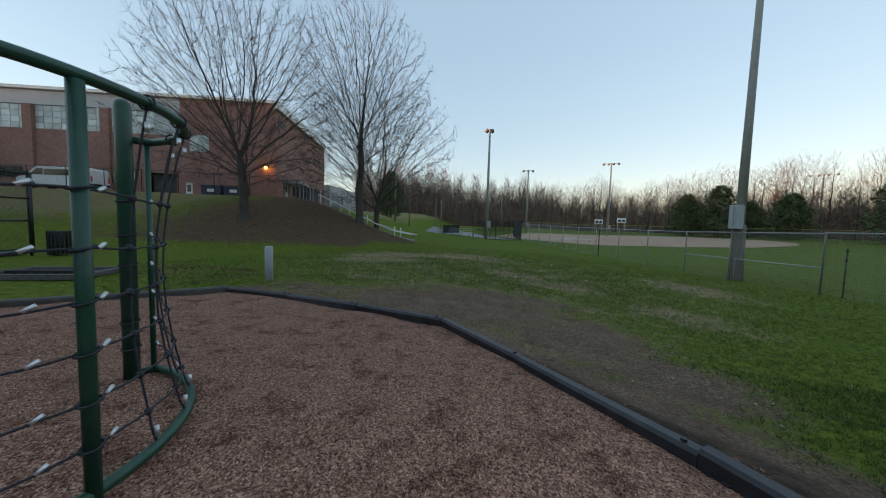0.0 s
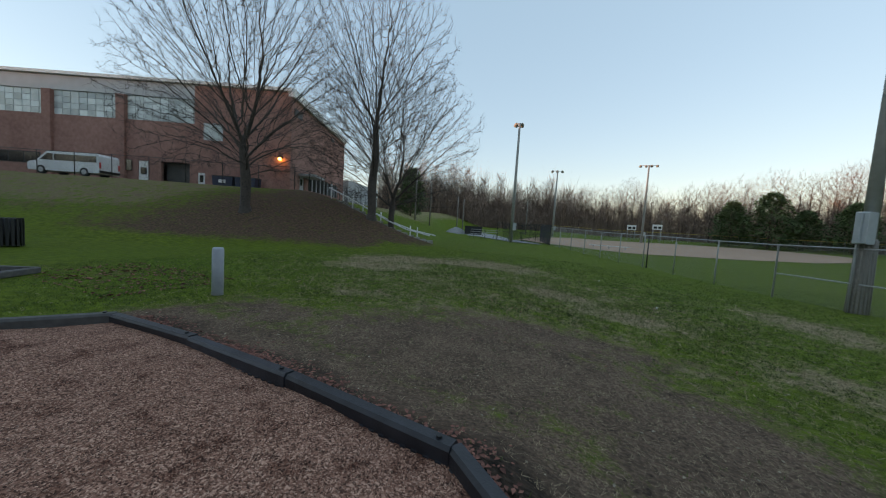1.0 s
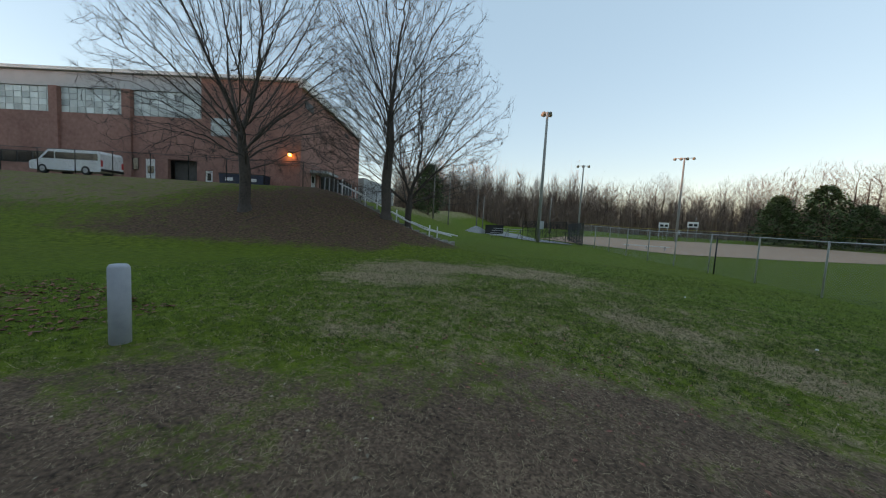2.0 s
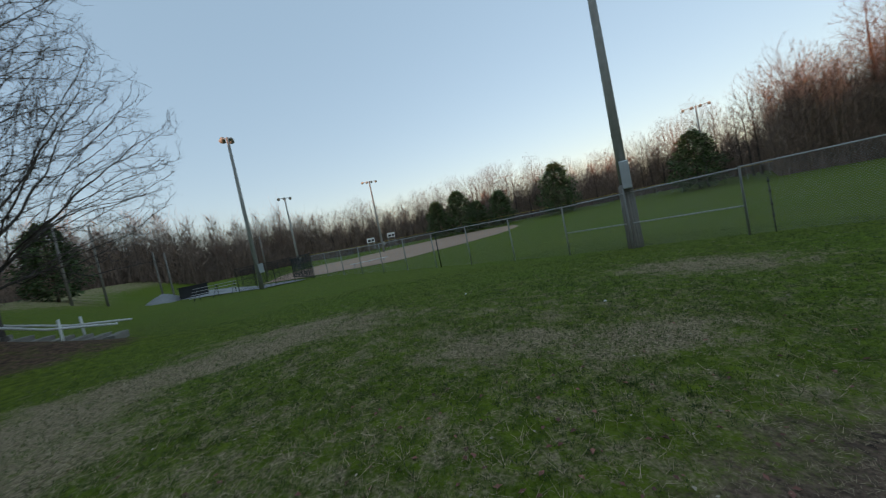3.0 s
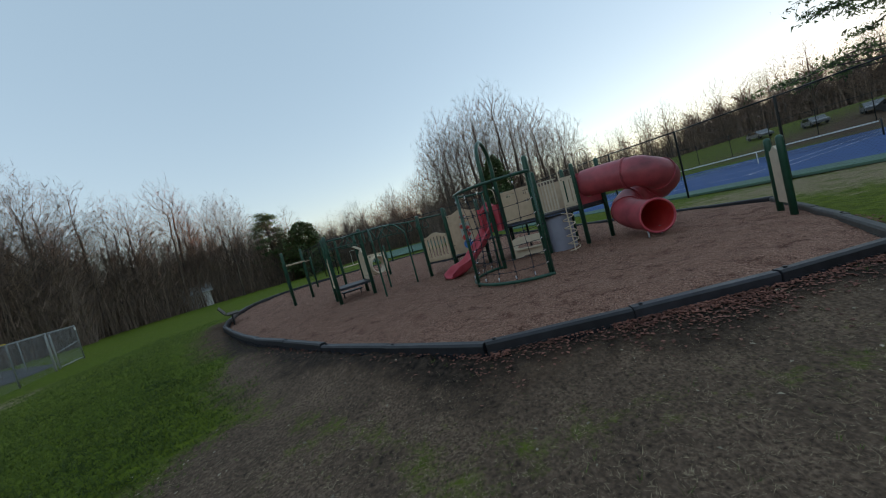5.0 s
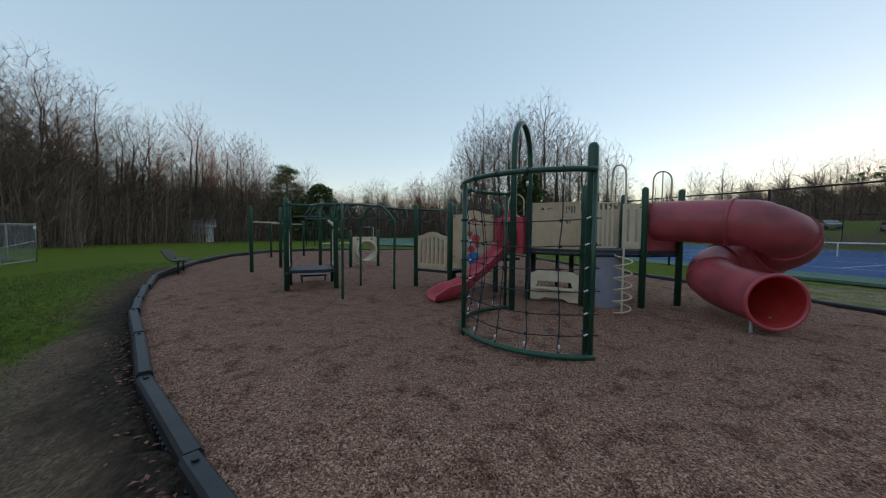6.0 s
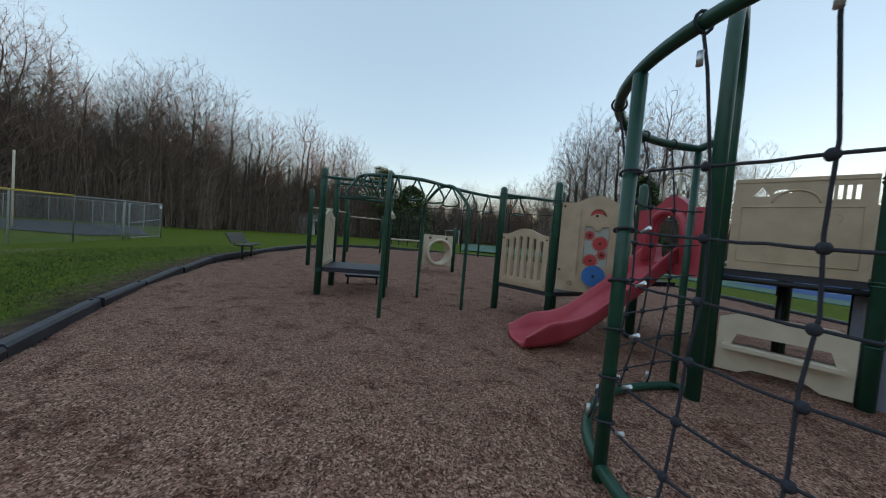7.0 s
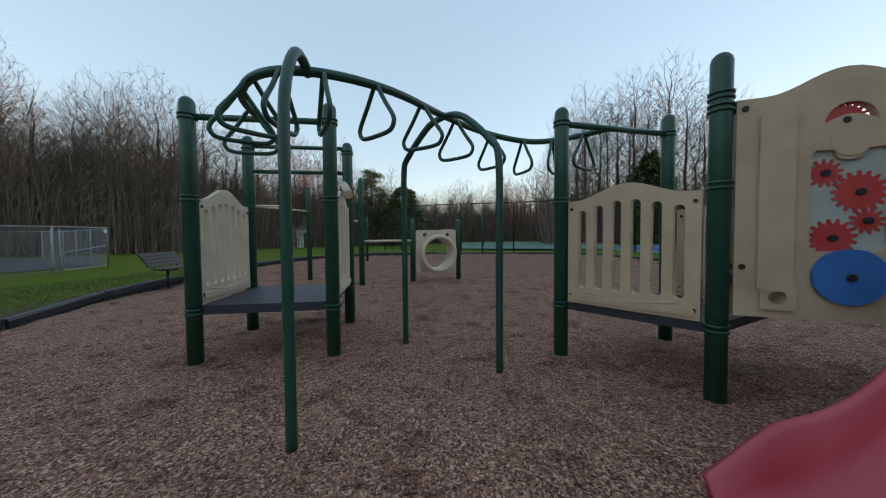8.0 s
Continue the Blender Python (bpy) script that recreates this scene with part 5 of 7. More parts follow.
flat_patch("gravel_pad", [(-26, 77), (-19, 65), (-12, 55), (-7.5, 48.5), (-3.2, 45.8), (-4, 49), (-9, 56), (-13, 68), (-20, 80)], 0.07, GRAVEL, "pale grey gravel pad beside the field", "ground")
flat_patch("warning_track", [(23.6, -7.5), (27, -6.0), (34, -6.5), (42, -12), (37, -18.5), (27, -12.8), (24.9, -11.4)], 0.05, ASPHALT, "dark gravel track inside the fence", "ground", 2.0)
for az_, el_, d_ in ((8.8, 1.42, 92), (12.2, 1.65, 90)):
    x, y = -1.6 + d_ * math.sin(radians(az_)), 10.2 + d_ * math.cos(radians(az_))
    z = 1.47 + d_ * math.tan(radians(el_))
    sb = thing("scoreboard", (x, y, Z(x, y)), "small white sign board on posts at the field", "sign", "field signs")
    b_ = part("board", Geo().box((x, y, z), (2.0, 0.1, 1.2), ch=0.03), WHITEPAINT, sb)
    part("dark_lines", Geo().box((x - 0.4, y - 0.07, z - 0.1), (0.7, 0.03, 0.5)).box((x + 0.5, y - 0.07, z - 0.1), (0.6, 0.03, 0.5)), BLACK, b_)
    for s in (-0.8, 0.8):
        part("sign_post", Geo().tube([(x + s, y, Z(x, y) - 0.1), (x + s, y, z - 0.5)], 0.06, 6), STEEL, sb)
bl = thing("bleachers", (-12.2, 52.6, Z(-12.2, 52.6)), "small aluminium bleachers on gravel", "bleachers")
for i in range(4):
    z = Z(-12.2, 52.6) + 0.35 + 0.3 * i
    part("seat_plank", Geo().box((-12.2, 52.0 + 0.55 * i, z), (4.0, 0.28, 0.05), rz=12), STEEL, bl)
for s in (-1.6, 0, 1.6):
    part("frame", Geo().tube([(-12.2 + s, 51.8 + s * 0.2, Z(-12.2, 52.6)), (-12.2 + s, 53.8 + s * 0.2, Z(-12.2, 52.6) + 1.3), (-12.2 + s, 53.9 + s * 0.2, Z(-12.2, 52.6))], 0.035, 6), BLACK, bl)
du = thing("dugout_shed", (-18.2, 67.5, Z(-18.2, 67.5)), "low dark equipment shed by the gravel", "shed")
part("shed_wall", Geo().box((-18.2, 67.5, Z(-18.2, 67.5) + 0.75), (3.2, 1.8, 1.5), rz=15), BLACK, du)
part("shed_roof", Geo().box((-18.2, 67.5, Z(-18.2, 67.5) + 1.55), (3.5, 2.1, 0.12), rz=15), BLACK, du)
pile_g = Geo()
pr = random.Random(5)
HX, HY = -21.6, 67.0
rings = [[(HX + k * 2.4 * math.cos(a) * (1 + 0.2 * math.sin(3 * a)), HY + k * 2.2 * math.sin(a), Z(HX, HY) + 1.35 * (1 - k) ** 0.8 + pr.uniform(-0.07, 0.07) * (k < 0.95) - 0.06 * (k > 0.95)) for a in np.linspace(0, 6.283, 25)[:-1]] for k in (1.0, 0.8, 0.62, 0.45, 0.28, 0.12)]
pv = [p for r in rings for p in r] + [(HX, HY, Z(HX, HY) + 1.3)]
pf = [(i * 24 + j, i * 24 + (j + 1) % 24, (i + 1) * 24 + (j + 1) % 24, (i + 1) * 24 + j) for i in range(5) for j in range(24)] + [(120 + j, 120 + (j + 1) % 24, 144) for j in range(24)]
solid("gravel_pile", pile_g.add(pv, pf), GRAVEL, "heap of pale grey gravel on the pad", "gravel pile", kind="stuff")
bn = thing("player_bench", (4.6, 57.5, Z(4.6, 57.5)), "long white bench at the infield", "bench")
part("seat", Geo().box((4.6, 57.5, Z(4.6, 57.5) + 0.45), (5.0, 0.4, 0.08)), WHITEPAINT, bn)
for s in (-2, 0, 2):
    part("leg", Geo().box((4.6 + s, 57.5, Z(4.6, 57.5) + 0.2), (0.1, 0.3, 0.45)), STEEL, bn)

# ---- the school ----
def wp3(a, b=0.0, z=0.0):
    """A place a metres along the long face from the corner, b metres out from it."""
    return (WALL_C[0] + WALL_L[0] * a + 0.407 * b, WALL_C[1] + WALL_L[1] * a - 0.913 * b, z)
def wr3(a, b=0.0, z=0.0):
    """A place a metres along the gable face from the corner, b metres out from it."""
    return (WALL_C[0] + WALL_R[0] * a + 0.913 * b, WALL_C[1] + WALL_R[1] * a + 0.407 * b, z)
YAW_L = math.degrees(math.atan2(WALL_L[1], WALL_L[0]))
YAW_R = math.degrees(math.atan2(WALL_R[1], WALL_R[0]))
school = thing("school_building", (-27.7, 32.35, 3.4), "large red-brick school with high glass-block windows", "building")
LEN_L, LEN_R, Z0, Z1 = 39.6, 20.4, 2.6, 14.15
BAY0, BAYW, BAYS = 9.75, 7.2, 4
WIN0, WIN1 = 10.22, 12.62
# long face: brick below, piers between the windows, panels above
def wall_run(a0, a1, z0, z1, thick=0.35, b=0.0):
    return Geo().box(wp3((a0 + a1) / 2, b - thick / 2, (z0 + z1) / 2), (a1 - a0, thick, z1 - z0), rz=YAW_L)
DOORS = [(14.36, 15.37, 3.5, 6.15, "white"), (10.2, 13.1, 3.5, 6.2, "dark"), (8.65, 9.4, 3.5, 5.3, "white")]
part("wall", wall_run(0, 8.65, Z0, WIN0 - 0.95), BRICK, school, "red brick wall")
part("wall", wall_run(0, BAY0, WIN0 - 0.95, Z1), BRICK, school, "red brick wall")
part("wall", wall_run(8.65, 9.4, 5.3, WIN0 - 0.95), BRICK, school)
part("wall", wall_run(9.4, 10.2, Z0, WIN0 - 0.95), BRICK, school)
part("wall", wall_run(10.2, 13.1, 6.2, WIN0 - 0.95), BRICK, school)
part("wall", wall_run(13.1, 14.36, Z0, WIN0 - 0.95), BRICK, school)
part("wall", wall_run(14.36, 15.37, 6.15, WIN0 - 0.95), BRICK, school)
part("wall", wall_run(15.37, LEN_L, Z0, WIN0 - 0.95), BRICK, school, "red brick wall")
part("wall", wall_run(BAY0 + BAYW * BAYS, LEN_L, WIN0 - 0.95, Z1), BRICK, school)
for a0, a1, z0, z1, kind_ in DOORS:
    if kind_ == "white":
        d_ = part("door", Geo().box(wp3((a0 + a1) / 2, -0.12, (z0 + z1) / 2 - 0.1), (a1 - a0, 0.08, z1 - z0 + 0.2), rz=YAW_L), WHITEPAINT, school, "white painted door")
        part("door_panel", Geo().box(wp3((a0 + a1) / 2, -0.06, (z0 + z1) / 2 + 0.3), (a1 - a0 - 0.4, 0.03, 0.7), rz=YAW_L), GLASS, d_)
    else:
        part("recess", Geo().box(wp3((a0 + a1) / 2, -0.9, (z0 + z1) / 2 - 0.1), (a1 - a0, 0.1, z1 - z0 + 0.2), rz=YAW_L), GREYTIMBER, school, "dark recessed entrance")
for i in range(BAYS):
    a0 = BAY0 + BAYW * i
    part("sill_course", wall_run(a0, a0 + BAYW, WIN0 - 0.95, WIN0 - 0.02), BRICK, school)
    part("pier", Geo().box(wp3(a0 + BAYW, 0.02, (Z0 + 12.6) / 2), (0.85, 0.45, 12.6 - Z0), rz=YAW_L), BRICK, school, "red brick pier")
    w_ = part("window", Geo().box(wp3(a0 + BAYW / 2 - 0.1, -0.22, (WIN0 + WIN1) / 2), (BAYW - 0.5, 0.05, WIN1 - WIN0), rz=YAW_L), PANEL, school, "tall glass-block window band")
    nx_, nz_ = 8, 4
    cw, chh = (BAYW - 0.6) / nx_, (WIN1 - WIN0) / nz_
    if i == 0:
        pane_mesh = Geo().box((0, 0, 0), (cw - 0.07, 0.06, chh - 0.07), ch=0.012).mesh("pane")
        pane_mesh.materials.append(GLASSBLOCK)
    for ix in range(nx_):
        for iz in range(nz_):
            ob = new("pane", pane_mesh)
            ob.parent = w_
            x, y, z = wp3(a0 + 0.2 + cw * (ix + 0.5), -0.17, WIN0 + chh * (iz + 0.5))
            ob.matrix_basis = school.matrix_basis.inverted() @ pose(x, y, z, 0, 0, YAW_L)
    part("fascia", wall_run(a0, a0 + BAYW, WIN1, Z1, 0.25), PANEL, school, "pale grey metal fascia")
part("roof_edge", Geo().box(wp3(LEN_L / 2, 0.0, Z1 + 0.08), (LEN_L, 0.6, 0.30), rz=YAW_L), WHITEPAINT, school, "pale roof edge")
# small upper window and low dark windows
sw_ = part("window", Geo().box(wp3(7.85, 0.01, 9.5), (1.9, 0.08, 1.7), rz=YAW_L), PANEL, school, "small louvred window")
for s in (-0.5, 0.5):
    part("pane", Geo().box(wp3(7.85 + s * 0.9, 0.06, 9.5), (0.75, 0.04, 1.4), rz=YAW_L), GLASSBLOCK, sw_)
for a in (20.75, 28.1, 35.3):
    lw = part("window", Geo().box(wp3(a, 0.02, 5.75), (6.2, 0.06, 1.15), rz=YAW_L), BLACK, school, "dark lower window band")
    for k in range(4):
        part("pane", Geo().box(wp3(a - 2.3 + 1.53 * k, 0.06, 5.75), (1.38, 0.03, 1.0), rz=YAW_L), GLASS, lw)
for a in (16.4, 18.6):
    part("window", Geo().box(wp3(a, 0.09, 5.6), (0.9, 0.06, 1.1), rz=YAW_L), GLASSBLOCK if a > 17 else GLASS, school)
# lower wing beyond the long face
wing = thing("school_wing", wp3(48.0, -1.5, 3.4), "lower brick wing with a pale roof edge", "building")
part("wall", Geo().box(wp3(50.0, -5.0, 6.8), (20.6, 6.0, 8.2), rz=YAW_L), BRICK, wing, "red brick wall")
part("roof_edge", Geo().box(wp3(50.0, -5.0, 11.2), (20.9, 6.4, 0.9), rz=YAW_L), PANEL, wing, "pale metal roof edge")
wg = part("window", Geo().box(wp3(44.6, -1.95, 8.6), (2.9, 0.1, 2.8), rz=YAW_L), WHITEPAINT, wing, "white-framed window grid")
for ix in range(4):
    for iz in range(3):
        part("pane", Geo().box(wp3(43.6 + 0.67 * ix, -1.88, 7.7 + 0.9 * iz), (0.5, 0.04, 0.7), rz=YAW_L), GLASS, wg)
part("canopy", Geo().box(wp3(45.5, -0.6, 6.2), (5.0, 2.6, 0.3), rz=YAW_L), PANEL, wing, "flat pale entrance canopy")
for a in (43.3, 47.6):
    part("canopy_post", Geo().tube([wp3(a, 0.5, 3.2), wp3(a, 0.5, 6.05)], 0.12, 8), PANEL, wing)
# gable face
def gable_run(a0, a1, z0, z1):
    return Geo().box(wr3((a0 + a1) / 2, -0.175, (z0 + z1) / 2), (a1 - a0, 0.35, z1 - z0), rz=YAW_R)
part("gable_wall", gable_run(0.0, LEN_R, 6.4, Z1), BRICK, school, "red brick end wall")
part("gable_wall", gable_run(0.0, 2.6, Z0, 6.4), BRICK, school)
part("gable_wall", gable_run(4.0, 5.2, Z0, 6.4), BRICK, school)
part("gable_wall", gable_run(5.2, LEN_R, Z0, 4.6), BRICK, school)
part("gable_wall", gable_run(17.5, LEN_R, 4.6, 6.4), BRICK, school)
gd = part("door", Geo().box(wr3(3.3, -0.15, 4.75), (1.4, 0.08, 2.9), rz=YAW_R), PANEL, school, "grey metal door")
part("door_window", Geo().box(wr3(3.3, -0.1, 5.3), (0.5, 0.03, 0.7), rz=YAW_R), GLASS, gd)
gw = part("window", Geo().box(wr3(11.3, -0.2, 5.5), (12.3, 0.06, 1.8), rz=YAW_R), GLASS, school, "dark band of windows in the end wall")
for i in range(9):
    part("mullion", Geo().box(wr3(5.3 + 1.52 * i, -0.12, 5.5), (0.10, 0.1, 1.8), rz=YAW_R), PANEL, gw)
part("canopy", Geo().box(wr3(3.9, 0.9, 6.05), (3.4, 1.9, 0.25), rz=YAW_R), PANEL, school, "flat pale door canopy")
part("louvre", Geo().box(wr3(1.7, 0.03, 12.35), (2.0, 0.08, 0.75), rz=YAW_R), BLACK, school, "dark louvre vent")
part("louvre", Geo().box(wr3(14.0, 0.03, 12.6), (1.2, 0.08, 0.5), rz=YAW_R), BLACK, school, "dark louvre vent")
part("roof_edge", Geo().box(wr3(LEN_R / 2, 0.0, Z1 - 0.16), (LEN_R + 0.3, 0.6, 0.82), rz=YAW_R), WHITEPAINT, school, "pale roof edge")
rc = Vector(wp3(LEN_L / 2, 0, 0)) + Vector((*(WALL_R * LEN_R / 2), 0))
part("roof", Geo().box((rc.x, rc.y, Z1 - 0.05), (LEN_L, LEN_R, 0.2), rz=YAW_L), CONCRETE, school, "flat grey roof")
e0 = Vector(wp3(LEN_L, 0, 0)) + Vector((*(WALL_R * LEN_R / 2), 0))
part("rear_wall", Geo().box((e0.x, e0.y, (Z0 + Z1) / 2), (0.3, LEN_R, Z1 - Z0), rz=YAW_L), BRICK, school)
e1 = Vector(wp3(LEN_L / 2, 0, 0)) + Vector((*(WALL_R * LEN_R), 0))
part("rear_wall", Geo().box((e1.x, e1.y, (Z0 + Z1) / 2), (LEN_L, 0.3, Z1 - Z0), rz=YAW_L), BRICK, school)
wl = thing("wall_lamp", wp3(0.95, 0.2, 7.3), "glowing orange wall lamp on brick", "lamp")
part("lamp_body", Geo().box(wp3(0.95, 0.12, 7.42), (0.35, 0.24, 0.2), rz=YAW_L, ch=0.03), BLACK, wl)
part("lamp_lens", Geo().tube([wp3(0.95, 0.2, 7.18), wp3(0.95, 0.34, 7.24)], [0.13, 0.15], 14), LAMPGLOW, wl, "glowing orange lens")
lp_data = bpy.data.lights.new("wall_lamp_light", "POINT")
lp_data.energy, lp_data.color, lp_data.shadow_soft_size = 1.6, (1.0, 0.48, 0.12), 0.15
new("wall_lamp_light", lp_data).location = wp3(0.95, 0.75, 7.1)
# low annex beyond the gable
ann = thing("annex_building", (-38.5, 57.0, Z(-38.5, 57.0)), "low pale annex with a sloping roof", "building")
g = Geo().plate([(0, 0), (6.6, 0), (6.6, 4.3), (0, 5.3)], [], 9.0, Matrix.Translation((-41.0, 54.4, 2.8)) @ Matrix.Rotation(radians(75), 4, "Z"))
part("annex_wall", g, PANEL, ann)
for i in range(6):
    part("annex_rib", Geo().box(Vector((-41.0, 54.4, 0)) + Matrix.Rotation(radians(75), 3, "Z") @ Vector((0.4 + 1.15 * i, -4.55, 4.9)), (0.12, 0.1, 4.0), rz=75), STEEL, ann)

# ---- on the bank: van, bins, rail fence, steps ----
VAN_X, VAN_Y = wp3(16.5, 5.0)[:2]
def van():
    th = thing("passenger_van", (VAN_X, VAN_Y, Z(VAN_X, VAN_Y) + 0.02), "white passenger van parked beside the school", "van", rz=YAW_L)
    L, H = 5.9, 1.95
    side = [(-L / 2, 0.42), (-L / 2 + 0.1, 0.30), (L / 2 - 0.05, 0.30), (L / 2, 0.5), (L / 2, 0.85), (L / 2 - 0.15, 1.0), (L / 2 - 0.75, 1.12), (L / 2 - 1.55, 1.9), (L / 2 - 1.8, H), (-L / 2 + 0.2, H), (-L / 2 + 0.03, 1.75)]
    part("body", Geo().plate(side, [], 1.9, Matrix.Identity(4)), VANWHITE, th, "white painted van body", local=True)
    for s in (-1, 1):
        part("side_window", Geo().plate([(-L / 2 + 0.2, 1.2), (L / 2 - 2.2, 1.2), (L / 2 - 2.2, 1.72), (-L / 2 + 0.25, 1.72)], [], 0.02, Matrix.Translation((0, s * 0.955, 0))), GLASS, th, local=True)
        part("front_window", Geo().plate([(L / 2 - 2.1, 1.2), (L / 2 - 1.05, 1.2), (L / 2 - 1.65, 1.75), (L / 2 - 2.1, 1.75)], [], 0.02, Matrix.Translation((0, s * 0.955, 0))), GLASS, th, local=True)
        for x in (-L / 2 + 1.25, L / 2 - 1.1):
            w = part("wheel", Geo().tube([(x, s * 0.72, 0.36), (x, s * 0.96, 0.36)], 0.36, 18), RUBBER, th, local=True)
            part("rim", Geo().tube([(x, s * 0.955, 0.36), (x, s * 0.975, 0.36)], 0.21, 14), STEEL, w, local=True)
        part("tail_lamp", Geo().box((-L / 2 + 0.0, s * 0.86, 1.0), (0.06, 0.14, 0.5)), DEEP_RED, th, local=True)
    part("bumper", Geo().box((L / 2, 0, 0.48), (0.16, 1.85, 0.2), ch=0.04), BLACK, th, local=True)
    part("bumper", Geo().box((-L / 2, 0, 0.48), (0.16, 1.85, 0.2), ch=0.04), BLACK, th, local=True)
van()
NAVY = mat("dark_blue_bin_paint", (0.010, 0.016, 0.040), (0.02, 0.03, 0.065), 3, 0.5)
for a in (3.6, 5.8):
    x, y, _ = wp3(a, 1.2)
    z = Z(x, y)
    th = thing("dumpster", (x, y, z), "dark blue waste bin against the brick wall", "bin", "waste bins")
    b_ = part("bin_body", Geo().plate([(-0.9, 0.1), (0.9, 0.1), (1.0, 1.15), (-1.0, 1.15)], [], 1.2, Matrix.Translation((x, y, z)) @ Matrix.Rotation(radians(YAW_L), 4, "Z")), NAVY, th)
    part("lid", Geo().box((x, y, z + 1.2), (2.0, 1.25, 0.08), rz=YAW_L), BLACK, th)
    part("label_plate", Geo().box(wp3(a, 1.83, z + 0.7), (0.7, 0.02, 0.3), rz=YAW_L), WHITEPAINT, b_)
fence("bank_fence", [wp3(30.0, 6.6)[:2], wp3(-3.2, 6.6)[:2], wr3(6.5, 3.4)[:2], wr3(19.0, 3.4)[:2]], 1.9, "black chain-link fence along the top of the bank", metal=BLACK, wire=DARKWIRE, pitch=0.16, w=0.004)

steps = thing("bank_steps", (-9.9, 29.2, Z(-9.9, 29.2)), "long timber steps up the bank with white hand rails", "steps")
SA, SB = Vector((-9.9, 29.2, 0)), Vector((-17.8, 27.9, 0))
sdir = (SB - SA).normalized()
s_yaw = math.degrees(math.atan2(sdir.y, sdir.x))
nrm = Vector((-sdir.y, sdir.x, 0))
tread = Geo().box((0, 0, 0), (0.34, 1.7, 0.30), ch=0.015).mesh("tread")
tread.materials.append(POLEWOOD)

def up_bank(t, side=0.0, over=0.0):
    p = SA.lerp(SB, t) + nrm * side
    return Vector((p.x, p.y, Z(p.x, p.y) + over))
for i in range(15):
    p = up_bank((i + 0.2) / 15)
    ob = new("tread", tread)
    ob.parent = steps
    ob.matrix_basis = steps.matrix_basis.inverted() @ pose(p.x, p.y, p.z + 0.15, 0, 0, s_yaw)
for side in (-0.9, 0.9):
    part("hand_rail", Geo().tube([up_bank(t, side, 0.74) for t in (-0.03, 0.2, 0.4, 0.6, 0.8, 1.02)], 0.045, 8), WHITEPAINT, steps, "white hand rail")
    for t in (0.16, 0.46, 0.76, 0.99):
        part("rail_post", Geo().tube([up_bank(t, side, -0.1), up_bank(t, side, 1.1)], 0.045, 8), WHITEPAINT, steps)

# ---- tennis courts ----
CW = Vector((-0.353, 0.936, 0))                       # along the near court fence
CN = Vector((-0.936, -0.353, 0))                      # away from it
C0 = Vector((-13.35, -1.45, 0))
def ct(a, b, z=0.0):
    p = C0 + CW * a + CN * b
    return (p.x, p.y, z)
court = solid("court_surface", Geo().plate([(-34, -46), (12.5, -46), (12.5, -0.3), (-34, -0.3)], [], 0.10, Matrix.Translation(C0 + Vector((0, 0, -0.03))) @ Matrix((( CW.x, 0, -CN.x, 0), (CW.y, 0, -CN.y, 0), (0, 1, 0, 0), (0, 0, 0, 1)))), COURTGREEN, "green painted tennis court surround", "court", kind="structure")
def court_rect(name, a0, a1, b0, b1, z, material, label, kind="structure"):
    return solid(name, Geo().add([ct(a0, b0, z), ct(a1, b0, z), ct(a1, b1, z), ct(a0, b1, z)], [(0, 1, 2, 3)]), material, label, "court", kind=kind)
for i, a in enumerate((-31.0, -14.0)):
    court_rect("court_paint", a, a + 15.5 + (6.5 if i else 0), 2.6, 40.0, 0.026, COURTBLUE, "blue painted tennis court")
lines = Geo()
def line(a0, a1, b0, b1):
    lines.add([ct(a0, b0, 0.031), ct(a1, b0, 0.031), ct(a1, b1, 0.031), ct(a0, b1, 0.031)], [(0, 1, 2, 3)])
for a in (-29.0, -12.0):
    for b in (6.0, 30.0):
        line(a, a + 11.0, b, b + 0.07)
    for da in (0, 1.4, 9.6, 11.0):
        line(a + da, a + da + 0.06, 6.0, 30.0)
    for b in (11.6, 24.4):
        line(a + 1.4, a + 9.6, b, b + 0.06)
line(7.6, 7.67, 2.8, 38.0)
solid("court_lines", lines, WHITEPAINT, "white painted court lines", "court", kind="structure")
for a in (-29.0, -12.0):
    th = thing("tennis_net", ct(a + 5.5, 18.0), "black tennis net with white band on posts", "tennis net", "tennis nets")
    for s in (-0.9, 11.9):
        part("net_post", Geo().tube([ct(a + s, 18.0), ct(a + s, 18.0, 1.1)], 0.045, 8), BLACK, th)
    part("net_band", Geo().box(ct(a + 5.5, 18.0, 0.98), (12.6, 0.04, 0.09), rz=math.degrees(math.atan2(CW.y, CW.x))), WHITEPAINT, th, "white net band")
    part("net_mesh", chain_panel(ct(a - 0.9, 18.0)[:2], ct(a + 11.9, 18.0)[:2], 0.05, 0.05, 0.9, 0.09, 0.004), DARKWIRE, th)
    part("centre_strap", Geo().box(ct(a + 5.5, 18.0, 0.5), (0.06, 0.03, 0.95), rz=110), WHITEPAINT, th)
fence("court_fence", [ct(12.4, 0)[:2], ct(-20.5, 0)[:2]], 3.25, "tall black chain-link tennis court fence", metal=BLACK, wire=DARKWIRE, step=3.6, pitch=0.11, post_r=0.045, rail_r=0.03)
fence("court_fence", [ct(-20.5, 0)[:2], (9.0, -21.6), (15.0, -30.0)], 3.5, "tall black chain-link tennis court fence", metal=BLACK, wire=DARKWIRE, step=3.6, pitch=0.11, post_r=0.045, rail_r=0.03)
fence("court_fence", [ct(12.4, 0)[:2], ct(12.4, 44)[:2], ct(-34, 46)[:2]], 3.25, "tall black chain-link tennis court fence", metal=BLACK, wire=DARKWIRE, step=4.5, pitch=0.25, post_r=0.045, rail_r=0.03, w=0.005)
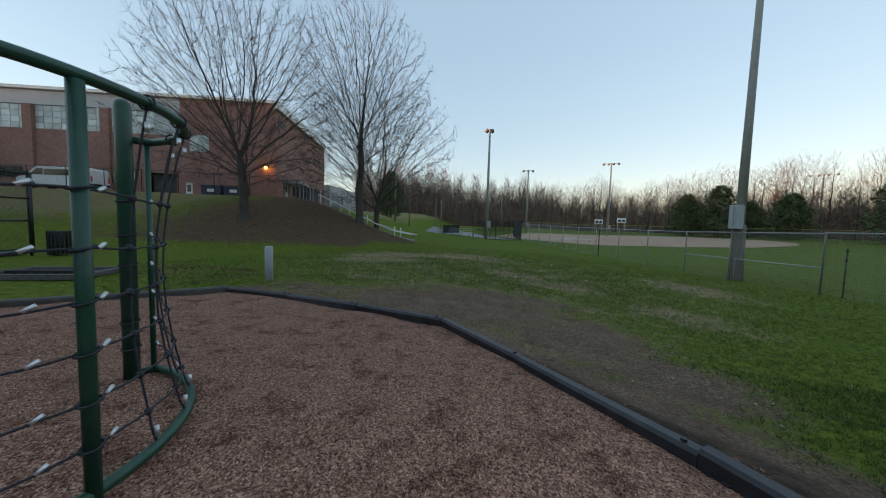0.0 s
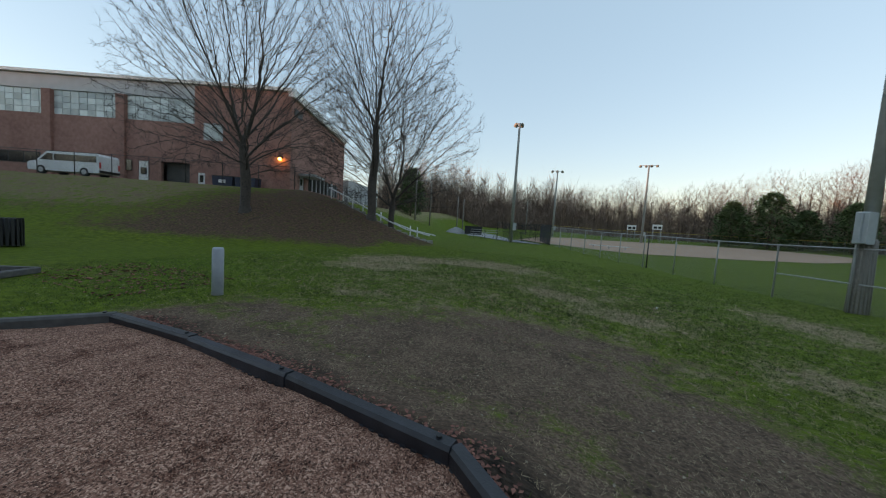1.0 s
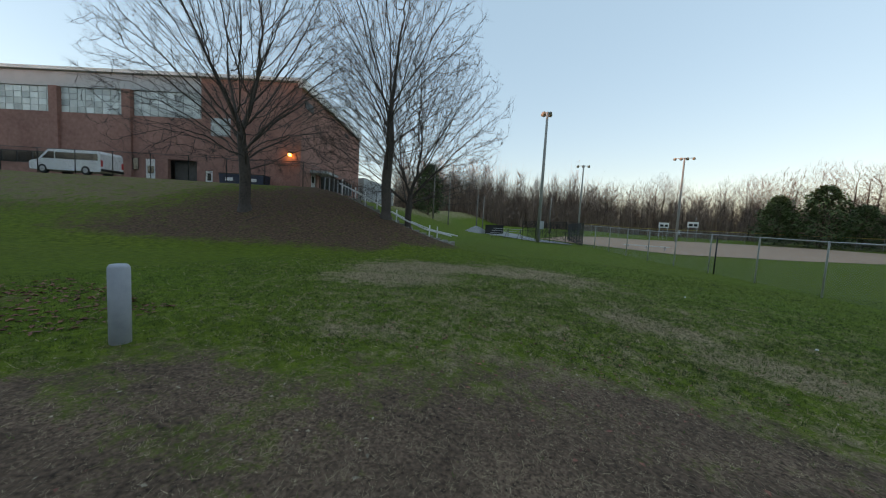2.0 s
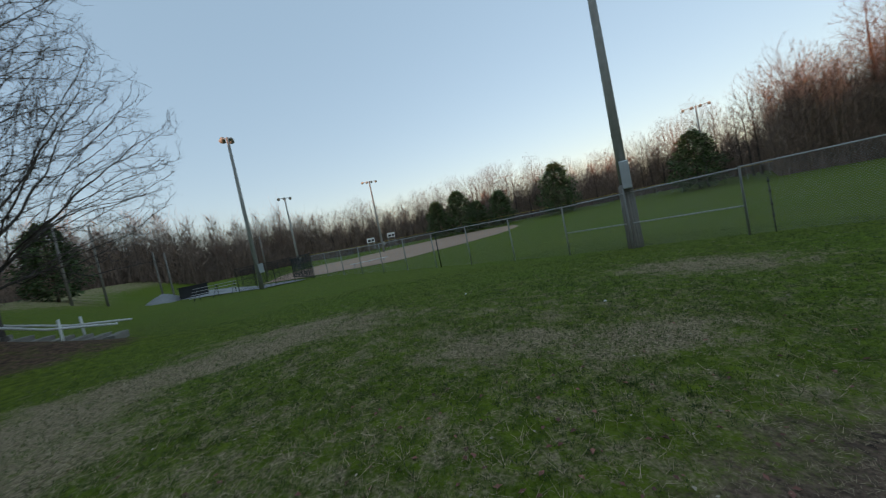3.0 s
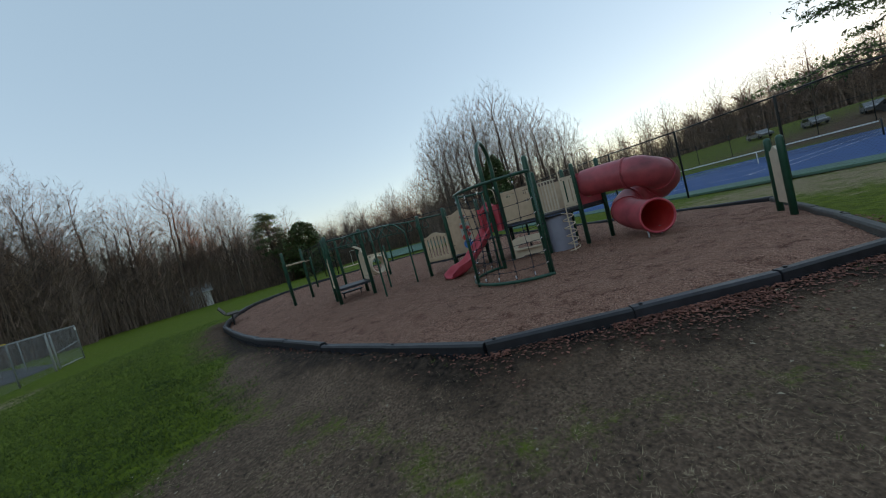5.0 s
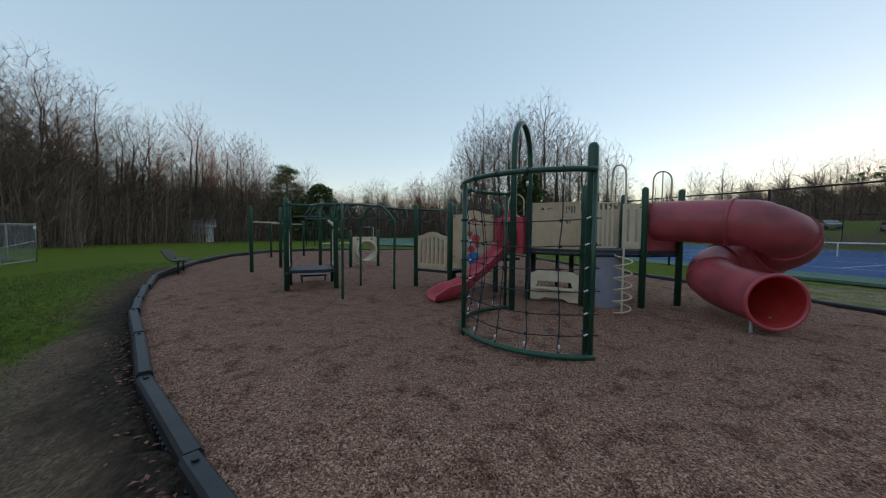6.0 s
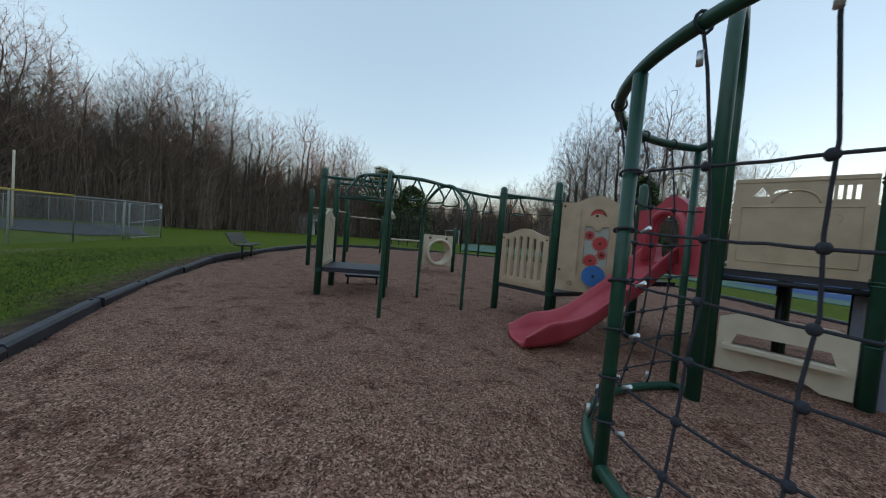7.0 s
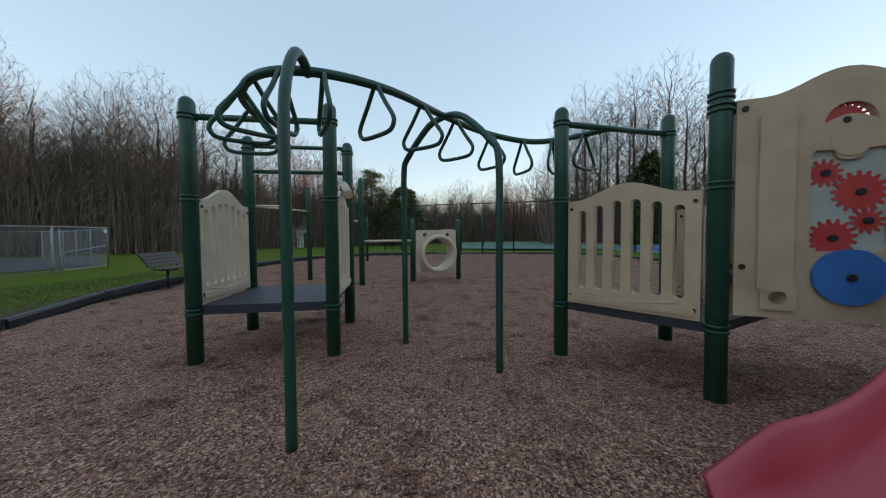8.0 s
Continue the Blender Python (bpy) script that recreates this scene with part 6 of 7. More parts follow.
gt = thing("court_gate", ct(12.0, 0.0), "black framed chain-link gate at the court corner", "gate")
for a, z0, z1 in ((12.35, 0, 3.1), (11.2, 0, 3.1), (10.05, 0, 3.1)):
    part("gate_post", Geo().tube([ct(a, -0.12, z0), ct(a, -0.12, z1)], 0.06, 8), BLACK, gt)
for z in (0.15, 1.25, 2.1, 3.05):
    part("gate_rail", Geo().tube([ct(12.35, -0.12, z), ct(10.05, -0.12, z)], 0.035, 8), BLACK, gt)
flat_patch("court_surface_far", [(-6, -24), (6, -25.5), (13, -64), (-12, -62)], 0.08, COURTGREEN, "green painted court behind the play area", "court", 6.0)
goal = thing("goal_frame", (11.0, -42.0, Z(11, -42)), "white goal frame on the far court", "goal")
part("frame", Geo().tube([(9.6, -42, Z(11, -42)), (9.6, -42, 2.1), (11.6, -42, 2.1), (11.6, -42, Z(11, -42))], 0.05, 8), WHITEPAINT, goal)

# ---- lawn furniture by the courts ----
tb = thing("litter_bin", (-17.25, 10.75, Z(-17.25, 10.75)), "black slatted litter bin beside the gate", "bin")
for j in range(18):
    a = 2 * math.pi * j / 18
    part("bin_slat", Geo().box((-17.25 + 0.34 * math.cos(a), 10.75 + 0.34 * math.sin(a), Z(-17.25, 10.75) + 0.52), (0.02, 0.07, 0.95), rz=math.degrees(a)), BLACK, tb)
part("liner", Geo().tube([(-17.25, 10.75, Z(-17.25, 10.75) + 0.06), (-17.25, 10.75, Z(-17.25, 10.75) + 0.98)], 0.30, 16), BLACK, tb)
gr = thing("ground_grate", (-11.2, 8.1, Z(-11.2, 8.1)), "weathered grey framed black steel grate lying on the grass", "grate", rz=30)
for s in (-0.75, 0, 0.75):
    part("frame_bar", Geo().box((0, s, 0.08), (2.3, 0.12, 0.14), ch=0.02), GREYTIMBER if s else BLACK, gr, local=True)
for s in (-1.1, 1.1):
    part("frame_bar", Geo().box((s, 0, 0.075), (0.12, 1.5, 0.14), ch=0.02), GREYTIMBER, gr, local=True)
for i in range(9):
    part("slat", Geo().box((-0.9 + 0.225 * i, 0, 0.05), (0.06, 1.4, 0.05)), BLACK, gr, local=True)

# ---- cars and house on the western rise, house to the south ----
def parked_car(x, y, yaw, material, label):
    z = Z(x, y)
    th = thing("parked_car", (x, y, z), label, "car", "parked cars", rz=yaw)
    body = [(-2.2, 0.35), (2.2, 0.35), (2.25, 0.7), (1.3, 0.9), (0.7, 1.42), (-1.3, 1.45), (-2.1, 0.95), (-2.25, 0.7)]
    part("body", Geo().plate(body, [], 1.75, Matrix.Identity(4)), material, th, local=True)
    part("side_window", Geo().plate([(-1.5, 0.97), (1.05, 0.95), (0.6, 1.36), (-1.2, 1.38)], [], 1.78, Matrix.Identity(4)), GLASS, th, local=True)
    for xx in (-1.35, 1.35):
        for s in (-1, 1):
            part("wheel", Geo().tube([(xx, s * 0.7, 0.32), (xx, s * 0.9, 0.32)], 0.32, 14), RUBBER, th, local=True)
SILVER = mat("silver_car_paint", (0.16, 0.165, 0.175), (0.22, 0.225, 0.235), 2, 0.4, 0.3)
for k, (az_, d_, m_) in enumerate(((-123, 74, SILVER), (-127, 78, SILVER), (-131.5, 84, SILVER), (-121, 70, BLACK))):
    parked_car(0.4 + d_ * math.sin(radians(az_)), 11.6 + d_ * math.cos(radians(az_)), 40 + 15 * k, m_, ("silver car parked on the rise", "silver car parked on the rise", "silver car parked on the rise", "black car parked on the rise")[k])

def house(x, y, w, d, h, yaw, label, wallm):
    z = Z(x, y)
    th = thing("house", (x, y, z), label, "house", "far houses", rz=yaw)
    part("wall", Geo().box((0, 0, h / 2), (w, d, h)), wallm, th, local=True)
    part("roof", Geo().plate([(-d / 2 - 0.4, 0), (d / 2 + 0.4, 0), (0, d * 0.32)], [], w + 0.8, Matrix.Translation((0, 0, h)) @ Matrix.Rotation(radians(90), 4, "Z")), PANEL, th, local=True)
    for i in range(3):
        wi = part("window", Geo().box((-w * 0.3 + w * 0.3 * i, -d / 2 - 0.02, h * 0.55), (1.1, 0.08, 1.3)), WHITEPAINT, th, local=True)
        part("pane", Geo().box((-w * 0.3 + w * 0.3 * i, -d / 2 - 0.07, h * 0.55), (0.9, 0.03, 1.1)), GLASS, wi, local=True)
house(36.9, -43.7, 3.6, 4.0, 2.3, 35, "pale house seen through bare trees", WHITEPAINT)

# ---- trees ----
def limb_mesh(segs, name, sides=(8, 6, 4, 3, 3, 3, 3), material=None, flat=False):
    """Tapered bars for the thick limbs, slim three-sided ones for the twigs."""
    vs, tris = [], []
    tip = max(s[4] for s in segs)
    for p, q, ra, rb, lev in segs:
        n = sides[lev]
        d = (q - p).normalized()
        u = d.orthogonal().normalized()
        w = d.cross(u)
        k = len(vs)
        if lev >= 3 and flat:
            u = (u * math.cos(k * 2.4) + w * math.sin(k * 2.4)).normalized()
            if lev == tip:
                vs += [p + u * ra, p - u * ra, q]
                tris += [(k, k + 1, k + 2)]
            else:
                vs += [p + u * ra, p - u * ra, q - u * rb, q + u * rb]
                tris += [(k, k + 1, k + 2), (k, k + 2, k + 3)]
            continue
        if lev >= tip - 1 and lev > 2:
            vs += [p + (u * math.cos(2.094 * j) + w * math.sin(2.094 * j)) * ra for j in range(3)] + [q]
            tris += [(k, k + 1, k + 3), (k + 1, k + 2, k + 3), (k + 2, k, k + 3)]
            continue
        for c, r in ((p, ra), (q, rb)):
            vs += [c + (u * math.cos(2 * math.pi * j / n) + w * math.sin(2 * math.pi * j / n)) * r for j in range(n)]
        for j in range(n):
            a, b = k + j, k + (j + 1) % n
            tris += [(a, b, b + n), (a, b + n, a + n)]
    me = bpy.data.meshes.new(name)
    me.from_pydata([tuple(v) for v in vs], [], tris)
    me.polygons.foreach_set("use_smooth", [True] * len(tris))
    me.materials.append(material or BARK)
    return me


def broad_tree(seed, trunk, r0, lead, mid_z, wide, high, n=3600, fan=0.8, step=0.26, kill=0.42, tip=0.0052, twigs=3, jitter=0.17):
    """A bare broad-leaved tree whose branches share out the room of its crown, as (start, end, radius, radius, level)."""
    rg = np.random.default_rng(seed)
    d = rg.normal(size=(n, 3))
    d /= np.linalg.norm(d, axis=1)[:, None]
    a_ = np.arctan2(d[:, 1], d[:, 0])
    lump = 1 + 0.07 * np.sin(3 * a_ + 4 * d[:, 2] + seed) + 0.06 * np.sin(7 * a_ - 5 * d[:, 2])
    w = d * (rg.random(n) ** 0.36 * lump)[:, None] * (wide, wide, high) + (0, 0, mid_z)
    rho = np.hypot(w[:, 0], w[:, 1])
    w = w[(w[:, 2] > trunk * 0.55) & (w[:, 2] > trunk * 1.1 - 0.2 * rho)]

    def rise(p):
        """Outward limbs climb steeply near the stem and level off towards the rim."""
        q = np.hypot(p[:, 0], p[:, 1])
        return fan * q * (1 - 0.42 * np.minimum(q / wide, 1.1))
    w[:, 2] -= rise(w)
    lean = rg.normal(0, 0.03, 2)
    zs = np.arange(0.0, lead, step)
    P = [np.array([lean[0] * z + 0.05 * math.sin(z * 1.3), lean[1] * z + 0.05 * math.sin(z * 1.7 + 1), z]) for z in zs]
    parent = [-1] + list(range(len(P) - 1))
    open_ = [i for i, z in enumerate(zs) if z > trunk * 0.85]
    base = np.array([P[i] for i in open_])
    gap = np.linalg.norm(w[:, None] - base[None], axis=2)
    who, far = np.array(open_)[gap.argmin(1)], gap.min(1)
    for turn_ in range(90):
        pull = {}
        for k in np.unique(who):
            u = w[who == k] - P[k]
            pull[k] = (u / np.linalg.norm(u, axis=1)[:, None]).mean(0)
        fresh = []
        for k, v in pull.items():
            back = P[k] - P[parent[k]] if parent[k] >= 0 else np.zeros(3)
            v = v + 0.45 * back / step + rg.normal(0, jitter, 3)
            q = P[k] + v / np.linalg.norm(v) * step
            P.append(q)
            parent.append(k)
            fresh.append(len(P) - 1)
        if not fresh:
            break
        base = np.array([P[i] for i in fresh])
        gap = np.linalg.norm(w[:, None] - base[None], axis=2)
        j, m_ = gap.argmin(1), gap.min(1)
        who = np.where(m_ < far, np.array(fresh)[j], who)
        far = np.minimum(m_, far)
        keep_ = far > kill
        w, who, far = w[keep_], who[keep_], far[keep_]
        if not len(w):
            break
    P = np.array(P)
    P[:, 2] += rise(P)
    flow = np.zeros(len(P))
    for i in range(len(P) - 1, 0, -1):
        if flow[i] == 0:
            flow[i] = 1
        flow[parent[i]] += flow[i]
    flow[0] = max(flow[0], 2)
    R = tip * flow ** (math.log(r0 / tip) / math.log(flow[0]))
    segs = [(Vector((0, 0, -0.5)), Vector(P[1]), r0 * 1.7, R[1] * 1.02, 0)]
    for i in range(2, len(P)):
        k = parent[i]
        u = P[i] - P[k]
        segs.append((Vector(P[k]), Vector(P[i]), min(R[k], R[i] * 1.35), R[i], 1 if R[i] > tip * 10 else 2 if R[i] > tip * 4 else 3))
        for j in range(twigs if R[i] < tip * 3 else 1 if R[i] < tip * 7 else 0):
            o = u / np.linalg.norm(u) + rg.normal(0, 0.55, 3) + (0, 0, 0.15)
            o = o / np.linalg.norm(o) * rg.uniform(0.8, 2.6) * step
            f_ = P[k] + u * rg.random()
            segs.append((Vector(f_), Vector(f_ + o), tip * 0.85, tip * 0.5, 5))
    return segs

def near_tree(x, y, seed, label, **shape):
    z = Z(x, y)
    th = thing("bare_tree", (x, y, z), label, "tree", "bare trees on the bank", rz=seed * 37)
    segs = broad_tree(seed, **shape)
    for nm, test in (("trunk", lambda l: l <= 1), ("crown", lambda l: l > 1)):
        ob = new(nm, limb_mesh([s for s in segs if test(s[4])], nm))
        ob.parent = th
    return th

near_tree(-19.3, 21.05, 3, "large bare spreading tree on the bank", trunk=2.5, r0=0.31, lead=4.2, mid_z=8.3, wide=6.9, high=8.2, n=10000, fan=0.95)
near_tree(-12.72, 25.41, 8, "tall bare tree on the bank", trunk=3.0, r0=0.29, lead=6.5, mid_z=9.0, wide=5.4, high=7.8, n=8000, fan=1.15)
near_tree(-13.2, 29.0, 15, "bare spreading tree behind the bank steps", trunk=2.0, r0=0.26, lead=2.8, mid_z=7.0, wide=6.8, high=6.2, n=7000, fan=0.75)

# woodland: a few kinds of tree, each copy at its own place, size and turn
kinds = []
for s in range(8):
    slim = s % 2 == 0
    segs = broad_tree(40 + s, trunk=5.5 if slim else 4.0, r0=0.22, lead=14.0 if slim else 10.0, mid_z=12.0, wide=3.3 if slim else 4.7, high=8.0, n=1700, fan=1.6 if slim else 1.2, step=0.46, kill=0.62, tip=0.0080, twigs=3, jitter=0.09)
    low = limb_mesh([q for q in segs if q[4] <= 2], "trunk", (5, 4, 3, 3, 3, 3), FARBARK)
    high = limb_mesh([q for q in segs if q[4] > 2], "crown", (5, 4, 3, 3, 3, 3), BUDS if s in (1, 3, 4) else FARBARK, True)
    kinds.append((low, high))
wr_ = random.Random(77)

def plant(x, y, h, label="bare woodland tree with fine upright twigs"):
    z = Z(x, y)
    low, high = kinds[wr_.randrange(len(kinds))]
    th = thing("woodland_tree", (x, y, z), label, "tree", "bare woodland trees")
    s = h / 20.0
    th.matrix_world = Matrix.LocRotScale((x, y, z), Euler((0, 0, wr_.uniform(0, 6.28))), (s * wr_.uniform(0.85, 1.15), s * wr_.uniform(0.85, 1.15), s))
    for nm, me in (("trunk", low), ("crown", high)):
        ob = new(nm, me)
        ob.parent = th

def belt(az0, az1, dist, tops, depth, n, eye=(0.0, 9.0)):
    """A strip of wood from one bearing to another; tops: heights in metres along it."""
    for i in range(n):
        t = (i + wr_.random()) / n
        az_ = radians(az0 + (az1 - az0) * t)
        d_ = np.interp(t, np.linspace(0, 1, len(dist)), dist) + wr_.random() ** 1.5 * depth
        h = np.interp(t, np.linspace(0, 1, len(tops)), tops) * wr_.uniform(0.78, 1.08)
        plant(eye[0] + d_ * math.sin(az_), eye[1] + d_ * math.cos(az_), h)

belt(-30, 45, (112, 118, 118, 110, 104), (14, 16.5, 19, 19, 18), 30, 100)
belt(45, 66, (104, 96, 84), (18, 18, 20), 26, 28)
belt(66, 132, (72, 66, 60, 56, 52), (23, 24, 24, 22, 22), 26, 76)
belt(132, 160, (54, 60, 66), (18, 21, 15), 22, 32)
belt(160, 180, (84, 86), (13, 17), 20, 34)
belt(-180, -172, (74, 62), (17, 22), 14, 7)
belt(-174, -152, (52, 56, 62), (23, 24, 19), 16, 26)
belt(-152, -108, (104, 110, 112), (16, 16, 17), 24, 34)
# extra trees added to thicken the western screen against the low sun
belt(-132, -100, (112, 116), (17, 17), 26, 22)
# unseen strip, added to carry that sun screen on towards the school
belt(-108, -60, (105, 105), (16, 16), 24, 18)

def brushwood(name, az0, az1, dist, h, depth, n, eye=(0.0, 9.0), label="dense dark underbrush at the foot of the woods"):
    """Upright stems and twigs, too many to count, that close the wood's foot."""
    rng = np.random.default_rng(int(az0 + 500))
    t = rng.random(n)
    az_ = np.radians(az0 + (az1 - az0) * t)
    d_ = np.interp(t, np.linspace(0, 1, len(dist)), dist) + rng.random(n) * depth
    x, y = eye[0] + d_ * np.sin(az_), eye[1] + d_ * np.cos(az_)
    top = np.interp(t, np.linspace(0, 1, len(h)), h) * (0.75 + 0.25 * np.sin(az_ * 47 + d_ * 0.3) + 0.15 * np.sin(az_ * 131))
    lift = rng.random(n) ** 1.1 * 0.78 * top
    stem = rng.random(n) < 0.14
    lift = np.where(stem, 0, lift)
    z = land(x, y) - 0.1 + lift
    hh = np.where(stem, top * rng.uniform(0.3, 1.1, n), np.minimum(top * rng.uniform(0.08, 0.24, n), 2.6))
    lean = rng.normal(0, 1, (n, 2)) * hh[:, None] * np.where(stem, 0.10, 0.75)[:, None]
    w = rng.uniform(0.016, 0.065, n) * (d_ / 80) * np.where(stem, 1.2, 1.0)
    a = rng.random(n) * math.pi
    c, s = np.cos(a) * w, np.sin(a) * w
    v = np.stack([np.stack([x - c, y - s, z], -1), np.stack([x + c, y + s, z + w], -1), np.stack([x + lean[:, 0], y + lean[:, 1], z + hh], -1)], 1).reshape(-1, 3)
    f = np.arange(3 * n).reshape(-1, 3)
    return bulk(name, v, f, BRUSH, label, "underbrush")

brushwood("underbrush", -32, 64, (110, 114, 114, 106, 98), (11, 13, 14, 14, 13), 36, 130000)
brushwood("underbrush", -34, 0, (116, 120, 120), (21, 22, 21), 24, 32000, label="dense bare brush among the trees of the wood")
brushwood("underbrush", 64, 134, (70, 64, 58, 54, 50), (17, 18, 18, 17), 28, 170000)
brushwood("underbrush", 134, 160, (54, 62, 70), (13, 14, 11), 26, 60000)
brushwood("underbrush", 160, 184, (78, 84), (11, 12), 26, 50000)
brushwood("underbrush", -178, -150, (52, 56, 66), (11, 12, 9), 20, 40000)
# made taller, and carried on out of view, to hold back the low sun
brushwood("underbrush", -152, -60, (106, 112, 110), (11, 12, 11), 30, 64000)
# extra strip added towards the sun, so the eastern woods stay shaded low down
brushwood("underbrush", -138, -98, (110, 116, 112), (12, 13, 12), 40, 70000, label="dense bare brush added on the western rise as a sun screen")
# unseen brush on the ridge behind the school, added to block the low sun
brushwood("underbrush", -76, -44, (148, 156, 160), (12, 12), 20, 24000)

# evergreens: trunk and tiers of drooping needle sprays
def needles(seed, n, shape, size):
    rng = np.random.default_rng(seed)
    t = 0.03 + 0.97 * rng.random(n) ** 0.85
    r_ = shape(t) * (0.35 + 0.65 * rng.random(n) ** 0.6)
    a = rng.random(n) * 2 * math.pi
    lump = 1 + 0.28 * np.sin(a * 3 + t * 17 + seed) + 0.15 * np.sin(a * 7 - t * 31)
    r_ = r_ * lump
    c = np.stack([r_ * np.cos(a), r_ * np.sin(a), t + 0.02 * rng.normal(size=n)], -1)
    out = np.stack([np.cos(a), np.sin(a), -0.25 + 0.5 * rng.normal(size=n) * 0.6], -1)
    side_ = np.stack([-np.sin(a), np.cos(a), 0.5 * rng.normal(size=n)], -1)
    s = size * rng.uniform(0.5, 1.3, n)[:, None]
    v = np.stack([c, c + out * s + side_ * s * 0.35, c + out * s * 0.9 - side_ * s * 0.4], 1).reshape(-1, 3)
    return v, np.arange(3 * n).reshape(-1, 3)

def evergreen(x, y, h, wide, seed, label, shape=None, n=8000, size=0.036):
    z = Z(x, y)
    th = thing("evergreen_tree", (x, y, z), label, "tree", "evergreens")
    th.matrix_world = pose(x, y, z)
    shape = shape or (lambda t: wide / h * np.clip((1 - t) ** 0.47 * (0.55 + 1.6 * t).clip(0, 1), 0.02, 1))
    v, f = needles(seed, n, shape, size)
    me = bpy.data.meshes.new("crown")
    me.from_pydata([tuple(p * h) for p in v], [], [tuple(q) for q in f])
    me.materials.append(NEEDLE)
    ob = new("crown", me)
    ob.parent = th
    part("trunk", Geo().tube([(0, 0, -0.2), (0, 0, h * 0.5), (0, 0, h * 0.95)], [h * 0.018, h * 0.012, h * 0.003], 7), FARBARK, th, local=True)

def at_bearing(az_, d_, eye=(-1.6, 10.2)):
    return eye[0] + d_ * math.sin(radians(az_)), eye[1] + d_ * math.cos(radians(az_))
for az_, d_, h, w, sd in ((20.4, 96, 10.0, 3.8, 1), (24.2, 95, 11.6, 5.0, 3), (27.2, 99, 8.2, 3.6, 4), (31.0, 98, 9.6, 4.2, 5), (40.2, 92, 12.8, 5.4, 7), (58.0, 80, 10.8, 4.8, 10)):
    evergreen(*at_bearing(az_, d_), h, w, sd, "dark green evergreen at the edge of the woods")
evergreen(*at_bearing(-28, 66, (0.8, 5.9)), 9.0, 3.2, 21, "dark evergreen behind the school bank")
evergreen(*at_bearing(159.8, 64, (0.3, 4.5)), 10.5, 5.0, 32, "dark rounded evergreen beside the lawn", n=9000, size=0.04)
evergreen(*at_bearing(-163, 50, (0.3, 4.5)), 11.0, 3.0, 33, "evergreen among bare trees behind the courts")

# the big open pine by the courts: long limbs that end in needle clumps
def big_pine(x, y, h, seed):
    z = Z(x, y)
    th = thing("tall_pine", (x, y, z), "tall dark pine with open layered limbs", "tree")
    rn = random.Random(seed)
    tr = Geo().tube([(0, 0, -0.3), (0.2, 0, h * 0.4), (0.1, 0.2, h * 0.8), (0, 0, h)], [0.42, 0.30, 0.14, 0.03], 9)
    part("trunk", tr, BARK, th, local=True)
    lim, vv = Geo(), []
    rng = np.random.default_rng(seed)
    for i in range(46):
        zt = h * (0.22 + 0.76 * i / 46)
        a = rn.uniform(0, 2 * math.pi)
        ln = h * 0.40 * (1 - 0.75 * max(0.0, (zt / h - 0.22) / 0.78) ** 1.4) * rn.uniform(0.6, 1.1)
        d = Vector((math.cos(a), math.sin(a), 0))
        pts = [Vector((0.1, 0, zt)), Vector((0, 0, zt + 0.10 * ln)) + d * ln * 0.5, Vector((0, 0, zt + 0.05 * ln)) + d * ln]
        lim.tube(pts, [0.09, 0.06, 0.02], 5, caps=False)
        for k in range(9):
            c = pts[1].lerp(pts[2], rn.uniform(-0.5, 1.05)) + Vector((rn.gauss(0, 0.3), rn.gauss(0, 0.3), rn.gauss(0, 0.12)))
            m = 26
            o = rng.normal(size=(m, 3)) * (0.42, 0.42, 0.16) + np.array(c)
            dr = rng.normal(size=(m, 3)) * 0.17
            dr2 = rng.normal(size=(m, 3)) * 0.11
            vv.append(np.stack([o, o + dr, o + dr2], 1).reshape(-1, 3))
    part("limbs", lim, BARK, th, local=True)
    v = np.concatenate(vv)
    me = bpy.data.meshes.new("needle_clumps")
    me.from_pydata([tuple(p) for p in v], [], [tuple(q) for q in np.arange(len(v)).reshape(-1, 3)])
    me.materials.append(NEEDLE)
    ob = new("needle_clumps", me)
    ob.parent = th

big_pine(*at_bearing(-119.6, 43, (0.4, 11.6)), 20.0, 4)
big_pine(*at_bearing(155.0, 66, (0.3, 4.5)), 14.0, 12)
big_pine(*at_bearing(-112.5, 50, (0.4, 11.6)), 18.0, 9)

# ---- loose bits on the ground ----
rng = np.random.default_rng(2024)
def scatter(n, x0, x1, y0, y1):
    return rng.uniform(x0, x1, n), rng.uniform(y0, y1, n)

def splinters(x, y, z, length, width, thick, flat=0.35):
    """Wood chips: four-cornered splinters lying any way."""
    n = len(x)
    a, tilt = rng.random(n) * 2 * math.pi, rng.normal(0, flat, n)
    L, W, T = (length * rng.uniform(0.5, 1.3, n)), width * rng.uniform(0.5, 1.3, n), thick * rng.uniform(0.6, 1.4, n)
    d = np.stack([np.cos(a) * np.cos(tilt), np.sin(a) * np.cos(tilt), np.sin(tilt)], -1)
    s = np.stack([-np.sin(a), np.cos(a), rng.normal(0, flat, n)], -1)
    c = np.stack([x, y, z], -1)
    up = np.array([0, 0, 1.0])
    v = np.stack([c - d * L[:, None] / 2, c + s * W[:, None] / 2 + up * T[:, None] * 0.3, c + d * L[:, None] / 2, c - s * W[:, None] / 2 + up * T[:, None]], 1).reshape(-1, 3)
    k = np.arange(n)[:, None] * 4
    return v, np.concatenate([k + [0, 1, 2], k + [0, 2, 3], k + [0, 3, 1], k + [1, 3, 2]], 0)

x, y = scatter(230000, -6, 7.5, -5, 8.4)
near = np.exp(-np.clip(np.hypot(x - 0.5, y - 4.2) - 3.6, 0, 99) / 3.6)
ok = inside(x, y) & (from_border(x, y) > 0.08) & (rng.random(len(x)) < near)
x, y = x[ok], y[ok]
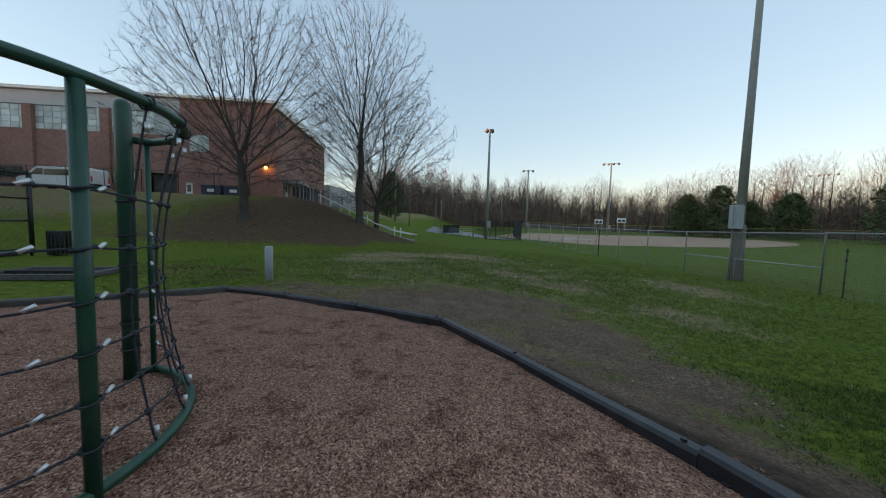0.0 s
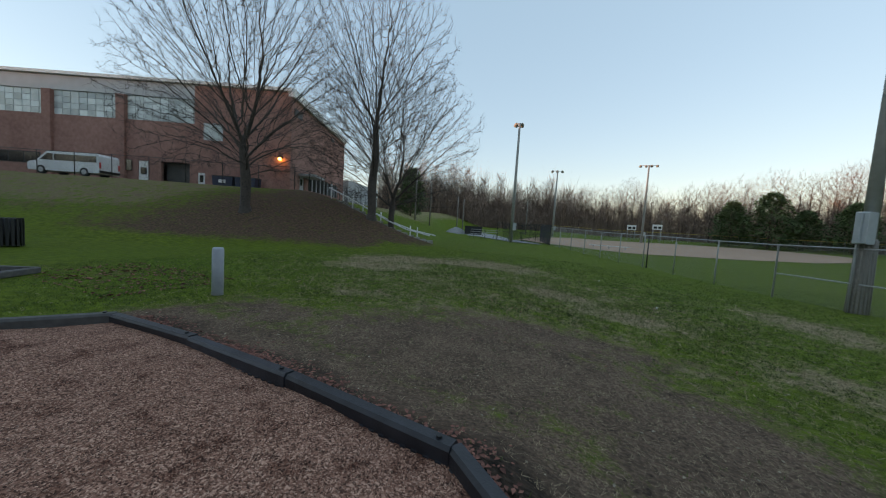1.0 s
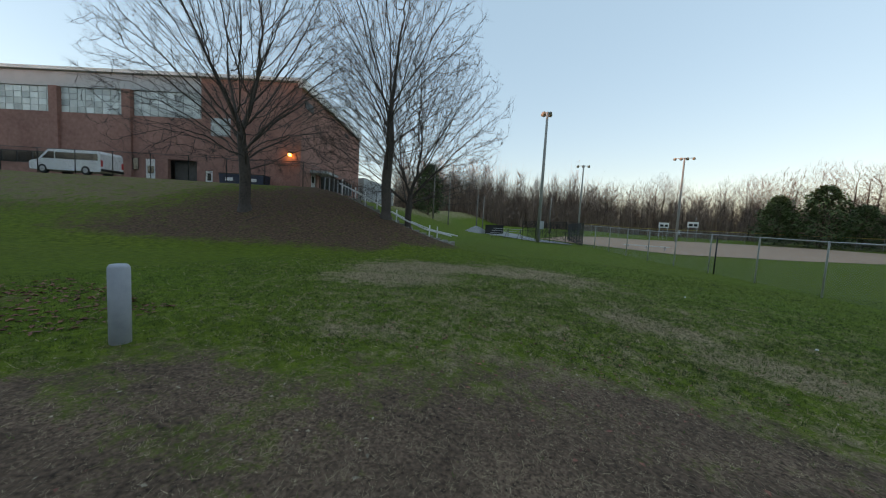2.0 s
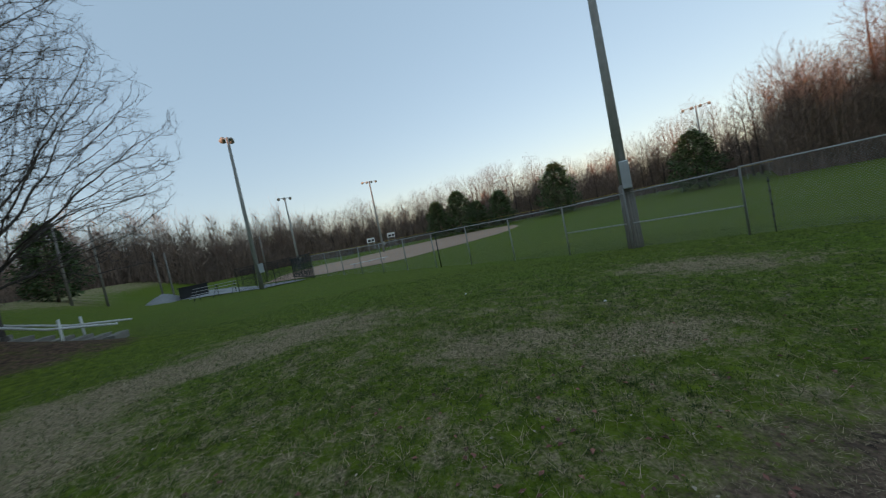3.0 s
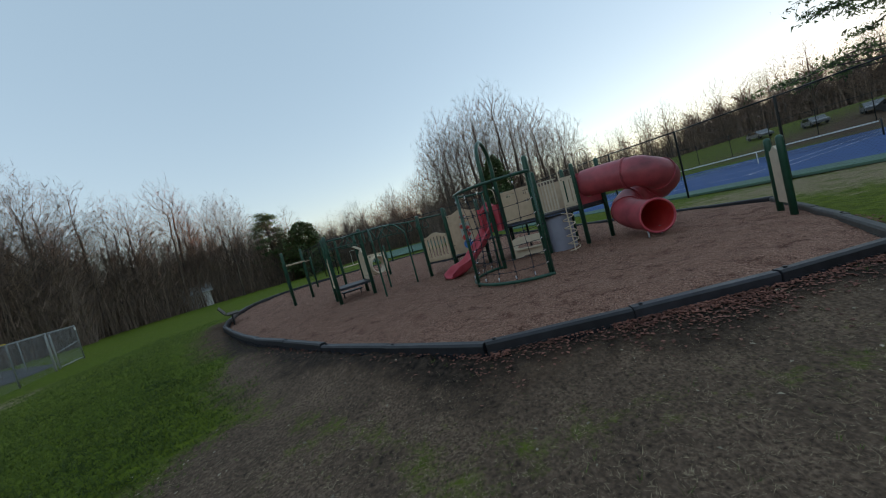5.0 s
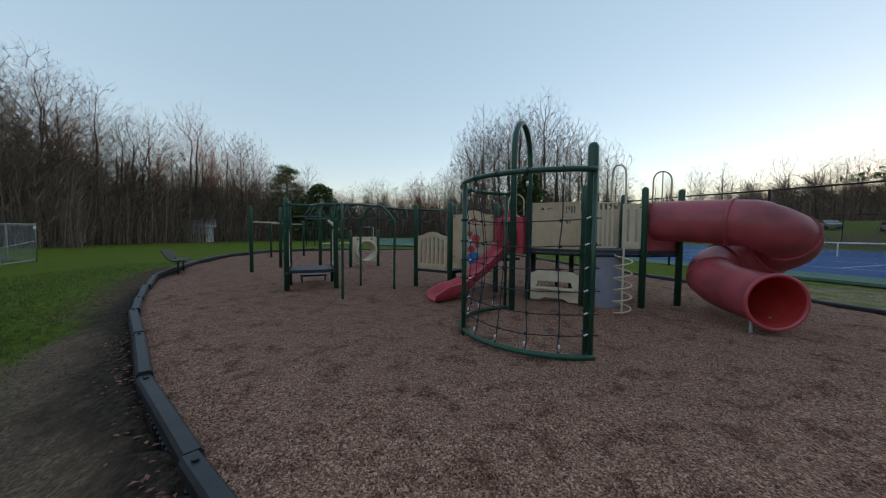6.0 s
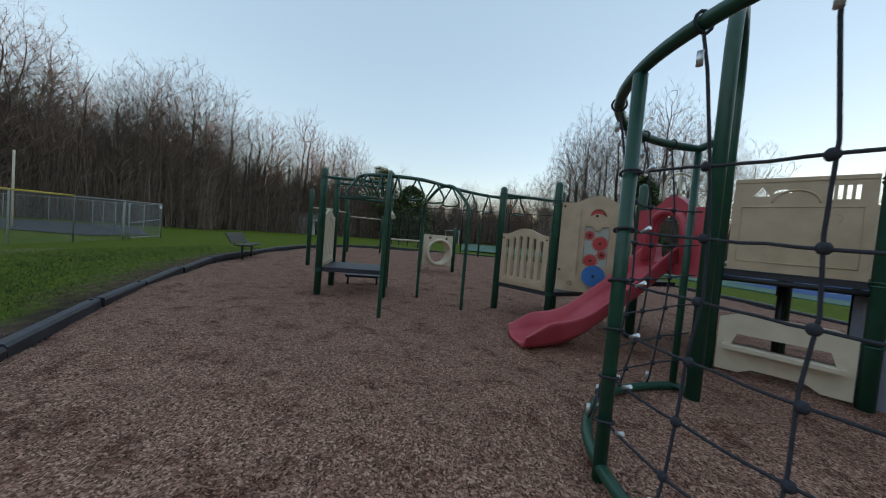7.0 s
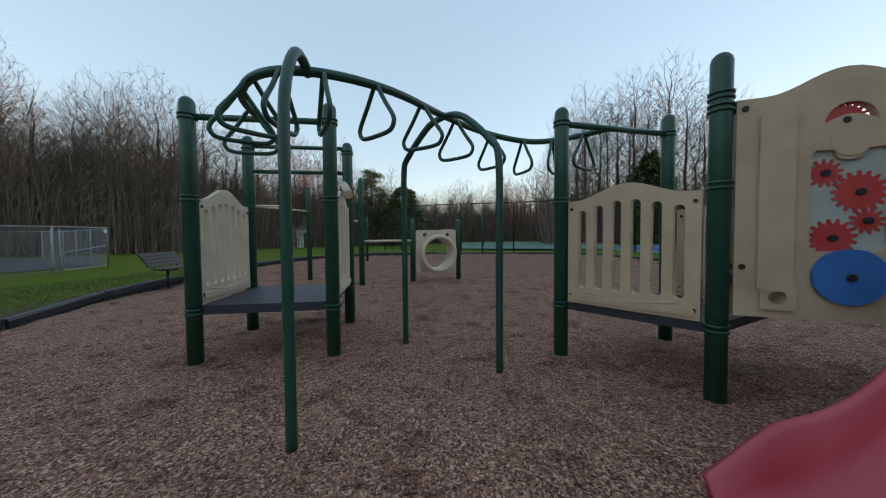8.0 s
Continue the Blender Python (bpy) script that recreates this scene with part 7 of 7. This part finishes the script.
v, f = splinters(x, y, chips_height(x, y) + 0.003, 0.019, 0.0075, 0.0045)
bulk("loose_wood_chips", v, f, CHIP, "loose brown wood chips on the play bed", "wood chips")

def blades(x, y, h, per, lean=0.5, wide=1.0):
    """Tufts of a few narrow blades."""
    x, y, h = np.repeat(x, per), np.repeat(y, per), np.repeat(h, per)
    n = len(x)
    x, y = x + rng.normal(0, 0.012, n), y + rng.normal(0, 0.012, n)
    h = h * rng.uniform(0.5, 1.25, n)
    z = land(x, y) - 0.004
    a = rng.random(n) * 2 * math.pi
    w = rng.uniform(0.0016, 0.0036, n) * wide
    dx, dy = rng.normal(0, lean, n) * h, rng.normal(0, lean, n) * h
    v = np.stack([np.stack([x - np.cos(a) * w, y - np.sin(a) * w, z], -1), np.stack([x + np.cos(a) * w, y + np.sin(a) * w, z], -1), np.stack([x + dx, y + dy, z + h], -1)], 1).reshape(-1, 3)
    return v, np.arange(3 * n).reshape(-1, 3)

x, y = scatter(300000, -12, 13, 7.5, 27)
cov = covers(x, y)
fade = np.exp(-np.clip(np.hypot(x + 0.3, y - 12.5) - 4.5, 0, 99) / 4.5)
patchy = 0.5 + 0.5 * np.sin(x * 1.9 + 2 * np.sin(y * 0.9)) * np.sin(y * 2.3 + np.sin(x * 1.3))
out = ~inside(x, y) & (from_border(x, y) > 0.12)
green_ok = out & (rng.random(len(x)) < fade * np.clip(1.0 - 1.15 * cov[:, 0] - 0.65 * cov[:, 1] - cov[:, 2], 0.012, 1) * (0.45 + 0.55 * patchy))
v, f = blades(x[green_ok], y[green_ok], np.full(green_ok.sum(), 0.055), 5)
bulk("grass", v, f, BLADE, "short green lawn grass", "grass")
dry_ok = out & (rng.random(len(x)) < fade * np.clip(0.6 * cov[:, 1] - 0.10 - 0.6 * cov[:, 2], 0.010, 1) * (0.4 + 0.6 * (1 - patchy)))
v, f = blades(x[dry_ok], y[dry_ok], np.where(cov[dry_ok, 0] > 0.4, 0.025, 0.062), 5, lean=1.5)
bulk("dry_grass", v, f, STRAW, "dry straw-coloured grass", "grass")

ex, ey = scatter(150000, 3.5, 17, -9, 9)
ecov = covers(ex, ey)
near_e = np.exp(-np.clip(np.hypot(ex - 3.0, ey - 7.0) - 3.0, 0, 99) / 6.5)
ek = ~inside(ex, ey) & (from_border(ex, ey) > 0.2) & (rng.random(len(ex)) < near_e * np.clip(1.0 - 1.1 * ecov[:, 0] - 0.5 * ecov[:, 1] - ecov[:, 2], 0.02, 1))
v, f = blades(ex[ek], ey[ek], np.full(ek.sum(), 0.06), 3, wide=1.7)
bulk("grass", v, f, BLADE, "short green lawn grass", "grass")
fleck_ok = out & (rng.random(len(x)) < fade * np.clip(0.50 * cov[:, 0] - 0.5 * cov[:, 2], 0, 1))
v, f = blades(x[fleck_ok], y[fleck_ok], np.full(fleck_ok.sum(), 0.016), 5, lean=2.4)
bulk("straw_flecks", v, f, STRAW, "short dead straw lying on bare soil", "straw")

def leaf_litter(x, y, size):
    n = len(x)
    z = np.where(inside(x, y), chips_height(x, y), land(x, y)) + 0.008
    a = rng.random(n) * 2 * math.pi
    s = size * rng.uniform(0.5, 1.3, n)
    curl = rng.uniform(0.1, 0.7, n) * s
    d, e = np.stack([np.cos(a), np.sin(a)], -1) * s[:, None], np.stack([-np.sin(a), np.cos(a)], -1) * s[:, None] * 0.6
    c = np.stack([x, y], -1)
    tip = rng.normal(0, 0.2, n) * s
    v = np.stack([np.concatenate([c - d, (z + curl * 0.2)[:, None]], 1), np.concatenate([c - e, (z + curl)[:, None]], 1), np.concatenate([c + d, (z + np.abs(tip))[:, None]], 1), np.concatenate([c + e, (z + curl * 0.8)[:, None]], 1), np.concatenate([c, z[:, None]], 1)], 1).reshape(-1, 3)
    k = np.arange(n)[:, None] * 5
    return v, np.concatenate([k + [0, 1, 4], k + [1, 2, 4], k + [2, 3, 4], k + [3, 0, 4]], 0)

x, y = scatter(300000, -7, 6.5, 3.5, 10.5)
d_ = from_border(x, y)
p_ = np.where(~inside(x, y), np.exp(-np.clip(d_ - 0.16, 0, 9) / 0.13), 0) * (0.06 + 0.7 * smooth_np(0.8, -0.6, x) + 0.6 * smooth_np(-1.6, -3.0, x)) * (0.35 + 0.65 * (np.sin(x * 2.1) > -0.3))
ok = (rng.random(len(x)) < p_) & (d_ > 0.09)
v, f = leaf_litter(x[ok], y[ok], 0.026)
bulk("leaf_litter", v, f, LEAF, "curled brown dead leaves along the border", "leaves")
x, y = scatter(1500, -12, 12, 7.0, 24)
ok = ~inside(x, y) & (from_border(x, y) > 0.15)
v, f = leaf_litter(x[ok], y[ok], 0.022)
bulk("pale_leaf_litter", v, f, PALELEAF, "pale dead leaves scattered on the lawn", "leaves")
x, y = scatter(1100, -7, 4, 11.3, 16.5)
ok = rng.random(len(x)) < np.exp(-np.hypot((x + 1.8) / 3.2, (y - 13.3) / 1.8) ** 2)
v, f = leaf_litter(x[ok], y[ok], 0.030)
bulk("leaf_litter", v, f, LEAF, "brown dead leaves lying on the worn lawn", "leaves")
x, y = scatter(500, -11, -7, 9, 11.5)
v, f = leaf_litter(x, y, 0.05)
bulk("leaf_drift", v, f, LEAF, "brown leaves drifted on the lawn", "leaves")
# twigs fallen on the bank and a scrap of litter
for i in range(7):
    x, y = -19.5 + random.uniform(-4, 8), 22.5 + random.uniform(-3.0, 3.0)
    a = random.uniform(0, 3.1)
    ln = random.uniform(0.5, 1.6)
    pts = [(x + ln * t * math.cos(a), y + ln * t * math.sin(a), Z(x + ln * t * math.cos(a), y + ln * t * math.sin(a)) + 0.03 + 0.05 * t) for t in (0, 0.4, 1)]
    solid("fallen_branch", Geo().tube(pts, [0.02, 0.014, 0.006], 6), BARK, "bare fallen branch on the bank", "branch", "fallen branches")
for x, y in ((2.9, 16.6), (1.6, 20.2)):
    z = Z(x, y)
    q = 0.5
    solid("litter_scrap", Geo().add([(x - 0.06 * q, y, z + 0.02), (x + 0.05 * q, y - 0.04 * q, z + 0.025), (x + 0.07 * q, y + 0.05 * q, z + 0.035), (x - 0.02 * q, y + 0.07 * q, z + 0.025), (x, y + 0.01 * q, z + 0.05)], [(0, 1, 4), (1, 2, 4), (2, 3, 4), (3, 0, 4), (0, 3, 2, 1)]), WHITEPAINT, "white scrap of litter on the grass", "litter", "litter scraps")
